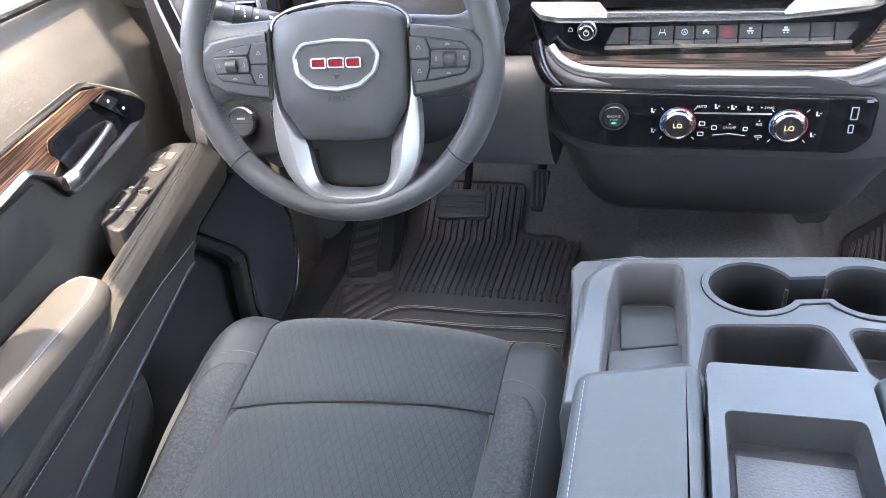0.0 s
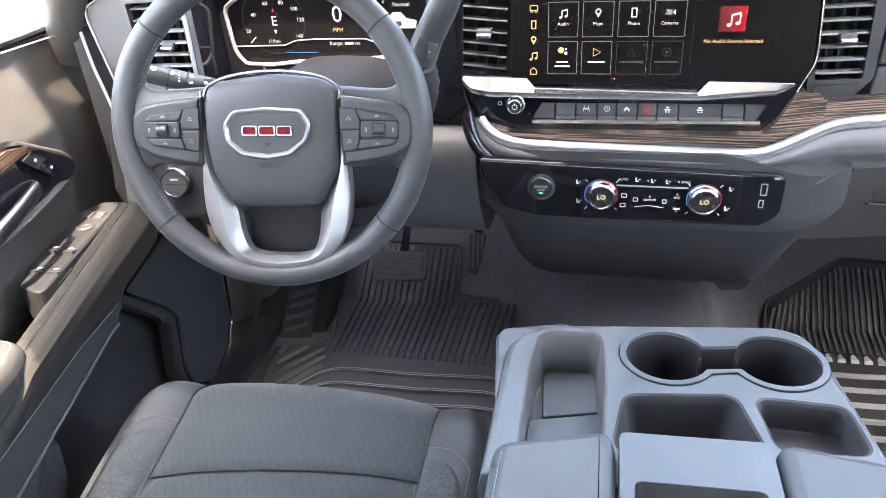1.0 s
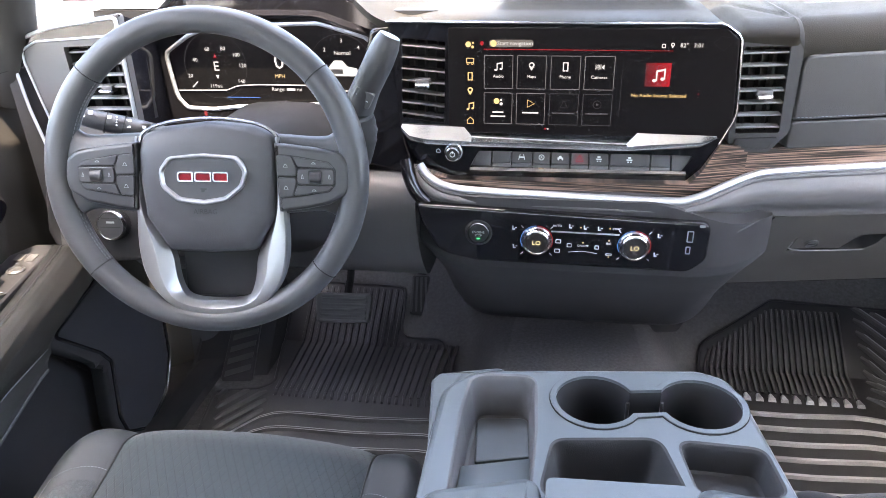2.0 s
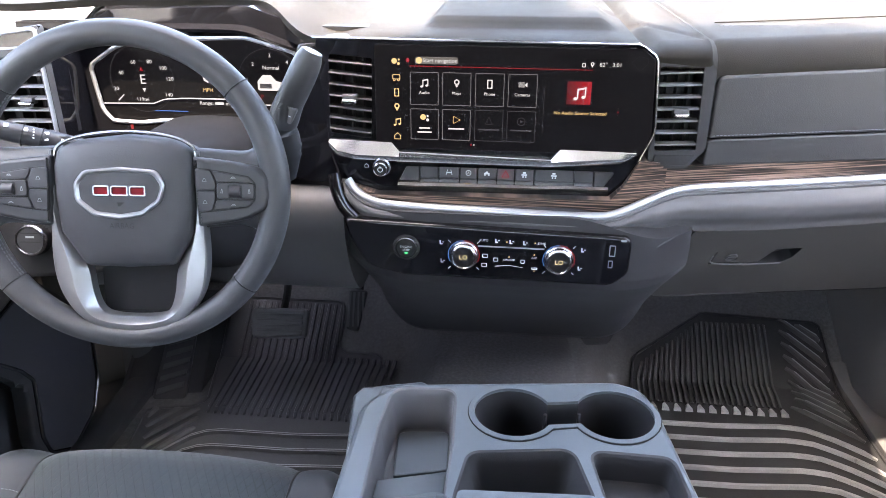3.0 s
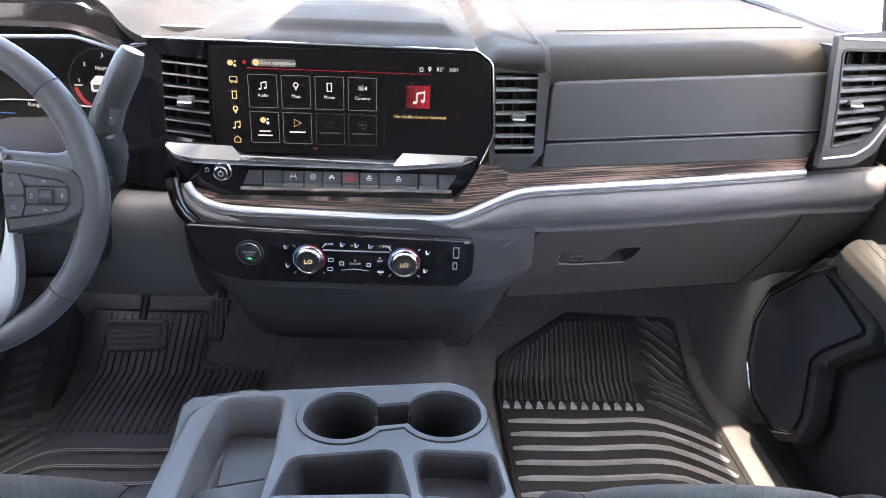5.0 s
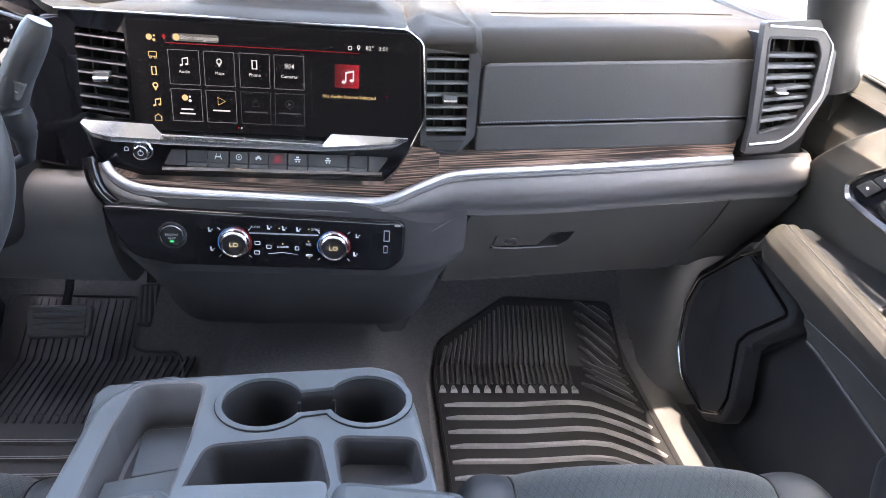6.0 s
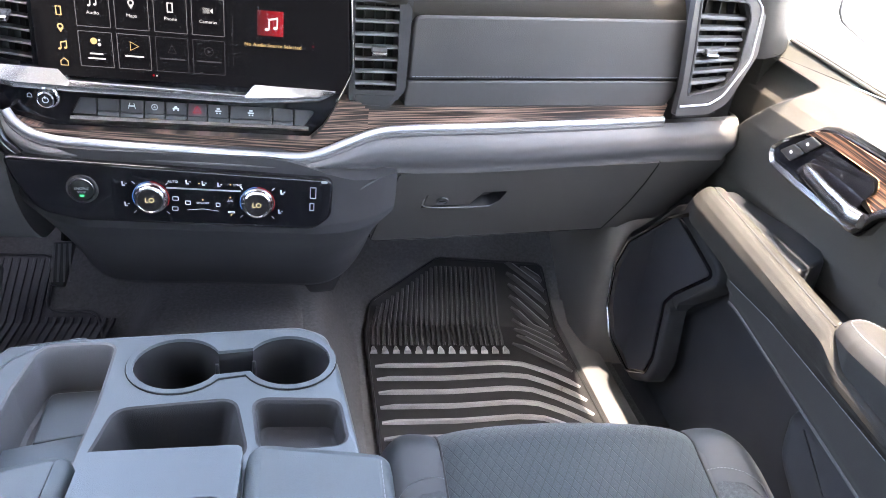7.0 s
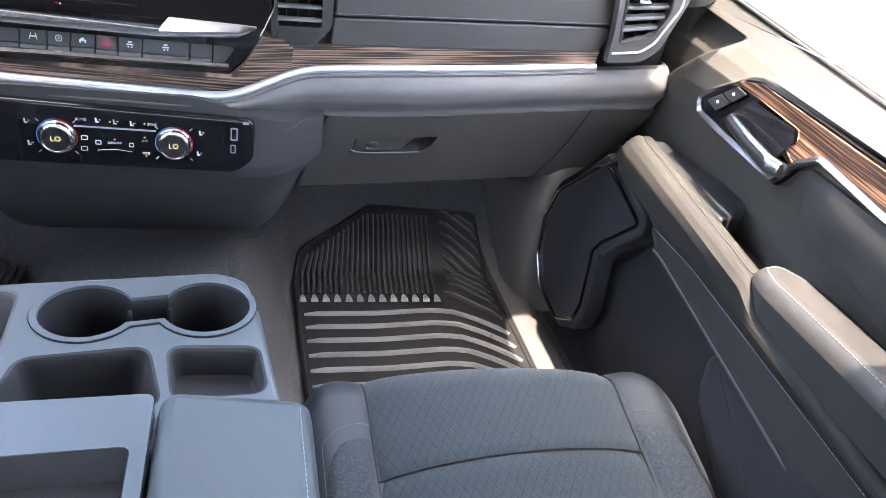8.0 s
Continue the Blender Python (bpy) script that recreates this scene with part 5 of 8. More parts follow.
    for k in (0, 1):
        a0, a1 = (0.02, 0.48) if k == 0 else (0.52, 0.98)
        lo0, lo1, hi0, hi1 = Vector((0.933, 0.583)), Vector((0.880, 0.627)), Vector((0.964, 0.588)), Vector((0.905, 0.630))
        kq = [hi0.lerp(hi1, a0), hi0.lerp(hi1, a1), lo0.lerp(lo1, a1), lo0.lerp(lo1, a0)]
        part("lock_button", prism([bz(p.x, p.y, 0.003) for p in fillet(kq, 0.002, 2)], at(0, 0, 0) - at(0.003, 0, 0), 0.001), DARKTRIM, d)
        c = sum(kq, Vector((0, 0))) / 4
        part("symbol", prism([bz(c.x + p.x, c.y + p.y, 0.0063) for p in oval(0, 0, 0.0032, 0.0022, 8)], at(0, 0, 0) - at(0.0005, 0, 0)), PRINT, d)
    # lower pull shape behind the bezel
    def pull(u, v):
        y = 0.70 - 0.40 * u
        return at(0.816 - 0.010 * math.sin(math.pi * v) * smooth(0, 0.15, u) + 0.012 * v, y, 0.596 - 0.012 * u - 0.085 * v)

    part("pull_shell", skin(pull, 20, 10, 0.006), DOORSOFT, d, "smooth dark vinyl below the bright edge")
    # speaker grille in its bright rim, on a panel that leans in towards the front
    g = fillet([Vector((1.112, 0.410)), Vector((1.222, 0.300)), Vector((1.244, 0.236)), Vector((1.238, 0.150)), Vector((1.205, 0.092)), Vector((1.132, 0.064)), Vector((1.078, 0.098)), Vector((1.066, 0.140)), Vector((1.080, 0.252)), Vector((1.058, 0.284)), Vector((0.966, 0.372))],
               [0.010, 0.03, 0.03, 0.04, 0.03, 0.012, 0.014, 0.03, 0.02, 0.015, 0.006], 4)

    def face(y, z, w=0.0):
        return lo(0.802 - 0.23 * (y - 0.965) - 0.06 * 0.165 - w, y, z)

    back = [face(p.x, p.y, -0.03) for p in inset(g, -0.022)]
    part("speaker_pillar", prism(back, face(0, 0, 0.026) - face(0, 0, 0), 0.008, 4), DARKTRIM, d, "dark panel round the loudspeaker")
    part("grille_bed", prism([face(p.x, p.y, -0.012) for p in inset(g, -0.006)], face(0, 0, 0.010) - face(0, 0, 0), 0.002), GLOSS, d, "gloss black bed of the grille")
    grille = part("speaker_grille", prism([face(p.x, p.y, -0.010) for p in g], face(0, 0, 0.010) - face(0, 0, 0), 0.002), GRILLE, d, "black perforated speaker grille")
    part("grille_rim", tube([face(p.x, p.y, 0.0) for p in resample(inset(g, -0.004), 110)], 0.0020, 8, True, up=(1, 0, 0)), DARKCHROME, grille)
    return d, at


P_door, p_at = door(1, 0.0, 0.0, 0.06, 0.80)
D_door, d_at = door(-1, -0.10, -0.055, 0.20, 0.72)

# door sills and kick panels
for side, so in ((-1, 0.035), (1, 0.0)):
    s0 = [Vector((side * (x + so), y, z)) for x, y, z in ((0.70, 0.2, 0.0), (0.703, 0.2, 0.014), (0.710, 0.2, 0.017), (0.752, 0.2, 0.018), (0.762, 0.2, 0.014), (0.766, 0.2, -0.03), (0.70, 0.2, -0.03))]
    s1 = [p + Vector((side * 0.012, 1.17, 0.0)) for p in s0]
    s2 = [p + Vector((side * 0.0, 1.22, 0.03)) for p in s0]
    sill = thing("sill_plate", (side * 0.75, 0.8, 0.0), "grey plastic door sill plate beside the mat", "sill", "door sills")
    # the driver's sill is darkened in colour to stand in for shade
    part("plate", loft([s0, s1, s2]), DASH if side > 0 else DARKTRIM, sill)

    # the panel runs along the footwell and turns outwards in a rounded column by the door
    line = rounded([Vector((0.728, 1.70)), Vector((0.722, 1.46)), Vector((0.724, 1.34)), Vector((0.734, 1.285)), Vector((0.758, 1.262)), Vector((0.800, 1.262)), Vector((0.850, 1.280))], 3)
    line = resample(line, 60, False)

    def kick(u, v):
        p = line[min(int(u * 59 + 0.5), 59)]
        return Vector((side * (p.x + so + 0.012 * (1 - v)), p.y + (0.0 if side > 0 else 0.04) - 0.02 * (1 - v) * smooth(0.5, 1, u), -0.012 + 0.48 * v))

    kp = thing("kick_panel", (side * 0.76, 1.4, 0.02), "dark plastic kick panel at the footwell side", "kick panel", "kick panels")
    # only the passenger's column has light painted in by the paler plastic
    part("column", thick(sheet(kick, 59, 20), (0.02 * side, 0.004, 0)), LIT_KICK if side > 0 else LOWER, kp, "moulded panel with a rounded column")
    part("lower_edge", tube([kick(u, 0.0) for u in np.linspace(0, 1, 40)], 0.005, 8), LOWER, kp)


# ---- floor mats ----
def mat_p(x, y, w=0.0):
    """A place on the floor, w above the carpet."""
    return Vector((x, y, floor_z(y) + w))


def draped(outline, w, depth):
    bm = bmesh.new()
    bm.faces.new([bm.verts.new((p[0], p[1], 0)) for p in outline])
    bmesh.ops.bisect_plane(bm, geom=bm.verts[:] + bm.edges[:] + bm.faces[:], plane_co=(0, TOE, 0), plane_no=(0, 1, 0))
    for v in bm.verts:
        v.co.z = floor_z(v.co.y) + w
    bmesh.ops.recalc_face_normals(bm, faces=bm.faces)
    return thick(bm, (0, 0, -depth))


def rib(pts, wide=0.0045, high=0.006, base=0.008):
    """A tapered rubber rib along floor points."""
    pts = [Vector(p) for p in pts]
    pts = resample(pts, max(len(pts), 8), False) if len(pts) > 2 else pts
    long = []
    for a, b in zip(pts, pts[1:]):
        n = 4 if (a.y < TOE) != (b.y < TOE) else 1
        long += [a.lerp(b, i / n) for i in range(n)]
    long.append(pts[-1])
    loops = []
    for i, p in enumerate(long):
        t = (long[min(i + 1, len(long) - 1)] - long[max(i - 1, 0)]).normalized()
        s = Vector((-t.y, t.x))
        k = 0.35 if i in (0, len(long) - 1) else 1.0
        q0, q1 = p + s * wide, p - s * wide
        r0, r1 = p + s * wide * 0.62, p - s * wide * 0.62
        loops.append([mat_p(q0.x, q0.y, base - 0.001), mat_p(r0.x, r0.y, base + high * k), mat_p(r1.x, r1.y, base + high * k), mat_p(q1.x, q1.y, base - 0.001)])
    return loft(loops)


def passenger_mat():
    m = thing("floor_mat", (0.48, 1.2, 0.0), "black ribbed rubber mat on the passenger footwell carpet", "floor mat", "floor mats")
    mo = fillet([Vector((0.272, 0.80)), Vector((0.266, 1.33)), Vector((0.278, 1.414)), Vector((0.440, 1.515)), Vector((0.698, 1.505)), Vector((0.705, 1.37)), Vector((0.708, 1.05)), Vector((0.70, 0.80))],
                [0, 0.04, 0.03, 0.02, 0.02, 0.03, 0, 0], 4)
    part("base", draped(mo, 0.008, 0.007), RUBBER, m)
    part("raised_edge", tube([mat_p(p.x, p.y, 0.009) for p in resample(inset(mo, 0.003), 140)], 0.0032, 6, True), RUBBER, m)
    for i in range(25):
        x = 0.282 + 0.0118 * i
        y1 = min(1.492, 1.402 + (x - 0.281) * 0.66)
        part("rib", rib([Vector((x, 1.290)), Vector((x + 0.005, TOE)), Vector((x + 0.018 - 0.03 * (x - 0.28), y1))], 0.0036, 0.0060), RIB_RUBBER, m)
        if i % 2:
            continue
        tooth = [[mat_p(x - 0.008, 1.260, 0.007), mat_p(x + 0.008, 1.260, 0.007), mat_p(x + 0.003, 1.284, 0.007), mat_p(x - 0.003, 1.284, 0.007)],
                 [mat_p(x - 0.006, 1.264, 0.014), mat_p(x + 0.006, 1.264, 0.014), mat_p(x + 0.0015, 1.280, 0.014), mat_p(x - 0.0015, 1.280, 0.014)]]
        part("tooth", loft(tooth), LIT_RUBBER, m)
    for i in range(10):
        k = i * 7 / 9 - 1
        a, b = Vector((0.606, 1.499 - 0.0325 * k)), Vector((0.692, 1.434 - 0.038 * k))
        if i == 0:
            a, b = Vector((0.642, 1.494)), Vector((0.690, 1.464))
        if i == 9:
            a, b = Vector((0.588, 1.298)), Vector((0.692, 1.196))
        part("rib", rib([a, a.lerp(b, 0.5), b], 0.0044, 0.0065), RIB_RUBBER, m)
        side_step = Vector((0.0017, 0.0021))
        # a thin pale strip paints the highlight along the rib
        part("rib_glint", rib([a + side_step + (b - a) * 0.06, a.lerp(b, 0.5) + side_step, b + side_step - (b - a) * 0.05], 0.0014, 0.0076), VENTSLAT, m)
    for i in range(8):
        y = 1.222 - 0.0425 * i
        pts = [Vector((0.282, y - 0.006)), Vector((0.42, y - 0.006)), Vector((0.545, y + 0.004)), Vector((0.590, y - 0.002)), Vector((0.640, y - 0.033)), Vector((0.692, y - 0.078))]
        # paler rubber puts the light on these rib tops into the colour
        part("rib", rib(fillet(pts, [0, 0.1, 0.1, 0.05, 0.05, 0], 3), 0.0046, 0.0070), LIT_RUBBER, m)
    return m


def driver_mat():
    m = thing("floor_mat", (-0.48, 1.2, 0.0), "black ribbed rubber mat on the driver footwell carpet", "floor mat", "floor mats")
    mo = fillet([Vector((-0.225, 0.80)), Vector((-0.245, 1.30)), Vector((-0.276, 1.390)), Vector((-0.375, 1.390)), Vector((-0.38, 1.50)), Vector((-0.66, 1.50)), Vector((-0.648, 1.345)), Vector((-0.615, 1.20)),
                 Vector((-0.64, 1.178)), Vector((-0.728, 1.160)), Vector((-0.70, 1.00)), Vector((-0.69, 0.80))], [0, 0.03, 0.025, 0.02, 0.02, 0.02, 0.05, 0.02, 0.01, 0.02, 0, 0], 4)
    part("base", draped(mo, 0.008, 0.007), DRIVER_RUBBER, m)
    part("raised_edge", tube([mat_p(p.x, p.y, 0.009) for p in resample(inset(mo, 0.003), 160)], 0.0032, 6, True), DRIVER_RUBBER, m)
    for i in range(24):
        x = -0.600 + 0.0150 * i
        y1 = 1.49 if x < -0.385 else 1.376
        fan = 0.05 * (x + 0.43)
        part("rib", rib([Vector((x, 1.178 + 0.003 * (i % 3))), Vector((x + 0.3 * fan, 1.30)), Vector((x + fan, y1))], 0.0046, 0.0044), DRIVER_RUBBER, m)
        part("rib_foot", rib([Vector((x + 0.004, 1.158)), Vector((x + 0.002, 1.168)), Vector((x, 1.180))], 0.0036, 0.0030), DRIVER_RUBBER, m)
    for a, b in (((-0.711, 1.132), (-0.702, 1.164)), ((-0.699, 1.103), (-0.656, 1.168)), ((-0.687, 1.069), (-0.618, 1.170)), ((-0.676, 1.040), (-0.609, 1.142)), ((-0.666, 1.010), (-0.603, 1.110))):
        part("rib", rib([Vector(a), Vector(a).lerp(Vector(b), 0.5), Vector(b)], 0.0048, 0.007), LOWER, m)
    for i in range(6):
        y = 1.108 - 0.0445 * i
        pts = [Vector((-0.660, y - 0.118)), Vector((-0.624, y - 0.062)), Vector((-0.590, y - 0.018)), Vector((-0.55, y - 0.006)), Vector((-0.40, y - 0.006)), Vector((-0.243, y + 0.006))]
        pts = fillet(pts, [0, 0.05, 0.05, 0.1, 0.1, 0], 3)
        part("rib", rib(pts, 0.0052, 0.0062), DRIVER_RUBBER, m)
        # two pale strips paint the highlights along the rib's edges
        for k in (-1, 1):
            part("rib_glint", rib([p + Vector((0, 0.0026 * k)) for p in pts], 0.0010, 0.0068), LIT_RUBBER, m)
    return m


passenger_mat()
driver_mat()

rest = thing("dead_pedal", (-0.70, 1.3, 0.0), "dark carpeted footrest with a grooved rubber pad", "footrest")
RF = Frame((-0.714, 1.29, 0.035), (0.97, 0.10, 0), (0.10, -0.45, 0.89))
part("carpet_ramp", loft([[Vector((-0.80, 1.16, -0.01)), Vector((-0.63, 1.19, -0.01)), Vector((-0.645, 1.50, -0.01)), Vector((-0.80, 1.50, -0.01))],
                          [RF(-0.10, -0.135, -0.006), RF(0.065, -0.115, -0.006), RF(0.055, 0.20, -0.006), RF(-0.10, 0.20, -0.006)]]), DARKTRIM, rest)
pad_o = fillet([Vector((-0.033, -0.090)), Vector((0.036, -0.088)), Vector((0.026, 0.085)), Vector((-0.036, 0.085))], 0.010, 4)
padm = part("rubber_pad", prism(RF.put(pad_o, -0.006), RF.w * 0.009, 0.002), DRIVER_RUBBER, rest, "grooved black rubber pad")
for i in range(5):
    v = -0.080 + 0.030 * i
    part("groove_bar", prism(RF.put([Vector((-0.026, v)), Vector((0.026, v + 0.020)), Vector((0.026, v + 0.033)), Vector((-0.026, v + 0.013))], 0.0025), RF.w * 0.0026), LOWER, padm)

brake = thing("brake_pedal", (-0.49, 1.33, 0.05), "black ribbed rubber brake pedal", "pedal", "pedals")
BF = Frame((-0.492, 1.335, 0.118), (1, 0.02, 0.02), (0, -0.80, 0.6))
bo = fillet([Vector((-0.065, 0.036)), Vector((-0.058, -0.030)), Vector((0.060, -0.028)), Vector((0.063, 0.036))], 0.012, 5)
part("pad", prism(BF.put(bo, -0.012), BF.w * 0.014, 0.004), LOWER, brake)
for i in range(5):
    v = -0.020 + 0.0118 * i
    part("rib", prism(BF.put(rect(-0.050, v - 0.004, 0.052, v + 0.004, 0.002, 2), 0.002), BF.w * 0.0025, 0.001), LOWER, brake)
part("arm", tube([BF(0.0, 0.0, -0.012), Vector((-0.49, 1.40, 0.16)), Vector((-0.485, 1.47, 0.30)), Vector((-0.48, 1.48, 0.42))], 0.009, 8), BLACK, brake)
gas = thing("accelerator_pedal", (-0.32, 1.36, 0.05), "narrow black ribbed accelerator pedal", "pedal", "pedals")
AF = Frame((-0.325, 1.365, 0.135), (1, 0.05, 0.04), (0, -0.75, 0.66))
ao = fillet([Vector((-0.020, 0.055)), Vector((-0.024, -0.030)), Vector((0.002, -0.036)), Vector((0.020, 0.055))], 0.006, 4)
part("pad", prism(AF.put(ao, -0.010), AF.w * 0.012, 0.003), DARKTRIM, gas)
for i in range(4):
    u = -0.017 + 0.0095 * i
    part("rib", prism(AF.put([Vector((u - 0.003, 0.050)), Vector((u - 0.005 + 0.002 * i, -0.026)), Vector((u + 0.001 * i, -0.026)), Vector((u + 0.002, 0.050))], 0.002), AF.w * 0.002), LOWER, gas)
part("arm", tube([AF(0, 0.06, -0.01), Vector((-0.32, 1.46, 0.30)), Vector((-0.32, 1.48, 0.40))], 0.010, 8), BLACK, gas)


# ---- air vents ----
def air_vent(fr, quad, n, depth, knob, outer, label, mat=DASH, slat=DASH, lip=0.010, hole_mat=BLACK, mouth=None, thickness=0.045, span=None, fat=1.0):
    """Frame, slats one by one and the sliding knob. quad: top left, top right, bottom right, bottom left of the opening."""
    tl, tr, br, bl = (Vector(q) for q in quad)
    v = thing("air_vent", fr((tl.x + br.x) / 2, bl.y), label, "air vent", "air vents")
    if outer:
        op = mouth or fillet([tl, tr, br, bl], 0.004, 3)
        part("frame", pierced(outer, [op], lambda a, b, w=0.0: fr(a, b, lip + w), thickness), mat, v)
    well = [fr.put([tl, tr, br, bl], 0.0), fr.put([tl, tr, br, bl], -depth)]
    bm = loft(well, (False, True))
    bmesh.ops.reverse_faces(bm, faces=bm.faces)
    part("duct", bm, hole_mat, v)
    for i in range(n):
        t = (i + 0.55) / n if span is None else span[0] + (span[1] - span[0]) * i / (n - 1)
        a, b = tl.lerp(bl, t), tr.lerp(br, t)
        loops = []
        for q in (a, b):
            loops.append([fr(q.x, q.y - 0.0018 * fat, 0.0005), fr(q.x, q.y - 0.0004 * fat, 0.0028), fr(q.x, q.y + 0.0014 * fat, 0.0014), fr(q.x, q.y + 0.0024 * fat, -0.0100), fr(q.x, q.y + 0.0008, -0.0100)])
        part("slat", loft(loops), slat, v)
    for k in (0.25, 0.5, 0.75):
        a, b = tl.lerp(tr, k), bl.lerp(br, k)
        part("vane", loft([fr.put([a + Vector((-0.001, 0)), a + Vector((0.001, 0)), b + Vector((0.001, 0)), b + Vector((-0.001, 0))], w) for w in (-0.012, -0.032)]), BLACK, v)
    ko = fillet([Vector((knob[0] - 0.010, knob[1] - 0.006)), Vector((knob[0] + 0.010, knob[1] - 0.006)), Vector((knob[0] + 0.011, knob[1] + 0.001)), Vector((knob[0] - 0.011, knob[1] + 0.001))], 0.002, 3)
    kb = part("knob", prism(fr.put([p + Vector((0, 0.004)) for p in scaled(ko, 1.0, 1.5)], -0.004), fr.w * 0.012, 0.002), LOWER, v)
    part("knob_tip", prism(fr.put(ko, 0.006), fr.w * 0.008, 0.003, 3), CHROME, kb, "bright chrome tip")
    return v


air_vent(SF, ((-0.270, 0.745), (-0.208, 0.740), (-0.212, 0.625), (-0.274, 0.632)), 7, 0.05, (-0.241, 0.683), None,
         "gloss black slatted air vent beside the screen", slat=POD)
VF = Frame((0.0, 1.042, 0.0), (1, 0.03, 0), (0.03, -1, 0))
vo = fillet([Vector((0.186, 0.741)), Vector((0.260, 0.744)), Vector((0.270, 0.730)), Vector((0.270, 0.618)), Vector((0.246, 0.589)), Vector((0.191, 0.590))], [0.004, 0.006, 0.012, 0.014, 0.008, 0.004], 4)
cv = air_vent(VF, ((0.193, 0.734), (0.253, 0.736), (0.257, 0.617), (0.198, 0.615)), 7, 0.05, (0.229, 0.670), vo, "dark grey slatted air vent between screen and passenger panel", mat=BODYLOW, slat=VENTSLAT, lip=0.006)
part("lower_plate", prism(VF.put(fillet([Vector((0.199, 0.609)), Vector((0.258, 0.611)), Vector((0.243, 0.594)), Vector((0.197, 0.595))], 0.003, 3), 0.005), VF.w * 0.003, 0.001), DARKTRIM, cv)
RV = Frame((0.75, 1.098, 0.70), (1, 0.10, 0), (0.10, -1, 0.0))
ro = fillet([Vector((-0.058, 0.098)), Vector((0.045, 0.106)), Vector((0.071, 0.085)), Vector((0.080, -0.001)), Vector((0.050, -0.080)), Vector((0.020, -0.099)), Vector((-0.040, -0.104)), Vector((-0.041, -0.05)), Vector((-0.052, 0.04))],
            [0.006, 0.02, 0.02, 0.03, 0.03, 0.02, 0.004, 0.02, 0.02], 5)
rmouth = fillet([Vector((-0.046, 0.077)), Vector((0.037, 0.077)), Vector((0.049, 0.054)), Vector((0.052, -0.020)), Vector((0.036, -0.052)), Vector((0.024, -0.058)), Vector((-0.027, -0.071)), Vector((-0.034, 0.0))], [0.006, 0.012, 0.015, 0.02, 0.01, 0.008, 0.004, 0.02], 4)
rv = air_vent(RV, ((-0.048, 0.079), (0.056, 0.079), (0.056, -0.060), (-0.030, -0.074)), 7, 0.05, (-0.002, -0.004), ro, "slatted air vent in a silver-edged frame at the dash end", mat=VENTSILVER, slat=LOWER, mouth=rmouth, thickness=0.014, span=(0.20, 0.87), fat=1.9)
line = fillet([Vector((-0.050, 0.093)), Vector((0.041, 0.092)), Vector((0.064, 0.070)), Vector((0.069, -0.010)), Vector((0.037, -0.068)), Vector((0.015, -0.083)), Vector((-0.036, -0.088))], [0, 0.02, 0.02, 0.03, 0.03, 0.02, 0], 6)
part("silver_edge", tube(RV.put(resample(line, 60, False), 0.0105), 0.0020, 8, up=(0, 1, 0)), SATIN, rv)
part("inner_edge", tube(RV.put(resample(rmouth, 70), 0.0100), 0.0022, 8, True, up=(0, 1, 0)), BODYLOW, rv)
DV = Frame((-0.76, 1.005, 0.68), (1, -0.10, 0), (-0.10, -1, 0.0))
do = fillet([Vector((0.095, -0.085)), Vector((-0.080, -0.125)), Vector((-0.100, -0.041)), Vector((-0.1085, 0.030)), Vector((-0.103, 0.056)), Vector((-0.082, 0.070)), Vector((-0.030, 0.0860)), Vector((0.094, 0.104))], [0.006, 0.02, 0.05, 0.02, 0.015, 0.02, 0.05, 0.006], 5)
di = fillet([Vector((0.089, -0.074)), Vector((-0.052, -0.098)), Vector((-0.0686, -0.0354)), Vector((-0.0840, 0.032)), Vector((-0.0825, 0.0500)), Vector((-0.0538, 0.0633)), Vector((0.020, 0.0690)), Vector((0.090, 0.075))], [0.004, 0.02, 0.05, 0.008, 0.012, 0.02, 0.05, 0.004], 5)
# the sun on these slats is put into their pale colour
dv = air_vent(DV, ((-0.010, 0.056), (0.083, 0.060), (0.085, -0.060), (-0.002, -0.064)), 7, 0.05, (0.047, -0.006), do, "slatted air vent in a silver-edged frame beside the driver door", mat=DASH, slat=VENTSLAT, thickness=0.012)
part("gloss_band", pierced(inset(do, 0.004), [di], lambda u, v, w=0.0: DV(u, v, 0.0116 + w), 0.003), GLOSS, dv, "gloss black band inside the silver edge")
part("silver_edge", tube(DV.put(resample(inset(do, 0.004), 90), 0.0115), 0.0030, 8, True, up=(0, 1, 0)), SATIN, dv)
part("silver_edge", tube(DV.put(resample(di, 90), 0.0118), 0.0017, 8, True, up=(0, 1, 0)), SATIN, dv)
cheek = [[DV(0.094, -0.088, 0.008), DV(0.094, 0.103, 0.008), Vector((-0.676, 1.095, 0.750)), Vector((-0.676, 1.095, 0.575))]]
cheek.append([p + Vector((-0.008, 0, 0)) for p in cheek[0]])
part("cheek", loft(cheek), GLOSS, dv, "gloss black cheek beside the instrument cluster")


# ---- screen content ----
def flat(fr, pts, w, deep=0.0002):
    return prism(fr.put(pts, w), fr.w * deep)


def outline_box(name, fr, x0, z0, x1, z1, w, t, mat, parent, r=0.001):
    a = rect(x0, z0, x1, z1, r, 2)
    part(name, pierced(a, [inset(a, t)], lambda u, v, q=0.0: fr(u, v, w + q), 0.0002), mat, parent)


SW = 0.0042


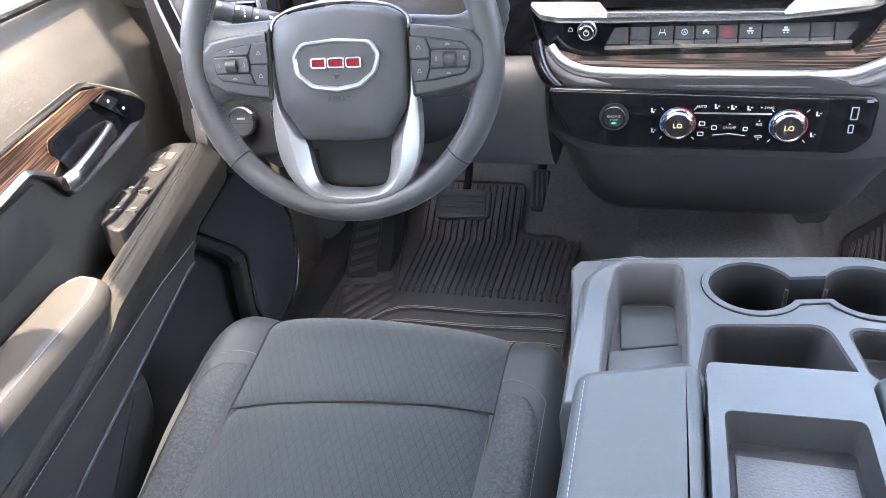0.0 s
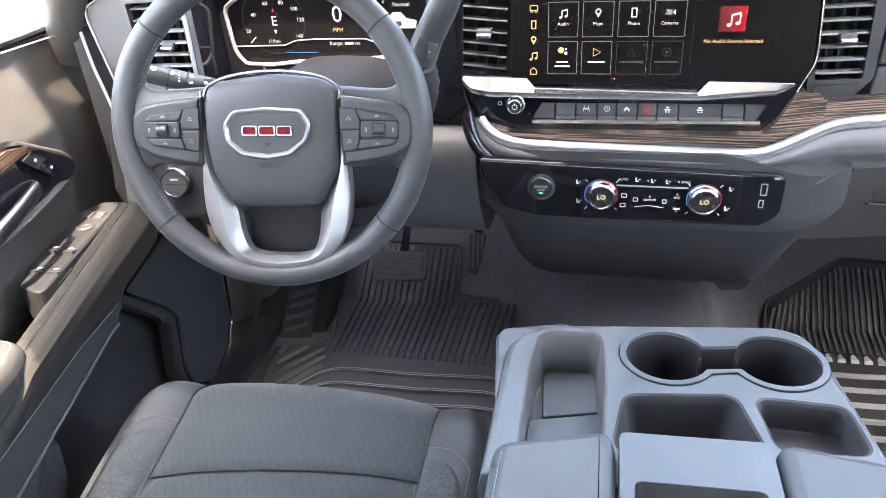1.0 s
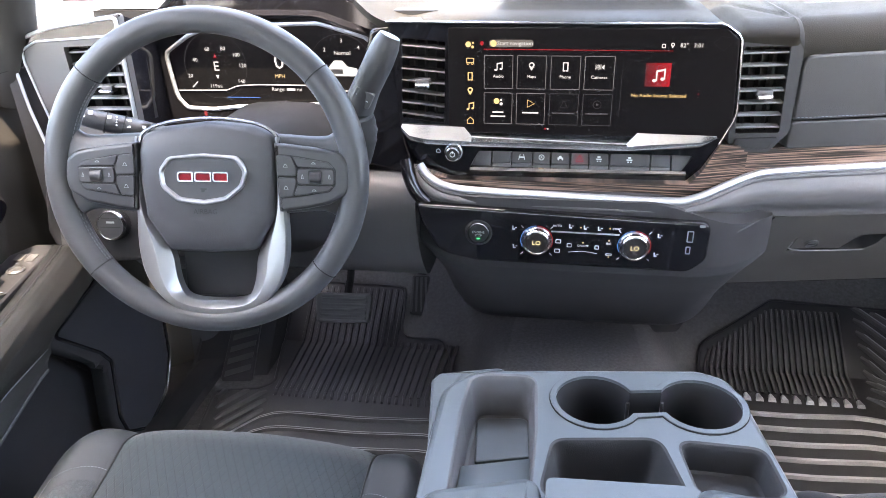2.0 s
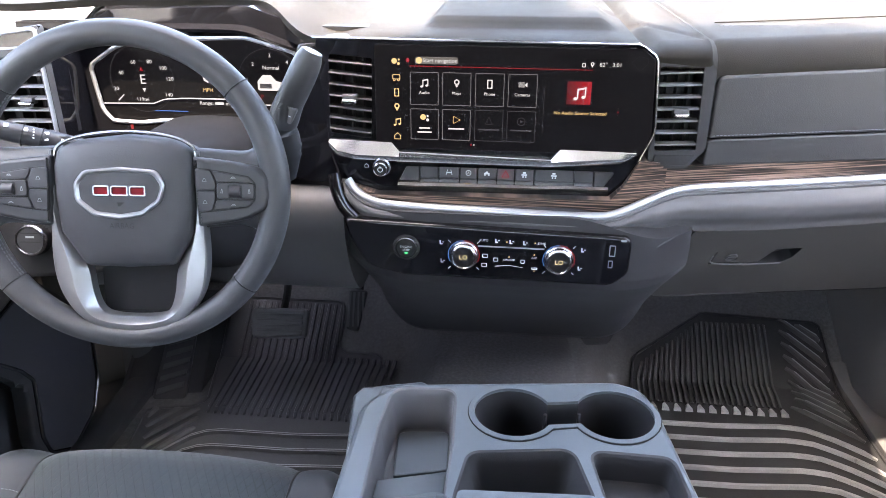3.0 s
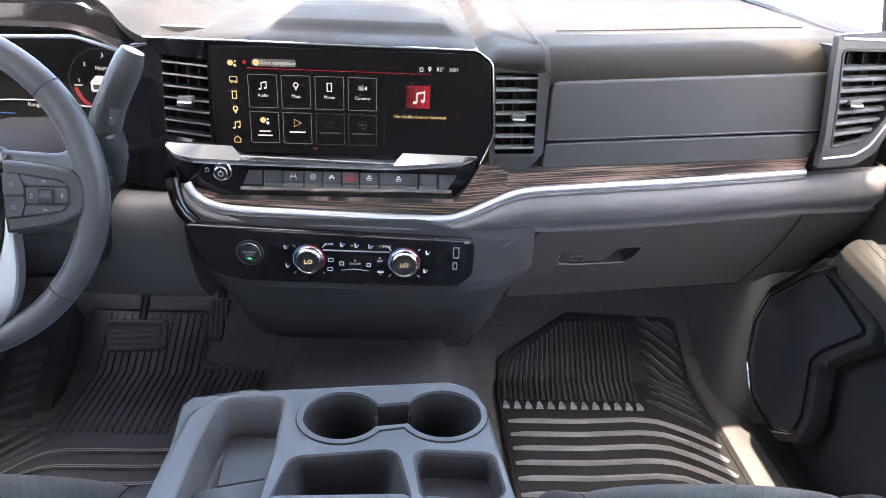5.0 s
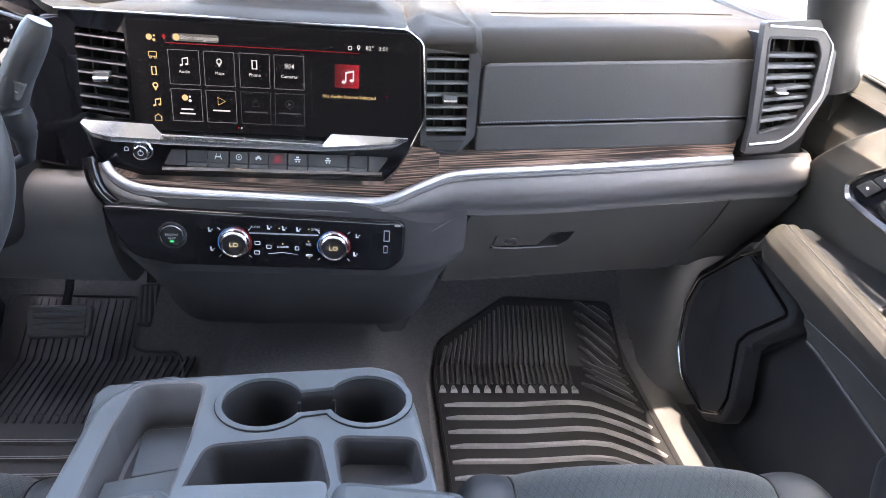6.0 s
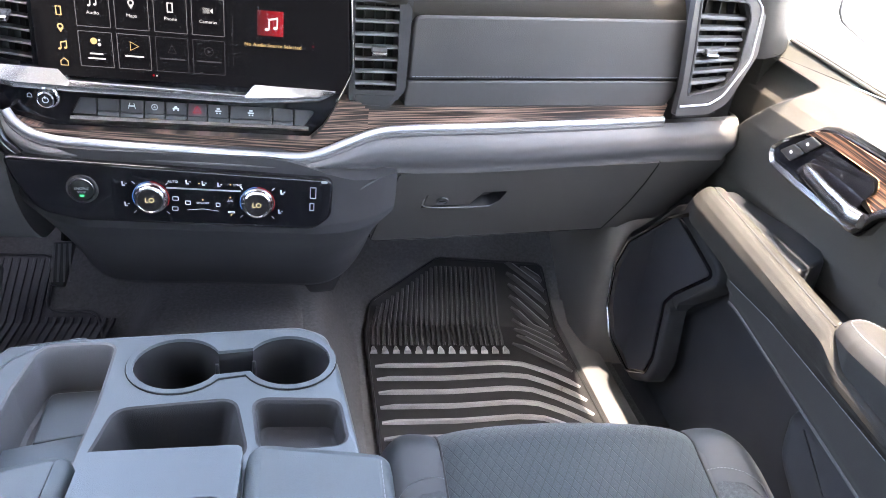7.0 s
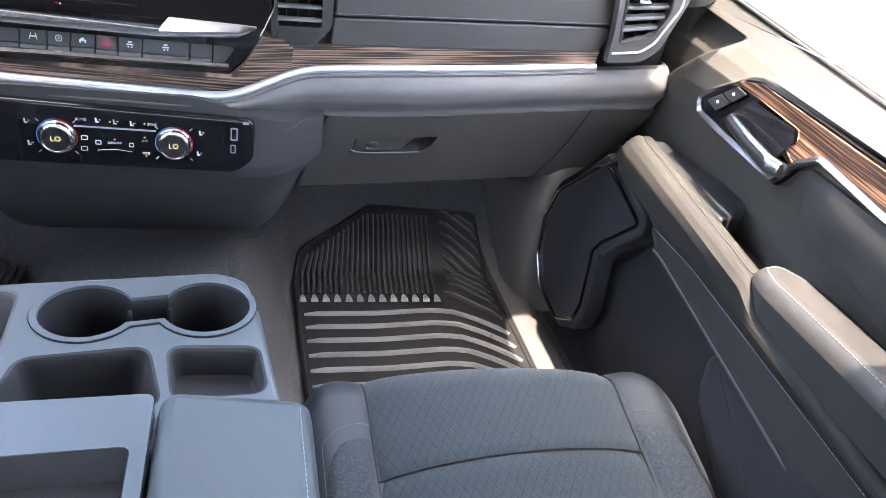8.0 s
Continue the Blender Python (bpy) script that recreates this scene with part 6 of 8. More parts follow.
def note_icon(fr, x, z, s, w, mat, parent, name="icon"):
    bm = flat(fr, oval(x - 0.30 * s, z - 0.42 * s, 0.16 * s, 0.12 * s, 10), w)
    joined(bm, flat(fr, oval(x + 0.28 * s, z - 0.30 * s, 0.16 * s, 0.12 * s, 10), w))
    for a, b, c, d in ((-0.20, -0.42, -0.10, 0.32), (0.36, -0.30, 0.46, 0.46)):
        joined(bm, flat(fr, rect(x + a * s, z + b * s, x + c * s, z + d * s), w))
    joined(bm, flat(fr, [Vector((x - 0.20 * s, z + 0.32 * s)), Vector((x + 0.46 * s, z + 0.46 * s)), Vector((x + 0.46 * s, z + 0.32 * s)), Vector((x - 0.20 * s, z + 0.18 * s))], w))
    return part(name, bm, mat, parent)


def pin_icon(fr, x, z, s, w, mat, parent):
    pts = [Vector((x + 0.32 * s * math.cos(a), z + 0.15 * s + 0.32 * s * math.sin(a))) for a in np.linspace(-0.5, math.pi + 0.5, 14)] + [Vector((x, z - 0.5 * s))]
    part("icon", pierced(pts, [oval(x, z + 0.15 * s, 0.17 * s, 0.17 * s, 10)], lambda u, v, q=0.0: fr(u, v, w + q), 0.0002), mat, parent)


def house_icon(fr, x, z, s, w, mat, parent):
    pts = [Vector((x - .4 * s, z - .4 * s)), Vector((x + .4 * s, z - .4 * s)), Vector((x + .4 * s, z + .1 * s)), Vector((x, z + .45 * s)), Vector((x - .4 * s, z + .1 * s))]
    part("icon", pierced(pts, [inset(pts, 0.10 * s)], lambda u, v, q=0.0: fr(u, v, w + q), 0.0002), mat, parent)


def ring_icon(fr, x, z, r, t, w, mat, parent, n=16, name="icon"):
    part(name, pierced(oval(x, z, r, r, n), [oval(x, z, r - t, r - t, n)], lambda u, v, q=0.0: fr(u, v, w + q), 0.0002), mat, parent)


def brackets_icon(fr, x, z, s, w, mat, parent):
    bm = bmesh.new()
    for k in (-1, 1):
        for a, b, c, d in ((0.18, -0.5, 0.30, 0.5), (0.02, 0.38, 0.30, 0.5), (0.02, -0.5, 0.30, -0.38)):
            joined(bm, flat(fr, rect(x + k * a * s, z + b * s, x + k * c * s, z + d * s), w))
    part("icon", bm, mat, parent)


def camera_icon(fr, x, z, s, w, mat, parent):
    a = rect(x - 0.5 * s, z - 0.3 * s, x + 0.22 * s, z + 0.3 * s, 0.05 * s, 2)
    bm = pierced(a, [inset(a, 0.10 * s)], lambda u, v, q=0.0: fr(u, v, w + q), 0.0002)
    joined(bm, flat(fr, [Vector((x + .26 * s, z - .05 * s)), Vector((x + .5 * s, z - .28 * s)), Vector((x + .5 * s, z + .28 * s)), Vector((x + .26 * s, z + .05 * s))], w))
    part("icon", bm, mat, parent)


TX = (-0.1535, -0.1075, -0.0610, -0.0150)
for i, x in enumerate(TX):
    t0 = part("tile", flat(SF, rect(x, 0.677, x + 0.0405, 0.7235, 0.001, 2), SW - 0.0002), SCREEN, screen)
    outline_box("tile_frame", SF, x, 0.677, x + 0.0405, 0.7235, SW + 0.0002, 0.0008, FRAME_UI, t0)
    words("caption", ("Audio", "Maps", "Phone", "Cameras")[i], 0.0062, SF, x + 0.0202, 0.6945, SW, WHITE_UI, t0)
    c = (x + 0.0202, 0.7085)
    (note_icon if i == 0 else pin_icon if i == 1 else brackets_icon if i == 2 else camera_icon)(SF, c[0], c[1], 0.0125, SW, WHITE_UI, t0)
    t1 = part("tile", flat(SF, rect(x, 0.6265, x + 0.0405, 0.6715, 0.001, 2), SW - 0.0002), SCREEN, screen)
    mat = WHITE_UI if i < 2 else DIM_UI
    outline_box("tile_frame", SF, x, 0.6265, x + 0.0405, 0.6715, SW + 0.0002, 0.0008, FRAME_UI if i < 2 else DIM_UI, t1)
    bars = ((0.6435, 0.016), (0.6375, 0.021)) if i == 0 else ((0.6435, 0.023 if i == 1 else 0.031),)
    for z, wd in bars:
        part("caption_bar", flat(SF, rect(x + 0.0202 - wd / 2, z - 0.0010, x + 0.0202 + wd / 2, z + 0.0010, 0.0004, 2), SW), mat, t1)
    if i == 0:
        for dx, dz, r in ((-0.002, 0.0, 0.0042), (0.0045, 0.0015, 0.0015), (0.0045, -0.004, 0.0022)):
            part("icon", flat(SF, oval(x + 0.0202 + dx, 0.6595 + dz, r, r, 14), SW), AMBER_UI if dx < 0 else WHITE_UI, t1)
    elif i < 3:
        tri = [Vector((x + 0.0155, 0.6505)), Vector((x + 0.0265, 0.6565)), Vector((x + 0.0155, 0.6625))] if i == 1 else [Vector((x + 0.0145, 0.651)), Vector((x + 0.0260, 0.651)), Vector((x + 0.0202, 0.6625))]
        part("icon", pierced(tri, [inset(tri, 0.0014)], lambda u, v, q=0.0: SF(u, v, SW + q), 0.0002), AMBER_UI if i == 1 else DIM_UI, t1)
    else:
        ring_icon(SF, x + 0.0202, 0.6565, 0.006, 0.001, SW, DIM_UI, t1)
        part("icon", flat(SF, [Vector((x + 0.0185, 0.6540)), Vector((x + 0.0230, 0.6565)), Vector((x + 0.0185, 0.6590))], SW), DIM_UI, t1)

part("divider", flat(SF, rect(0.0355, 0.640, 0.0359, 0.705), SW), DIM_UI, screen)
part("red_line", flat(SF, [Vector((-0.154, 0.7310)), Vector((0.100, 0.7305)), Vector((0.100, 0.7312)), Vector((-0.154, 0.7322))], SW), RED_UI, screen)
pill = part("search_pill", flat(SF, rect(-0.1465, 0.7345, -0.0855, 0.7445, 0.0048, 4), SW - 0.0002), PILL_UI, screen)
part("icon", flat(SF, oval(-0.1405, 0.7395, 0.0045, 0.0045, 16), SW + 0.0002), AMBER_UI, pill)
words("caption", "Start navigation", 0.0078, SF, -0.111, 0.7395, SW + 0.0002, WHITE_UI, pill)
for dx, dz, r in ((-0.1755, 0.738, 0.0040), (-0.1690, 0.7400, 0.0014), (-0.1695, 0.7345, 0.0020)):
    part("icon", flat(SF, oval(dx, dz, r, r, 14), SW), AMBER_UI, screen)
outline_box("icon", SF, -0.1785, 0.7125, -0.1675, 0.7195, SW, 0.0009, AMBER_UI, screen)
for dx in (-0.176, -0.170):
    ring_icon(SF, dx, 0.7118, 0.0019, 0.0008, SW, AMBER_UI, screen, 10)
brackets_icon(SF, -0.173, 0.694, 0.0115, SW, AMBER_UI, screen)
pin_icon(SF, -0.173, 0.673, 0.012, SW, AMBER_UI, screen)
note_icon(SF, -0.173, 0.652, 0.012, SW, AMBER_UI, screen)
house_icon(SF, -0.173, 0.6305, 0.012, SW, AMBER_UI, screen)
part("icon", flat(SF, oval(-0.1565, 0.7395, 0.0028, 0.0032, 8), SW), RED_UI, screen)
album = part("album_tile", flat(SF, rect(0.0665, 0.6830, 0.1000, 0.7150), SW - 0.0002), ALBUM_UI, screen, "red music tile, darker towards one corner")
note_icon(SF, 0.0845, 0.699, 0.0185, SW + 0.0003, WHITE_UI, album)
words("caption", "No Audio Source Selected", 0.0068, SF, 0.0870, 0.6705, SW, AMBER_UI, screen)
for k, z in enumerate((0.6785, 0.6735, 0.6690)):
    part("dot", flat(SF, oval(0.139, z, 0.0014 if k == 1 else 0.0010, 0.0014 if k == 1 else 0.0010, 10), SW), RED_UI if k == 1 else DIM_UI, screen)
part("dot", flat(SF, oval(-0.0655, 0.6205, 0.0014, 0.0014, 10), SW), RED_UI, screen)
part("dot", flat(SF, oval(-0.0615, 0.6203, 0.0011, 0.0011, 10), SW), WHITE_UI, screen)
words("caption", "82\u00b0", 0.0078, SF, 0.1135, 0.738, SW, WHITE_UI, screen)
words("caption", "3:01", 0.0078, SF, 0.1320, 0.738, SW, WHITE_UI, screen)
pin_icon(SF, 0.0985, 0.738, 0.0075, SW, WHITE_UI, screen)
outline_box("icon", SF, 0.0845, 0.7345, 0.0895, 0.7400, SW, 0.0010, WHITE_UI, screen)
dia = fillet([Vector((0.150, 0.7415)), Vector((0.1635, 0.7305)), Vector((0.1735, 0.741)), Vector((0.1725, 0.748)), Vector((0.160, 0.7505))], 0.002, 3)
part("sensor_window", pierced(dia, [inset(dia, 0.0004)], lambda u, v, q=0.0: SF(u, v, SW + q), 0.0002), DIM_UI, screen)

# switch row
bed = [SF.put(key_hole, -0.0005), SF.put([p + Vector((0, 0.001)) for p in key_hole], -0.018)]
bm = loft(bed, (False, True))
bmesh.ops.reverse_faces(bm, faces=bm.faces)
part("switch_bed", bm, BLACK, stack)
KX = (-0.1417, -0.1133, -0.0825, -0.0556, -0.0272, -0.0005, 0.0284, 0.0862, 0.1150)
LEAN = Vector((0, -0.934, 0.357))


def key_top(pts, deep=0.016):
    """A key whose face leans back, over the bed; pts in the panel's plane."""
    def w(z):
        return -0.0015 - 0.36 * (z - 0.5640)
    ins = inset(pts, 0.0009)
    return loft([[SF(p.x, p.y, -0.018) for p in pts], [SF(p.x, p.y, w(p.y) - 0.0010) for p in pts], [SF(p.x, p.y, w(p.y)) for p in ins]])


for ends in ([(-0.1725, 0.5610), (-0.1427, 0.5610), (-0.1427, 0.5835), (-0.1615, 0.5835)], [(0.1160, 0.5610), (0.1345, 0.5610), (0.1445, 0.5835), (0.1160, 0.5835)]):
    part("end_blank", key_top([Vector(p) for p in ends]), KEYTOP, stack, "flat dark blank beside the switch keys")
for i, (a, b) in enumerate(zip(KX, KX[1:])):
    kb = part("switch_key", key_top(fillet([Vector((a + 0.0007, 0.5655)), Vector((b - 0.0007, 0.5655)), Vector((b - 0.0007, 0.5835)), Vector((a + 0.0007, 0.5835))], 0.0012, 2)), KEYTOP, stack, "flat dark switch key")
    paddle = [[SF(a + 0.0012, 0.5605, -0.016), SF(b - 0.0012, 0.5605, -0.016), SF(b - 0.0012, 0.5650, -0.016), SF(a + 0.0012, 0.5650, -0.016)],
              [SF(a + 0.0012, 0.5605, 0.0016), SF(b - 0.0012, 0.5605, 0.0016), SF(b - 0.0012, 0.5650, -0.0005), SF(a + 0.0012, 0.5650, -0.0005)]]
    part("paddle", loft(paddle), LOWER, kb, "grey lower lip of the key")
    c = ((a + b) / 2, 0.5745)
    KF = Frame(SF(c[0], c[1], -0.0015 - 0.36 * (c[1] - 0.5640)), (1, 0, 0), LEAN)
    if i == 4:
        tri = [Vector((-0.0058, -0.0045)), Vector((0.0058, -0.0045)), Vector((0, 0.0052))]
        part("hazard_mark", pierced(tri, [inset(tri, 0.0015)], lambda u, v, q=0.0: KF(u, v, 0.0007 + q), 0.0005), glow("hazard_red", (0.75, 0.03, 0.06), 0.06), kb, "red hazard triangle")
    elif i in (1, 3, 5, 6):
        bm = flat(KF, rect(-0.0045, -0.0012, 0.0040, 0.0006, 0.0006, 2), 0.0004)
        if i == 1:
            for k in (-1, 1):
                joined(bm, flat(KF, [Vector((k * 0.0050, -0.0040)), Vector((k * 0.0040, -0.0040)), Vector((k * 0.0020, 0.0040)), Vector((k * 0.0028, 0.0040))], 0.0004))
        elif i == 3:
            joined(bm, flat(KF, [Vector((-0.0030, 0.0006)), Vector((0.0020, 0.0006)), Vector((0.0010, 0.0030)), Vector((-0.0015, 0.0030))], 0.0004))
            joined(bm, flat(KF, oval(-0.0030, -0.0022, 0.0012, 0.0012, 8), 0.0004))
            joined(bm, flat(KF, oval(0.0028, -0.0022, 0.0012, 0.0012, 8), 0.0004))
        else:
            joined(bm, flat(KF, rect(-0.0025, 0.0016, 0.0020, 0.0040, 0.0006, 2), 0.0004))
            joined(bm, flat(KF, rect(-0.0030, -0.0042, -0.0010, -0.0024, 0.0004, 2), 0.0004))
            joined(bm, flat(KF, rect(0.0010, -0.0042, 0.0030, -0.0024, 0.0004, 2), 0.0004))
        part("symbol", bm, PRINT, kb)
    elif i == 2:
        ring_icon(KF, 0, 0, 0.0042, 0.0009, 0.0006, PRINT, kb, 14, "symbol")
        words("symbol", "A", 0.0050, KF, 0, 0, 0.0004, PRINT, kb)
        part("amber_lamp", flat(SF, rect(c[0] - 0.004, 0.5590, c[0] + 0.004, 0.5608), 0.0022), AMBER_UI, kb)
lip = [[SF(x, 0.5520 + 0.0040 * k, -0.004), SF(x, 0.5522 + 0.0040 * k, 0.0040), SF(x, 0.5550 + 0.0040 * k, 0.0052), SF(x, 0.5590 + 0.0030 * k, 0.0022), SF(x, 0.5590 + 0.0030 * k, -0.004)] for x, k in ((-0.1745, 0.0), (-0.1700, 0.05), (0.0, 0.5), (0.1310, 0.95), (0.1360, 1.0))]
part("silver_lip", loft(lip), DARKCHROME, stack, "satin silver ledge under the keys")
home = part("home_key", prism(SF.put(rect(-0.233, 0.568, -0.211, 0.596, 0.004, 3), 0.0), SF.w * 0.0012, 0.0006), GLOSS, stack)
house_icon(SF, -0.2215, 0.583, 0.0075, 0.0014, PRINT, home)
kn = part("volume_knob", turned([(0.0138, 0), (0.0136, 0.002), (0.0118, 0.0025), (0.0115, 0.010), (0.0106, 0.0145), (0.0090, 0.0155), (0.0083, 0.0140), (0.0005, 0.0140)], SF(-0.1985, 0.5815, 0), SF.w, 40), CHROME, stack, "knurled silver volume knob")
part("knob_face", turned([(0.0083, 0), (0.0080, 0.001), (0.0005, 0.001)], SF(-0.1985, 0.5815, 0.0138), SF.w, 32), BLACK, kn)
ring_icon(SF, -0.1985, 0.5815, 0.0040, 0.0008, 0.0153, PRINT, kn, 14, "symbol")
part("symbol", flat(SF, rect(-0.1990, 0.583, -0.1980, 0.5870), 0.0155), PRINT, kn)

# ---- climate details ----
CW = 0.0062
for x, z in ((-0.0705, 0.4658), (0.0690, 0.4640)):
    o = CF(x, z, 0.004)
    dial = part("dial", knurled([(0.0222, 0), (0.0222, 0.0035), (0.0208, 0.0045), (0.0204, 0.0100), (0.0190, 0.0120), (0.0170, 0.0128), (0.0160, 0.0112), (0.0005, 0.0108)], o, CF.w, 60, (3, 4)), CHROME, climate, "round silver temperature dial")
    part("dial_face", turned([(0.0158, 0), (0.0155, 0.0008), (0.0005, 0.0008)], CF(x, z, 0.0150), CF.w, 40), BLACK, dial)
    words("dial_text", "LO", 0.0098, CF, x, z + 0.0002, 0.0163, CREAM_UI, dial)
    for k in range(2):
        pts = [Vector((x + r * math.cos(a), z + r * math.sin(a))) for r, rng in ((0.0236, np.linspace(math.pi / 2, 1.15 * math.pi, 16)), (0.0228, np.linspace(1.15 * math.pi, math.pi / 2, 16))) for a in rng]
        if k:
            pts = [Vector((2 * x - p.x, p.y)) for p in pts]
        part("halo", flat(CF, pts, CW), BLUE_UI if k == 0 else RED_UI, dial)
    for a in (45, 135, 225, 315):
        d1, d2 = 0.0275, 0.0325
        ca, sa = math.cos(radians(a)), math.sin(radians(a))
        n = Vector((-sa, ca)) * 0.0004
        part("tick", flat(CF, [Vector((x + ca * d1, z + sa * d1)) + n, Vector((x + ca * d2, z + sa * d2)) + n, Vector((x + ca * d2, z + sa * d2)) - n, Vector((x + ca * d1, z + sa * d1)) - n], CW), PRINT, climate)
words("caption", "AUTO", 0.0048, CF, -0.0414, 0.4905, CW, PRINT, climate)
words("caption", "SYNC", 0.0048, CF, 0.0430, 0.4890, CW, PRINT, climate)
words("caption", "A/C", 0.0048, CF, 0.0330, 0.4655, CW, PRINT, climate)
words("caption", "ON/OFF", 0.0046, CF, -0.0035, 0.4605, CW, PRINT, climate)
part("silver_line", flat(CF, [Vector((-0.050, 0.4805)), Vector((0.047, 0.4795)), Vector((0.047, 0.4815)), Vector((-0.050, 0.4825))], CW, 0.0008), SATIN, climate)


def blob(x, z, s, mat=PRINT):
    """A small printed symbol: seat and arrow."""
    bm = flat(CF, rect(x - 0.5 * s, z - 0.45 * s, x + 0.15 * s, z - 0.15 * s, 0.1 * s, 2), CW)
    joined(bm, flat(CF, [Vector((x - 0.5 * s, z - 0.2 * s)), Vector((x - 0.2 * s, z - 0.2 * s)), Vector((x - 0.25 * s, z + 0.5 * s)), Vector((x - 0.55 * s, z + 0.5 * s))], CW))
    joined(bm, flat(CF, rect(x + 0.1 * s, z + 0.05 * s, x + 0.5 * s, z + 0.2 * s), CW))
    part("symbol", bm, mat, climate)


for x, z in ((-0.0214, 0.4905), (-0.0005, 0.4895), (0.0195, 0.4885), (-0.103, 0.4846), (-0.1016, 0.455), (0.1035, 0.481), (0.1007, 0.4516)):
    blob(x, z, 0.0066)
for x, z, wd, h in ((-0.039, 0.466, 0.008, 0.006), (-0.040, 0.451, 0.008, 0.006), (0.034, 0.4485, 0.009, 0.003), (-0.023, 0.4605, 0.007, 0.006), (0.0165, 0.4590, 0.006, 0.006)):
    outline_box("symbol", CF, x - wd / 2, z - h / 2, x + wd / 2, z + h / 2, CW + 0.0002, 0.0010, PRINT, climate)
for x, z, m in ((-0.0075, 0.4895, AMBER_UI), (0.0335, 0.4895, AMBER_UI), (-0.0035, 0.4655, AMBER_UI), (0.033, 0.4705, AMBER_UI), (0.034, 0.4445, AMBER_UI)):
    part("lamp", flat(CF, oval(x, z, 0.0011, 0.0011, 8), CW), m, climate)
part("rocker_line", flat(CF, [Vector((-0.024, 0.4500)), Vector((-0.0035, 0.4525)), Vector((0.017, 0.4495)), Vector((0.017, 0.4490)), Vector((-0.0035, 0.4515)), Vector((-0.024, 0.4492))], CW), PRINT, climate)
part("start_surround", turned([(0.0205, 0), (0.0202, 0.002), (0.0187, 0.0028), (0.0172, 0.0026)], CF(-0.1560, 0.4745, 0.0045), CF.w, 40), VENTFRAME, climate)
start = part("start_button", turned([(0.0170, 0), (0.0170, 0.0035), (0.0165, 0.006), (0.0156, 0.0064), (0.0146, 0.004), (0.0005, 0.003)], CF(-0.1560, 0.4745, 0.004), CF.w, 40), DARKCHROME, climate, "round start button in a satin ring")
part("button_face", turned([(0.0148, 0), (0.0145, 0.0025), (0.0125, 0.0035), (0.0005, 0.0030)], CF(-0.1560, 0.4745, 0.0066), CF.w, 32), BLACK, start)
words("caption", "ENGINE", 0.0052, CF, -0.1560, 0.4765, 0.0100, SOFTPRINT, start)
words("caption", "STOP", 0.0045, CF, -0.1560, 0.4715, 0.0100, SOFTPRINT, start)
part("green_lamp", flat(CF, rect(-0.1590, 0.4655, -0.1530, 0.4680, 0.001, 2), 0.0102), GREEN_UI, start)
for x0, z0, x1, z1 in ((0.1402, 0.4735, 0.1492, 0.4910), (0.1402, 0.4550, 0.1470, 0.4670)):
    a = rect(x0, z0, x1, z1, 0.0015, 3)
    port = part("usb_port", pierced(a, [inset(a, 0.0014)], lambda u, v, q=0.0: CF(u, v, CW + 0.001 + q), 0.0010), SATIN, climate, "bright-edged charging port")
part("highlight_clip", flat(CF, rect(0.1555, 0.497, 0.1640, 0.5005, 0.0015, 3), CW, 0.0006), SATIN, climate)

# ---- steering wheel details ----
badge = fillet([Vector((HU + x, y)) for x, y in ((-0.0530, 0.008), (-0.0415, 0.0235), (0.0, 0.0275), (0.0435, 0.0245), (0.0535, 0.0075), (0.0475, -0.012), (0.0275, -0.0285), (0.0, -0.0335), (-0.0320, -0.0295), (-0.0515, -0.0125))], 0.014, 7)
HF = Frame(WF(0, 0, 0.0265), WF.u, WF.w + WF.v * 0.03)
bd = part("badge", prism(HF.put(badge, -0.010), HF.w * 0.0115, 0.002), HUBSKIN, wheel, "dark badge field in a bright ring")
badge = chaikin(badge, 2)
ring = []
for o, i in zip(resample(badge, 140), scaled(resample(badge, 140), 0.885, 0.80)):
    ring.append([HF(o.x, o.y, -0.002), HF(o.x, o.y, 0.0028), HF(*o.lerp(i, 0.28), 0.0046), HF(*o.lerp(i, 0.55), 0.0044), HF(i.x, i.y, 0.0012), HF(i.x, i.y, -0.002)])
ring.append(ring[0])
bm = loft(ring, (False, False))
bmesh.ops.remove_doubles(bm, verts=bm.verts, dist=1e-6)
part("badge_ring", bm, WHEELSILVER, bd, "bright silver ring with a sloped face")
for k, (x, wd) in enumerate(((-0.0210, 0.0190), (0.0000, 0.0205), (0.0210, 0.0190))):
    bl = fillet([Vector((HU + x - wd / 2, -0.0060)), Vector((HU + x + wd / 2, -0.0060)), Vector((HU + x + wd / 2, 0.0060)), Vector((HU + x - wd / 2, 0.0060))], [0.004, 0.002, 0.002, 0.004], 3)
    em = part("emblem_block", pierced(bl, [inset(bl, 0.0017)], lambda u, v, q=0.0: HF(u, v, 0.0042 + q), 0.0030), CHROME, bd)
    part("emblem_fill", prism(HF.put(inset(bl, 0.0015), 0.0012), HF.w * 0.0016), REDPAINT, em)
part("horn_mark", flat(HF, rect(HU - 0.004, -0.0150, HU + 0.004, -0.0136), 0.0016), BLACK, bd)
part("horn_mark", flat(HF, [Vector((HU - 0.003, -0.0182)), Vector((HU + 0.000, -0.0182)), Vector((HU + 0.004, -0.0140)), Vector((HU - 0.003, -0.0150))], 0.0016), BLACK, bd)
words("lettering", "AIRBAG", 0.0090, HF, HU + 0.001, -0.0415, 0.0022, BLACK, wheel, wide=0.92)


def pod_pts(s):
    pts = [(0.082, 0.0400), (0.130, 0.0345), (0.158, 0.0290), (0.1705, 0.0180), (0.1725, -0.0050), (0.1690, -0.0200), (0.1470, -0.0330), (0.120, -0.0385), (0.086, -0.0430)]
    return [Vector((HU + s * x, y)) for x, y in pts]


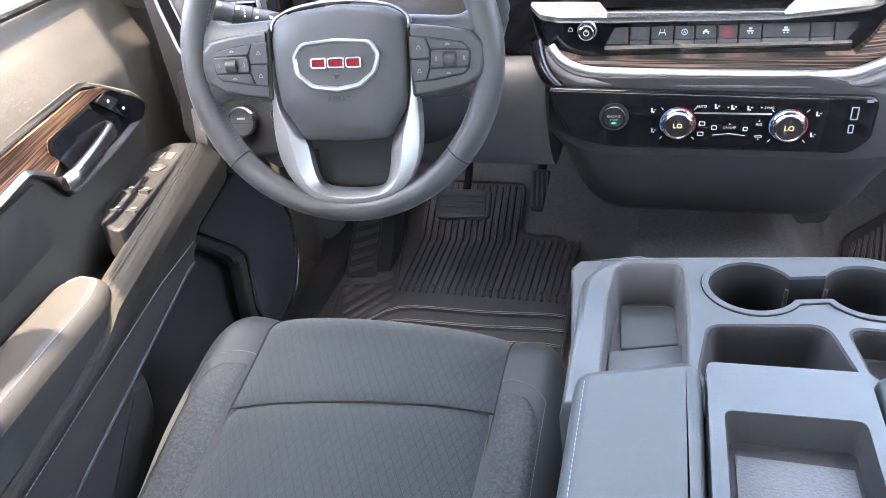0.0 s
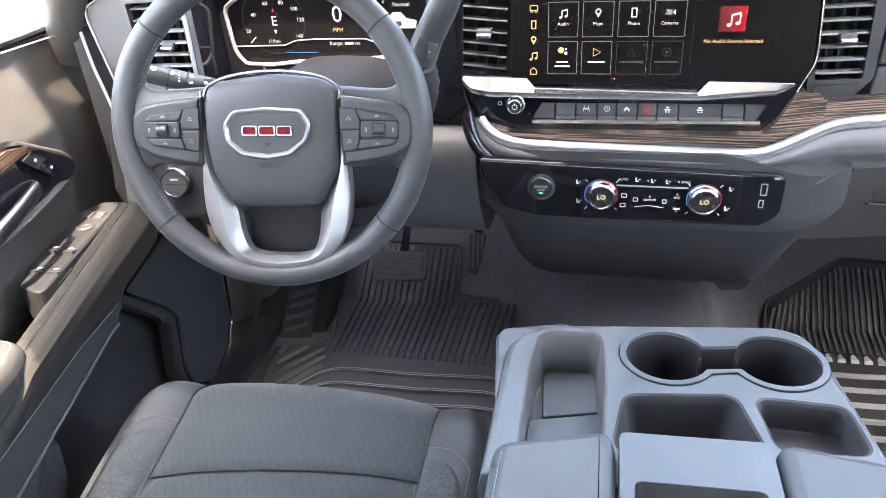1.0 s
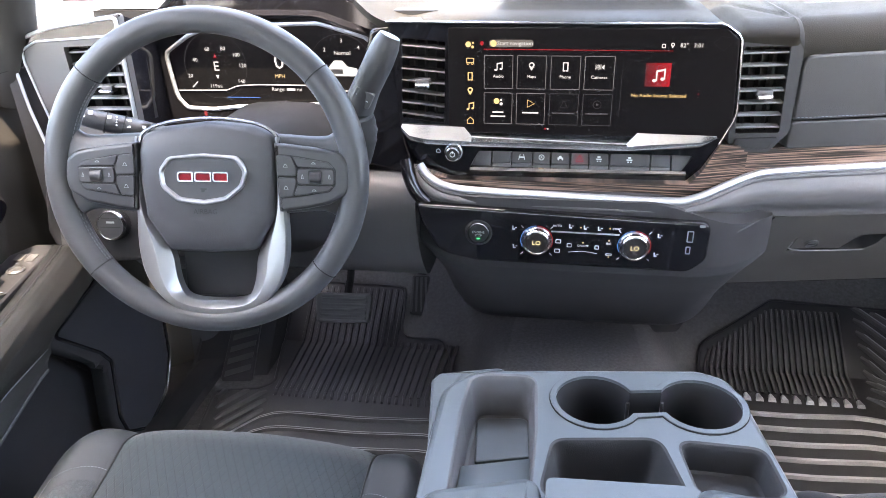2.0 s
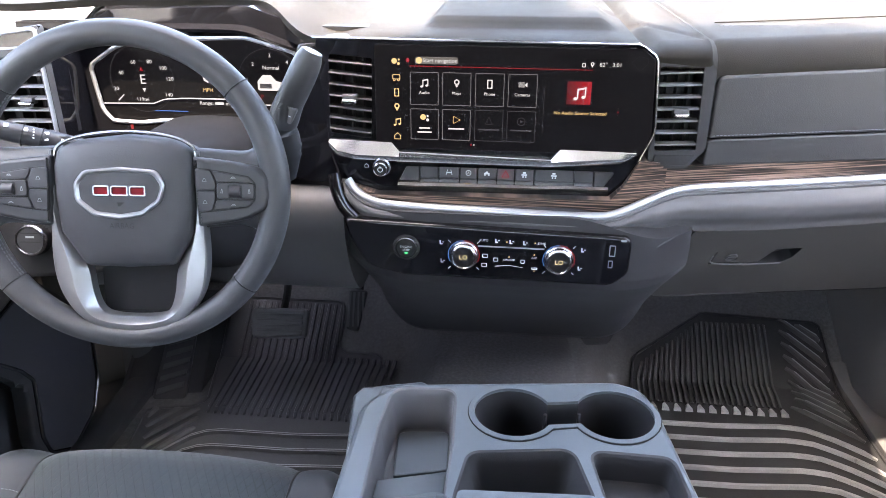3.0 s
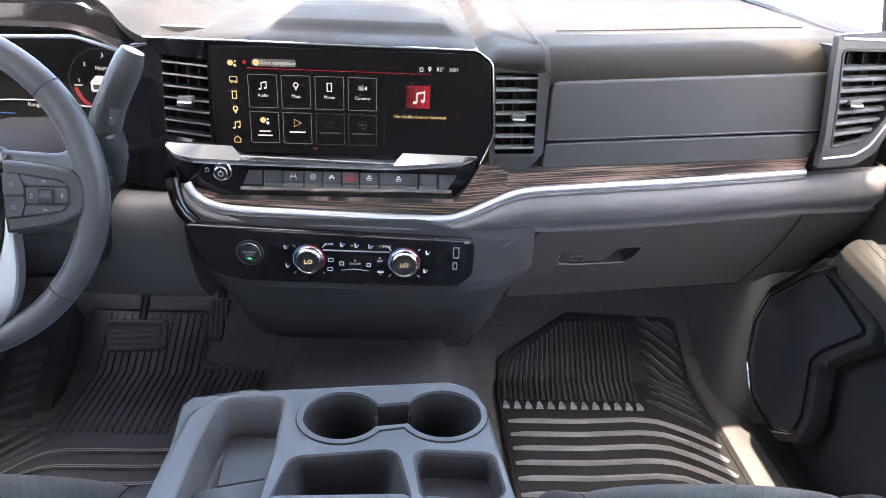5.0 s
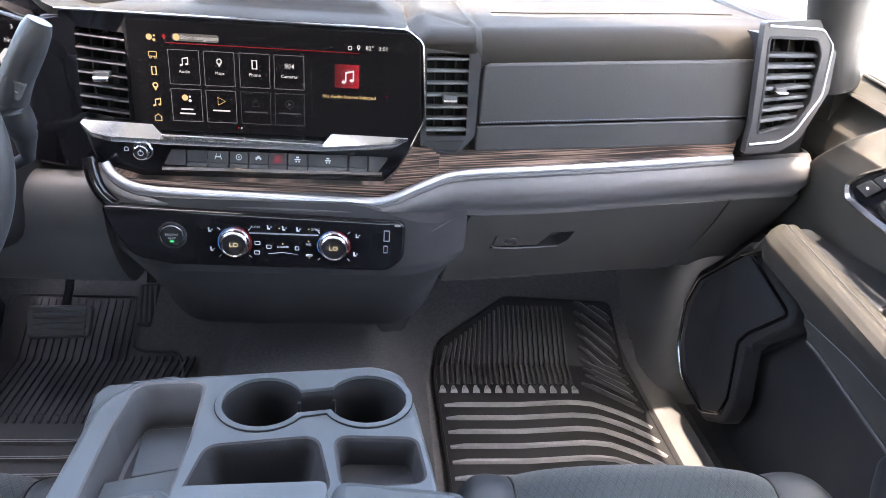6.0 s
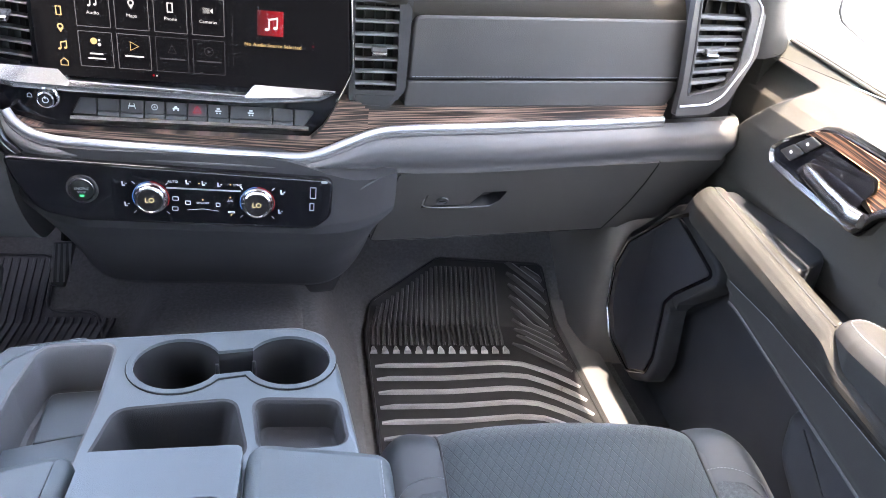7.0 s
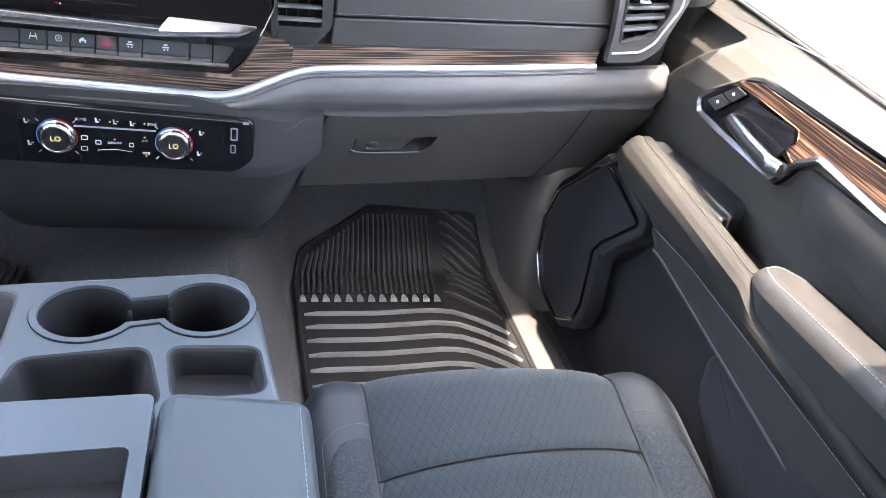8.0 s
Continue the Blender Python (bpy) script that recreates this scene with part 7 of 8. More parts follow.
for s in (-1, 1):
    po = fillet(pod_pts(s), [0.002, 0.02, 0.014, 0.014, 0.014, 0.012, 0.016, 0.02, 0.004], 5)
    # the leather arm that joins the hub to the rim, wider where it meets it
    sp = []
    for i in range(19):
        u = 0.060 + 0.122 * i / 18
        k = smooth(0.135, 0.184, u)
        top, low = 0.0500 - 0.003 * smooth(0.08, 0.14, u) + 0.030 * k ** 1.8, -0.047 + 0.004 * smooth(0.08, 0.14, u) - 0.026 * k ** 1.6
        mid, hh = (top + low) / 2, (top - low) / 2
        sp.append([WF(HU * (1 - u / 0.2) + s * u, mid + hh * math.copysign(abs(math.sin(t)) ** 0.7, math.sin(t)), -0.003 + 0.0125 * math.cos(t)) for t in np.linspace(0, 2 * math.pi, 24, endpoint=False)])
    part("spoke", loft(sp), LEATHER, wheel)
    pm = part("button_pod", prism(WF.put(po, 0.0), WF.w * 0.0185, 0.005, 4), POD, wheel, "dark switch pod on the spoke")
    field = fillet([Vector((HU + s * x, y)) for x, y in ((0.0850, 0.0275), (0.112, 0.0245), (0.1480, 0.0180), (0.1560, 0.0090), (0.1550, -0.0100), (0.1480, -0.0180), (0.115, -0.0235), (0.0870, -0.0265))], 0.005, 4)
    part("button_field", prism(WF.put(field, 0.0170), WF.w * 0.0020, 0.0006), BLACK, pm, "black gaps between the keys")
    sets = [fillet([Vector(p) for p in ((0.0862, 0.0015), (0.0860, 0.0262), (0.1035, 0.0245), (0.1090, 0.0105), (0.1090, 0.0015))], 0.002, 3),
            fillet([Vector(p) for p in ((0.0870, -0.0005), (0.0885, -0.0253), (0.1040, -0.0228), (0.1085, -0.0090), (0.1085, -0.0005))], 0.002, 3),
            fillet([Vector(p) for p in ((0.1050, 0.0242), (0.1105, 0.0120), (0.1545, 0.0105), (0.1470, 0.0172))], [0.002, 0.003, 0.002, 0.004], 3),
            fillet([Vector(p) for p in ((0.1055, -0.0226), (0.1100, -0.0105), (0.1540, -0.0100), (0.1470, -0.0170))], [0.002, 0.003, 0.002, 0.004], 3)]
    for q in sets:
        part("button", prism(WF.put([Vector((HU + s * p.x, p.y)) for p in q], 0.0185), WF.w * 0.0022, 0.0008), POD, pm)
    q = rect(0.1105, -0.0088, 0.1545, 0.0100, 0.004, 3)
    rk = part("rocker", prism(WF.put([Vector((HU + s * p.x, p.y)) for p in q], 0.0185), WF.w * 0.0034, 0.0012), POD, pm)
    gap = rect(0.1235, -0.0075, 0.1405, 0.0085, 0.002, 3)
    part("roller_gap", prism(WF.put([Vector((HU + s * p.x, p.y)) for p in gap], 0.0212), WF.w * 0.0010), BLACK, rk)
    rl = [[WF(HU + s * x, 0.0068 * math.cos(t), 0.0205 + 0.0062 * math.sin(t)) for t in np.linspace(0.0, math.pi, 9)] for x in (0.1255, 0.1265, 0.1375, 0.1385)]
    part("roller", loft(rl), KEYTOP, rk, "grey thumb roller")
    for u, v, wd, hg in ((0.0965, 0.0135, 0.0055, 0.0040), (0.0965, -0.0125, 0.0055, 0.0042), (0.1165, 0.0006, 0.0030, 0.0050), (0.1485, 0.0006, 0.0030, 0.0050), (0.130, 0.0165, 0.0060, 0.0020), (0.130, -0.0155, 0.0060, 0.0020)):
        c = Vector((HU + s * u, v))
        ar = [c + Vector((-wd / 2, -hg / 2)), c + Vector((wd / 2, -hg / 2)), c + Vector((wd / 6, hg / 2)), c + Vector((-wd / 6, hg / 2))]
        part("symbol", pierced(ar, [inset(ar, 0.0007)], lambda a, b, q=0.0: WF(a, b, 0.0222 + q), 0.0004), SOFTPRINT, pm)

# silver lower spokes: two broad arms with a sloped inner face, joined below the opening
half_out = [(0.0865, 0.046), (0.0890, 0.020), (0.0905, -0.035), (0.0935, -0.085), (0.0880, -0.122), (0.0720, -0.150), (0.0480, -0.1690), (0.0, -0.1775)]
half_in = [(0.0830, 0.046), (0.0850, 0.020), (0.0800, -0.050), (0.0535, -0.093), (0.0505, -0.128), (0.0430, -0.1500), (0.0280, -0.1560), (0.0, -0.1575)]
outer_line = [Vector((HU - x, y)) for x, y in half_out] + [Vector((HU + x, y)) for x, y in half_out[-2::-1]]
inner_line = [Vector((HU - x, y)) for x, y in half_in] + [Vector((HU + x, y)) for x, y in half_in[-2::-1]]
outer_line, inner_line = rounded(outer_line, 3), rounded(inner_line, 3)
loops = []
for o, i in zip(outer_line, inner_line):
    wide = (o - i).length
    k = smooth(0.006, 0.022, wide)
    loops.append([WF(o.x, o.y, -0.010), WF(o.x, o.y, 0.0085), WF(*o.lerp(i, 0.06), 0.0115), WF(*o.lerp(i, 0.30), 0.0140), WF(*o.lerp(i, 0.58), 0.0145), WF(*o.lerp(i, 0.64), 0.0135),
                  WF(*o.lerp(i, 0.92), 0.0135 - 0.0085 * k), WF(i.x, i.y, 0.0120 - 0.0100 * k), WF(i.x, i.y, -0.014)])
part("silver_spokes", loft(loops), WHEELSILVER, wheel, "satin silver lower spoke frame", 0.45)
edge = [WF(HU - 0.085, 0.030, 0.009), WF(HU - 0.081, 0.050, 0.008), WF(HU - 0.056, 0.062, 0.007), WF(HU, 0.069, 0.006), WF(HU + 0.056, 0.064, 0.007), WF(HU + 0.083, 0.052, 0.008), WF(HU + 0.088, 0.030, 0.009)]
part("silver_edge", tube(resample(rounded(edge), 60, False), 0.0021, 8), DARKCHROME, wheel)
# a black plate stands in for the shade behind the spokes' opening
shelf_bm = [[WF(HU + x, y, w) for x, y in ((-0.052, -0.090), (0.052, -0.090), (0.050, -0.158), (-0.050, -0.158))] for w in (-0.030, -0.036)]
part("opening_shade_plate", loft(shelf_bm), BLACK, wheel, "black plate added for the shade behind the opening")
for ang in (41, 139, 220, 321):
    a = radians(ang)
    c = Vector((RIM * math.cos(a), RIM * math.sin(a)))
    ring = [WF(*(c * (1 + 0.0170 / RIM * math.cos(t))), 0.0178 * math.sin(t)) for t in np.linspace(0, 2 * math.pi, 20, endpoint=False)]
    part("rim_seam", tube(ring, 0.0008, 6, True, up=WF.u), BLACK, wheel)
for a0, a1 in ((139, 220), (-39, 41)):
    for rr, ww in ((RIM - 0.0158, 0.006), (RIM - 0.0166, 0.0015)):
        line = [WF(rr * math.cos(radians(a)), rr * math.sin(radians(a)), ww) for a in np.linspace(a0, a1, 60)]
        stitches("stitching", line, wheel, DARKTHREAD, 0.005, 0.0010)

# column and stalks
col = thing("steering_column", (-0.47, 0.95, 0.55), "dark plastic steering column shroud", "steering column")
loops = []
for y, c, rx, rz in ((0.84, 0.590, 0.055, 0.060), (0.88, 0.565, 0.078, 0.085), (0.95, 0.545, 0.095, 0.105), (1.06, 0.53, 0.11, 0.115)):
    loops.append([Vector((-0.462 + rx * math.copysign(abs(math.cos(t)) ** 0.6, math.cos(t)), y, c + rz * math.copysign(abs(math.sin(t)) ** 0.6, math.sin(t)))) for t in np.linspace(0, 2 * math.pi, 28, endpoint=False)])
part("shroud", loft(loops), SHROUD, col)

sh = thing("gear_selector", (-0.30, 0.93, 0.55), "dark grey column gear lever with plus and minus keys", "gear lever")
lev = [Vector((-0.370, 0.955, 0.580)), Vector((-0.330, 0.935, 0.585)), Vector((-0.303, 0.918, 0.602)), Vector((-0.297, 0.905, 0.640)), Vector((-0.305, 0.898, 0.672)), Vector((-0.292, 0.895, 0.702)), Vector((-0.272, 0.895, 0.738)), Vector((-0.256, 0.897, 0.770))]
part("lever", tube(resample(lev, 24, False), [0.008] * 8 + [0.010, 0.012, 0.015, 0.018, 0.0195, 0.0200, 0.0200, 0.0195, 0.0190, 0.0185, 0.0185, 0.0185, 0.0185, 0.0180, 0.0170, 0.0135], 16), POD, sh, "dark grey moulded lever")
LF = Frame((-0.290, 0.880, 0.697), (0.88, 0.0, -0.47), (-0.05, -0.97, -0.10))
part("shift_keys", prism(LF.put(rect(-0.0135, -0.012, 0.0115, 0.010, 0.003, 3), -0.006), LF.w * 0.008, 0.001), LOWER, sh)
words("symbol", "+", 0.012, LF, -0.007, 0.0, 0.0022, PRINT, sh)
words("symbol", "-", 0.012, LF, 0.006, -0.001, 0.0022, PRINT, sh)
ts = thing("turn_signal_stalk", (-0.60, 0.90, 0.62), "dark grey wiper and indicator stalk with white symbols", "stalk")
st_path = [Vector((-0.53, 0.935, 0.606)), Vector((-0.58, 0.912, 0.628)), Vector((-0.63, 0.890, 0.650)), Vector((-0.678, 0.870, 0.668))]
part("lever", tube(resample(st_path, 16, False), [0.009, 0.010, 0.012, 0.0135, 0.0145, 0.0150, 0.0155, 0.0155, 0.0155, 0.0150, 0.0147, 0.0145, 0.0145, 0.0142, 0.0140, 0.013], 24, flat=0.9), POD, ts, "dark grey moulded stalk")
away = Vector((0.30, -0.72, 0.62)).normalized()
for t, r in ((0.52, 0.0158), (0.72, 0.0150)):
    c, n = st_path[1].lerp(st_path[3], t), (st_path[3] - st_path[1]).normalized()
    side_way = n.orthogonal().normalized()
    part("collar_gap", tube([c + (side_way * math.cos(a) + n.cross(side_way) * math.sin(a)) * r * 0.98 for a in np.linspace(0, 2 * math.pi, 30, endpoint=False)], 0.0008, 6, True, up=n), BLACK, ts)
for k, (t, v, wd, hg) in enumerate(((0.28, 0.0, 0.020, 0.011), (0.44, 0.005, 0.006, 0.004), (0.44, -0.004, 0.005, 0.003), (0.575, 0.006, 0.0022, 0.002), (0.575, 0.002, 0.0022, 0.002), (0.575, -0.002, 0.0022, 0.002), (0.575, -0.006, 0.0022, 0.002), (0.66, 0.003, 0.006, 0.005), (0.86, 0.003, 0.006, 0.005), (0.93, -0.004, 0.003, 0.003))):
    p = st_path[1].lerp(st_path[3], t)
    QF = Frame(p + away * (0.0136 if k else 0.0138), (0.9, 0.30, -0.05), away)
    pts = rect(-wd / 2, v - hg / 2, wd / 2, v + hg / 2, 0.0008, 2)
    part("symbol" if k else "stalk_key", flat(QF, pts, 0.0002, 0.0016), PRINT if k else BLACK, ts)
    if k == 0:
        part("symbol", flat(QF, oval(0, 0, 0.0040, 0.0022, 10), 0.0016, 0.0006), PRINT, ts)

# ---- light switch panel at the dash end ----
ls = thing("light_switch_panel", (-0.75, 0.96, 0.44), "dark dash end panel with silver light switch knob", "switch panel")
NF = Frame((-0.715, 0.955, 0.48), (1, 0.08, 0), (0.08, -0.97, 0.2))
no = fillet([Vector((-0.115, 0.075)), Vector((0.155, 0.062)), Vector((0.155, -0.055)), Vector((-0.095, -0.075)), Vector((-0.12, -0.02))], 0.015, 4)
part("panel", prism(NF.put(no, -0.05), NF.w * 0.050, 0.008, 3), BLACK, ls)
KO = NF(-0.006, -0.006, 0.0)
kb = part("light_knob", knurled([(0.0250, 0), (0.0250, 0.012), (0.0232, 0.0165), (0.0210, 0.0180), (0.0200, 0.0165), (0.0005, 0.0165)], KO, NF.w, 64, (1, 2)), DARKCHROME, ls, "round silver-rimmed light knob")
part("knob_face", turned([(0.0200, 0), (0.0195, 0.001), (0.0005, 0.001)], NF(-0.006, -0.006, 0.0165), NF.w, 32), POD, kb)
part("knob_ring", tube([NF(-0.006 + 0.0215 * math.cos(a), -0.006 + 0.0215 * math.sin(a), 0.0180) for a in np.linspace(0, 2 * math.pi, 48, endpoint=False)], 0.0012, 6, True, up=NF.w), DARKCHROME, kb)
part("caption_bar", prism(NF.put(rect(-0.012, -0.002, 0.001, 0.001), 0.0172), NF.w * 0.0006), SOFTPRINT, kb)
part("knob_groove", prism(NF.put(rect(-0.022, -0.0085, 0.010, -0.0073), 0.0172), NF.w * 0.0006), BLACK, kb)
part("knob_groove", prism(NF.put(rect(-0.019, 0.0050, 0.007, 0.0060), 0.0172), NF.w * 0.0006), BLACK, kb)
sk = part("small_knob", turned([(0.0165, 0), (0.0165, 0.008), (0.0155, 0.014), (0.0140, 0.0145), (0.0135, 0.013), (0.0005, 0.013)], NF(0.058, 0.004, 0.0), NF.w, 32), POD, ls, "small silver-rimmed dimmer knob")
part("knob_face", turned([(0.0136, 0), (0.0132, 0.001), (0.0005, 0.001)], NF(0.058, 0.004, 0.0128), NF.w, 28), BLACK, sk)
part("hood_release", prism(NF.put(rect(-0.098, -0.045, -0.078, 0.015, 0.004, 3), -0.004), NF.w * 0.006, 0.002), LOWER, ls)

# ---- instrument cluster ----
cl = thing("instrument_cluster", (-0.49, 1.1, 0.60), "dark digital instrument cluster in a silver-edged surround", "instrument cluster")
GK = Frame((0.0, 1.10, 0.0), (1, 0, 0), (0, -1, 0))
ko = fillet([Vector((-0.663, 0.712)), Vector((-0.622, 0.738)), Vector((-0.585, 0.7515)), Vector((-0.41, 0.757)), Vector((-0.335, 0.736)), Vector((-0.306, 0.690)), Vector((-0.312, 0.655)), Vector((-0.335, 0.638)), Vector((-0.40, 0.634)), Vector((-0.5555, 0.627)), Vector((-0.595, 0.6225)), Vector((-0.642, 0.624)), Vector((-0.656, 0.643)), Vector((-0.6615, 0.690))],
            [0.012, 0.02, 0.02, 0.02, 0.02, 0.02, 0.02, 0.02, 0.03, 0.02, 0.02, 0.010, 0.012, 0.02], 5)
disp = part("display", prism(GK.put(ko, -0.01), GK.w * 0.010), SCREEN, cl, "lit black driver display")
part("surround", tube(GK.put(resample(ko, 90), 0.010), 0.0036, 8, True, up=(0, 1, 0)), SATIN, cl, "satin silver edge")
hood_out = fillet([Vector((-0.70, 0.570)), Vector((-0.715, 0.66)), Vector((-0.705, 0.735)), Vector((-0.63, 0.795)), Vector((-0.40, 0.802)), Vector((-0.325, 0.775)), Vector((-0.285, 0.75)), Vector((-0.272, 0.66)), Vector((-0.272, 0.50)), Vector((-0.38, 0.50))], 0.012, 4)
part("bezel", pierced(hood_out, [[Vector(p) for p in scaled(ko, 1.02)]], lambda u, v, w=0.0: GK(u, v, 0.012 + w), 0.03), GLOSS, cl, "gloss black surround")
KW = 0.0004
TH = [(-0.6305, 0.6560, "0"), (-0.6330, 0.6735, "20"), (-0.6210, 0.6985, "40"), (-0.5985, 0.7155, "60"), (-0.5720, 0.7165, "80"), (-0.5515, 0.7070, "100"), (-0.5430, 0.6905, "120"), (-0.5480, 0.6655, "140")]
for x, z, t in TH[1:]:
    words("figure", t, 0.0085, GK, x, z, KW, WHITE_UI, disp)
words("figure", "E", 0.021, GK, -0.587, 0.6885, KW, WHITE_UI, disp)
words("figure", "119mi", 0.0085, GK, -0.592, 0.6575, KW, WHITE_UI, disp)
words("figure", "0", 0.036, GK, -0.482, 0.697, KW, WHITE_UI, disp)
words("figure", "MPH", 0.0085, GK, -0.483, 0.6745, KW, AMBER_UI, disp)
words("figure", "Normal", 0.0085, GK, -0.379, 0.711, KW, WHITE_UI, disp)
words("figure", "Range:", 0.0085, GK, -0.488, 0.6540, KW, WHITE_UI, disp)
part("figure_bar", flat(GK, rect(-0.474, 0.6520, -0.460, 0.6560), KW), WHITE_UI, disp)
words("figure", "mi", 0.0085, GK, -0.4530, 0.6540, KW, WHITE_UI, disp)
for x, z, t in ((-0.4180, 0.692, "1"), (-0.4070, 0.716, "2"), (-0.3795, 0.7295, "3"), (-0.3530, 0.7195, "4")):
    words("figure", t, 0.0085, GK, x, z, KW, WHITE_UI, disp)
ring_icon(GK, -0.382, 0.690, 0.050, 0.0008, KW, DIM_UI, disp, 40, "gauge_ring")
ring_icon(GK, -0.588, 0.690, 0.052, 0.0006, KW, DIM_UI, disp, 40, "gauge_ring")
part("red_arrow", flat(GK, [Vector((-0.590, 0.7020)), Vector((-0.584, 0.7020)), Vector((-0.587, 0.7090))], KW), RED_UI, disp)
part("pointer", flat(GK, [Vector((-0.590, 0.6755)), Vector((-0.584, 0.6755)), Vector((-0.587, 0.6690))], KW), WHITE_UI, disp)
part("needle", flat(GK, [Vector((-0.633, 0.6560)), Vector((-0.622, 0.6655)), Vector((-0.6212, 0.6640)), Vector((-0.6315, 0.6545))], KW), WHITE_UI, disp)
part("needle", flat(GK, [Vector((-0.426, 0.6845)), Vector((-0.414, 0.6845)), Vector((-0.414, 0.6860)), Vector((-0.426, 0.6860))], KW), WHITE_UI, disp)
arc = [Vector((-0.382 + r * math.cos(a), 0.690 + r * math.sin(a))) for r, rng in ((0.046, np.linspace(math.pi * 1.06, math.pi * 1.32, 10)), (0.040, np.linspace(math.pi * 1.32, math.pi * 1.06, 10))) for a in rng]
part("red_zone", flat(GK, arc, KW), RED_UI, disp)
car = part("vehicle_icon", flat(GK, fillet([Vector((-0.402, 0.6760)), Vector((-0.358, 0.6760)), Vector((-0.356, 0.688)), Vector((-0.372, 0.691)), Vector((-0.380, 0.700)), Vector((-0.393, 0.700)), Vector((-0.402, 0.690))], 0.003, 3), KW), WHITE_UI, disp)
part("icon_grille", flat(GK, rect(-0.3985, 0.6795, -0.380, 0.6865, 0.001, 2), KW + 0.0003), DIM_UI, car)
words("figure", "P", 0.0105, GK, -0.3965, 0.6655, KW, RED_UI, disp)
line = [Vector((-0.66, 0.6500)), Vector((-0.575, 0.6515)), Vector((-0.555, 0.6590)), Vector((-0.520, 0.6610)), Vector((-0.44, 0.6610)), Vector((-0.42, 0.6540)), Vector((-0.33, 0.6520))]
part("light_line", tube([GK(p.x, p.y, 0.0006) for p in resample(line, 40, False)], 0.0010, 6), WHITE_UI, disp)
part("temp_bar", flat(GK, rect(-0.575, 0.6395, -0.520, 0.6407), KW), BLUE_UI, disp)
part("warning_lamp", flat(GK, rect(-0.6135, 0.6120, -0.6085, 0.6195, 0.001, 2), 0.0124), RED_UI, disp)


def visor(u, v):
    """The glossy brow that reaches over the display."""
    x = -0.722 + 0.450 * u
    z = 0.806 - 0.060 * smooth(0.62, 1.0, u) ** 1.5 - 0.055 * smooth(0.20, 0.0, u)
    return Vector((x, 1.135 - 0.060 * v + 0.02 * (1 - v), z + 0.004 - 0.040 * v * (1 - 0.6 * smooth(0.75, 1, u))))


part("brow", thick(sheet(visor, 40, 8), (0, 0.004, -0.005)), GLOSS, cl, "gloss black brow over the display")
part("brow_edge", tube([visor(u, 0.0) + Vector((0, -0.004, 0.001)) for u in np.linspace(0, 1, 40)], 0.004, 8), DASH, cl)
outline_box("mark", Frame(visor(0.485, 0.55) + Vector((0, -0.004, -0.004)), (1, 0, 0), (0, -0.75, 0.66)), -0.008, -0.005, 0.008, 0.005, 0.004, 0.001, DIM_UI, cl, 0.002)

# lower shroud under the display
def shelf(u, v):
    x = -0.70 + 0.43 * u
    return Vector((x, 1.09 - 0.055 * v, 0.598 - 0.070 * v))


part("lower_shelf", thick(sheet(shelf, 20, 8), (0, 0, -0.01)), SHROUD, cl, "dark ledge below the display")

# ---- console details ----
ring_o, ring_i = cup_outline(0.0505, 0.0265), cup_outline(0.0440, 0.0205)
part("cup_rim", pierced(ring_o, [ring_i], lambda u, v, w=0.0: deck(u, v, 0.0022 + w), 0.004), CONSOLE, con, "raised smooth rim round the cup wells")
part("rim_groove", tube([deck(p.x, p.y, 0.0006) for p in resample(ring_o, 120)], 0.0012, 6, True), BLACK, con)
for (cx, cy), s in zip(CUPS, (1, -1)):
    for a in ((0.42,) if s > 0 else (2.75,)):
        p = Vector((cx + 0.0405 * math.cos(a) * (1 if s > 0 else 1), cy + 0.0405 * math.sin(a)))
        part("cup_finger", tube([deck(p.x, p.y, -0.012), deck(p.x, p.y, -0.036)], 0.0022, 8), BLACK, con)
insert = fillet([Vector((-0.1215, 0.620)), Vector((-0.1275, 0.698)), Vector((-0.066, 0.704)), Vector((-0.062, 0.636))], [0.003, 0.012, 0.012, 0.003], 5)
part("tray_pad", prism([deck(p.x, p.y, -0.056) for p in insert], (0, 0, 0.005), 0.002), CONSOLE, con)
part("tray_step", prism([deck(p.x, p.y, -0.056) for p in [Vector((-0.1330, 0.490)), Vector((-0.0605, 0.490)), Vector((-0.0590, 0.606)), Vector((-0.1315, 0.585))]], (0, 0, 0.030), 0.002), CONSOLE, con)
block = fillet([Vector((-0.170, 0.60)), Vector((-0.1865, 0.726)), Vector((-0.178, 0.744)), Vector((-0.150, 0.745)), Vector((-0.156, 0.712)), Vector((-0.164, 0.68)), Vector((-0.164, 0.60))], [0, 0.010, 0.008, 0, 0, 0, 0], 4)
nose = prism([Vector((p.x, p.y, 0.20)) for p in block], (0, 0, 0.188), 0.004, 3)
block = fillet([Vector((-0.174, 0.7455)), Vector((-0.106, 0.764)), Vector((-0.092, 0.754)), Vector((-0.092, 0.738)), Vector((-0.160, 0.712))], [0.002, 0.010, 0.004, 0, 0], 4)
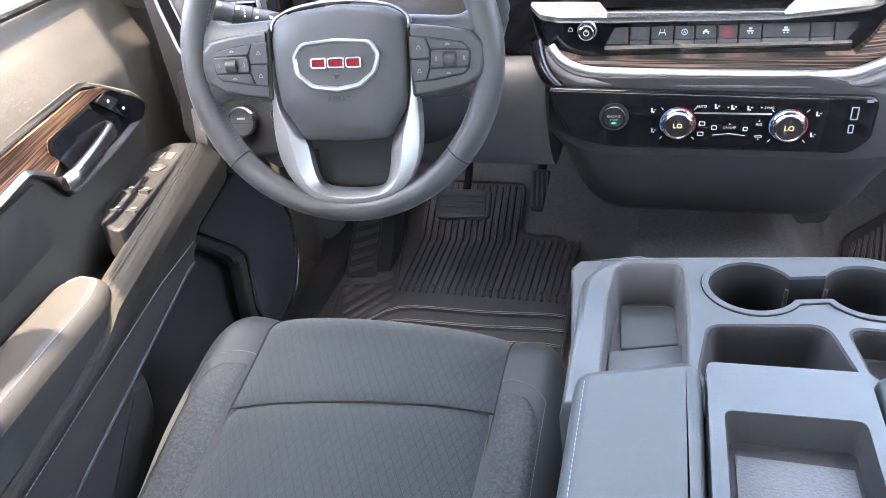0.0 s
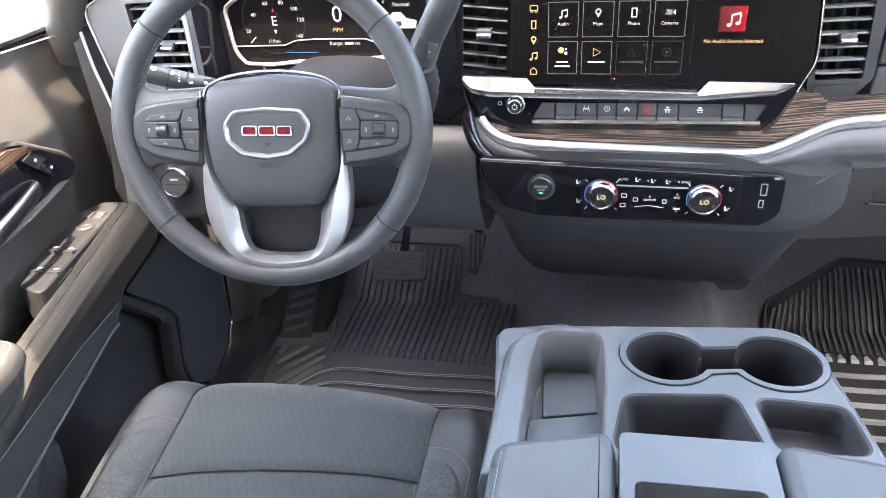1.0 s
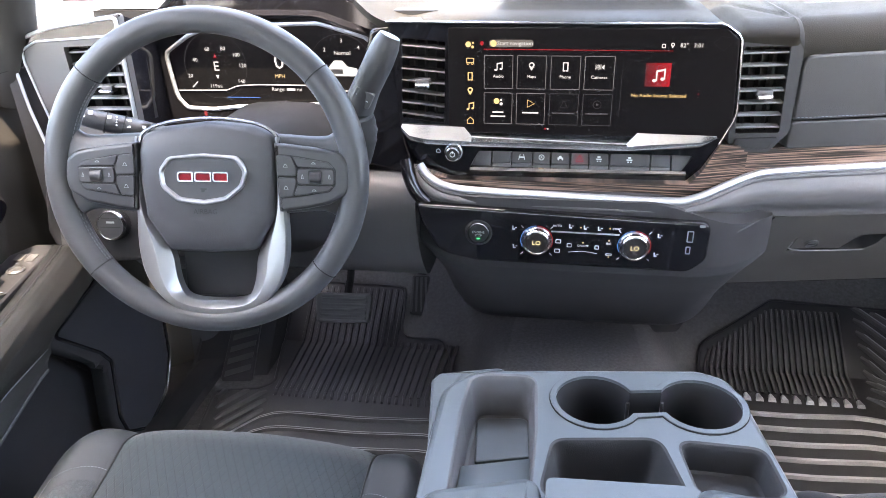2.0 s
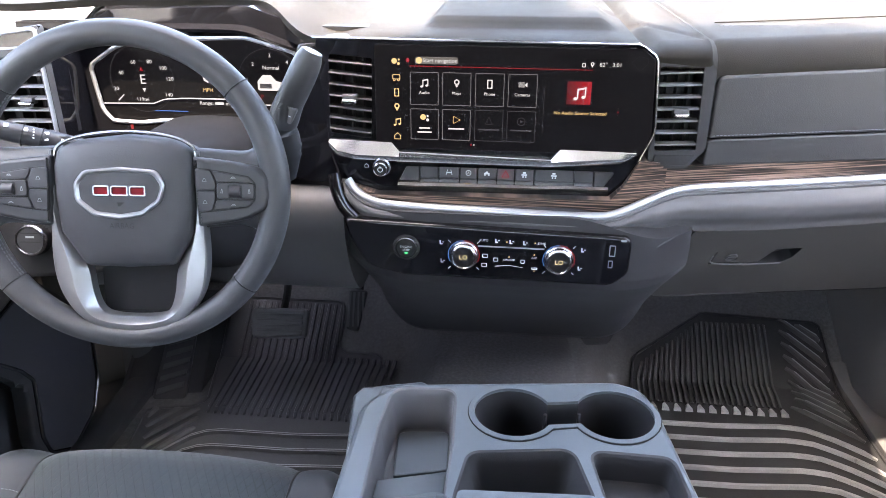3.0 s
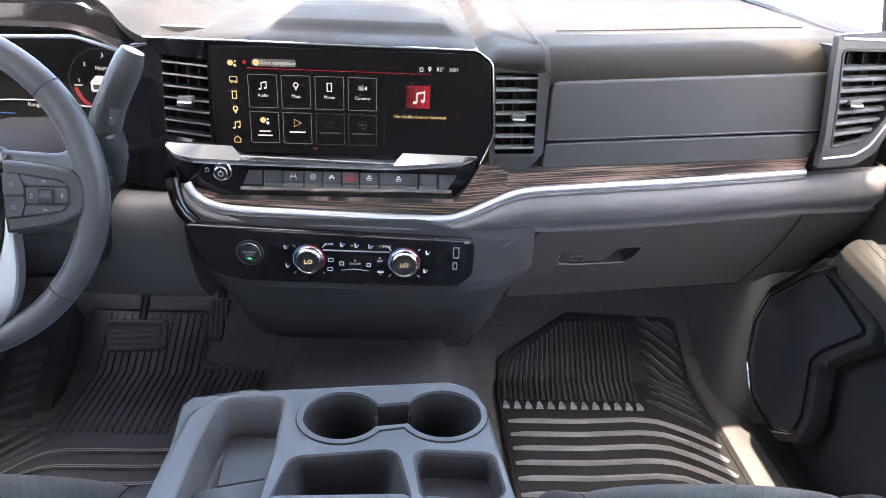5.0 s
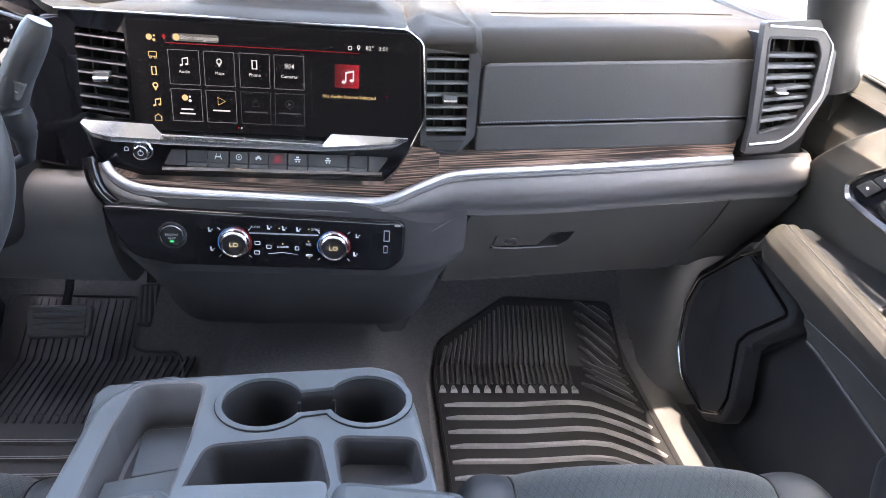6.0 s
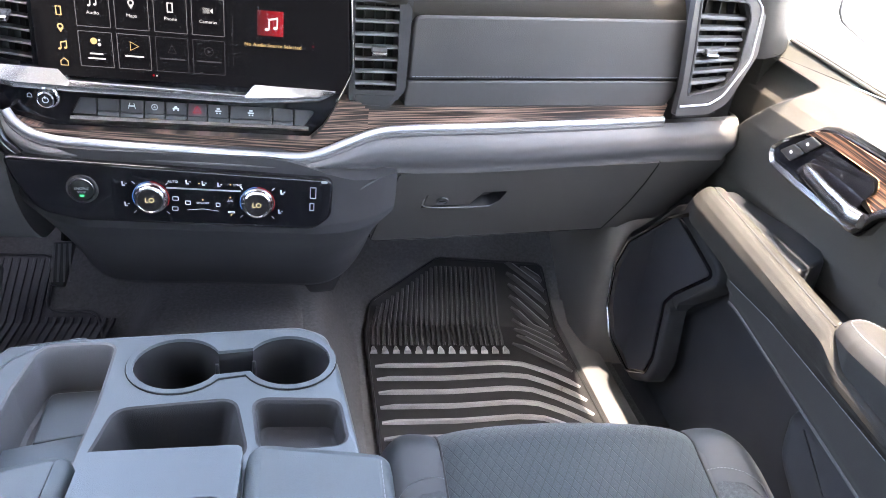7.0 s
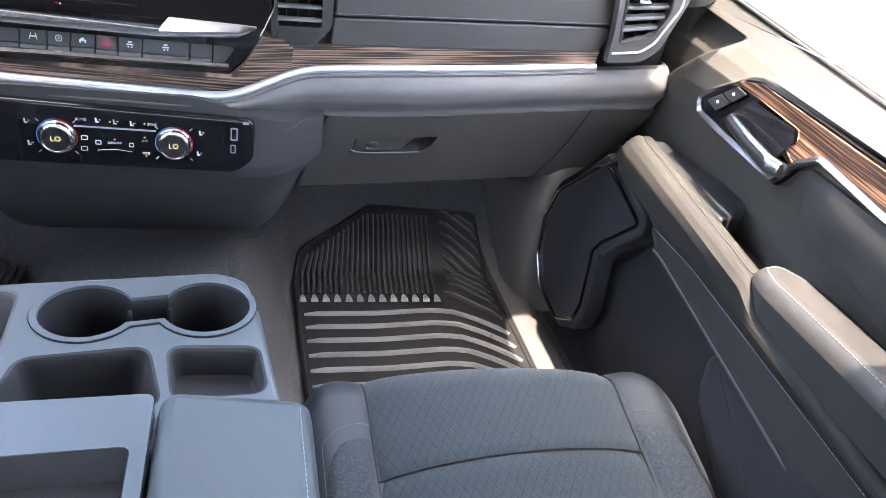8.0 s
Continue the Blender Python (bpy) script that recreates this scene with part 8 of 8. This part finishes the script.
part("front_block", prism([Vector((p.x, p.y, 0.20)) for p in block], (0, 0, 0.1874), 0.004, 3, nose), CONSOLE, con)
sl = [Vector((-0.1465, y, 0.4335)) for y in np.linspace(0.484, 0.14, 50)]
stitches("stitching", sl, arm, THREAD, 0.0055)
sl = [Vector((0.2050, y, 0.4335)) for y in np.linspace(0.506, 0.14, 50)]
stitches("stitching", sl, arm, THREAD, 0.0055)
bm = sheet(lambda u, v: Vector((-0.0225 + 0.087 * u, 0.24 + 0.205 * v, 0.4062)), 2, 2)
part("tray_liner", thick(bm, (0, 0, -0.001)), material("ribbed_liner", (0.06, 0.063, 0.068), 0.45, 0, 1.0, 420, 0.10), lid, "finely ribbed rubber liner")

# ---- outside: door mirrors seen through the side glass ----
for side, y in ((-1, 1.18), (1, 1.20)):
    mir = thing("door_mirror", (side * 1.02, y, 0.72), "white door mirror housing outside the window", "mirror", "door mirrors")
    mx, mz = (1.06, 0.80) if side < 0 else (1.15, 0.84)
    lp = [Vector((-0.10, -0.07)), Vector((0.13, -0.09)), Vector((0.15, 0.14)), Vector((-0.08, 0.13))]
    if side > 0:
        lp = [Vector((-0.152, -0.085)), Vector((-0.07, -0.128)), Vector((0.15, -0.142)), Vector((0.17, 0.14)), Vector((-0.14, 0.13))]
    lp = fillet(lp, 0.04, 5)
    loops = []
    for k, d in ((0.97, -0.02), (1.0, 0.0), (0.98, 0.05), (0.82, 0.10), (0.5, 0.125)):
        loops.append([Vector((side * (mx + q.x), y + d, mz + q.y)) for q in scaled(lp, k)])
    part("housing", loft(loops), PAINT, mir)
    part("mirror_glass", prism([Vector((side * (mx + q.x), y - 0.018, mz + q.y)) for q in scaled(lp, 0.92)], (0, -0.004, 0)), CHROME, mir)
    part("gasket", tube([Vector((side * (mx + q.x), y - 0.021, mz + q.y)) for q in resample(scaled(lp, 0.93), 60)], 0.0035, 6, True, up=(0, 1, 0)), DASH, mir)
    part("arm", tube([Vector((side * 0.90, y + 0.06, 0.72)), Vector((side * 1.02, y + 0.05, 0.74))], 0.022, 10), PAINT, mir)
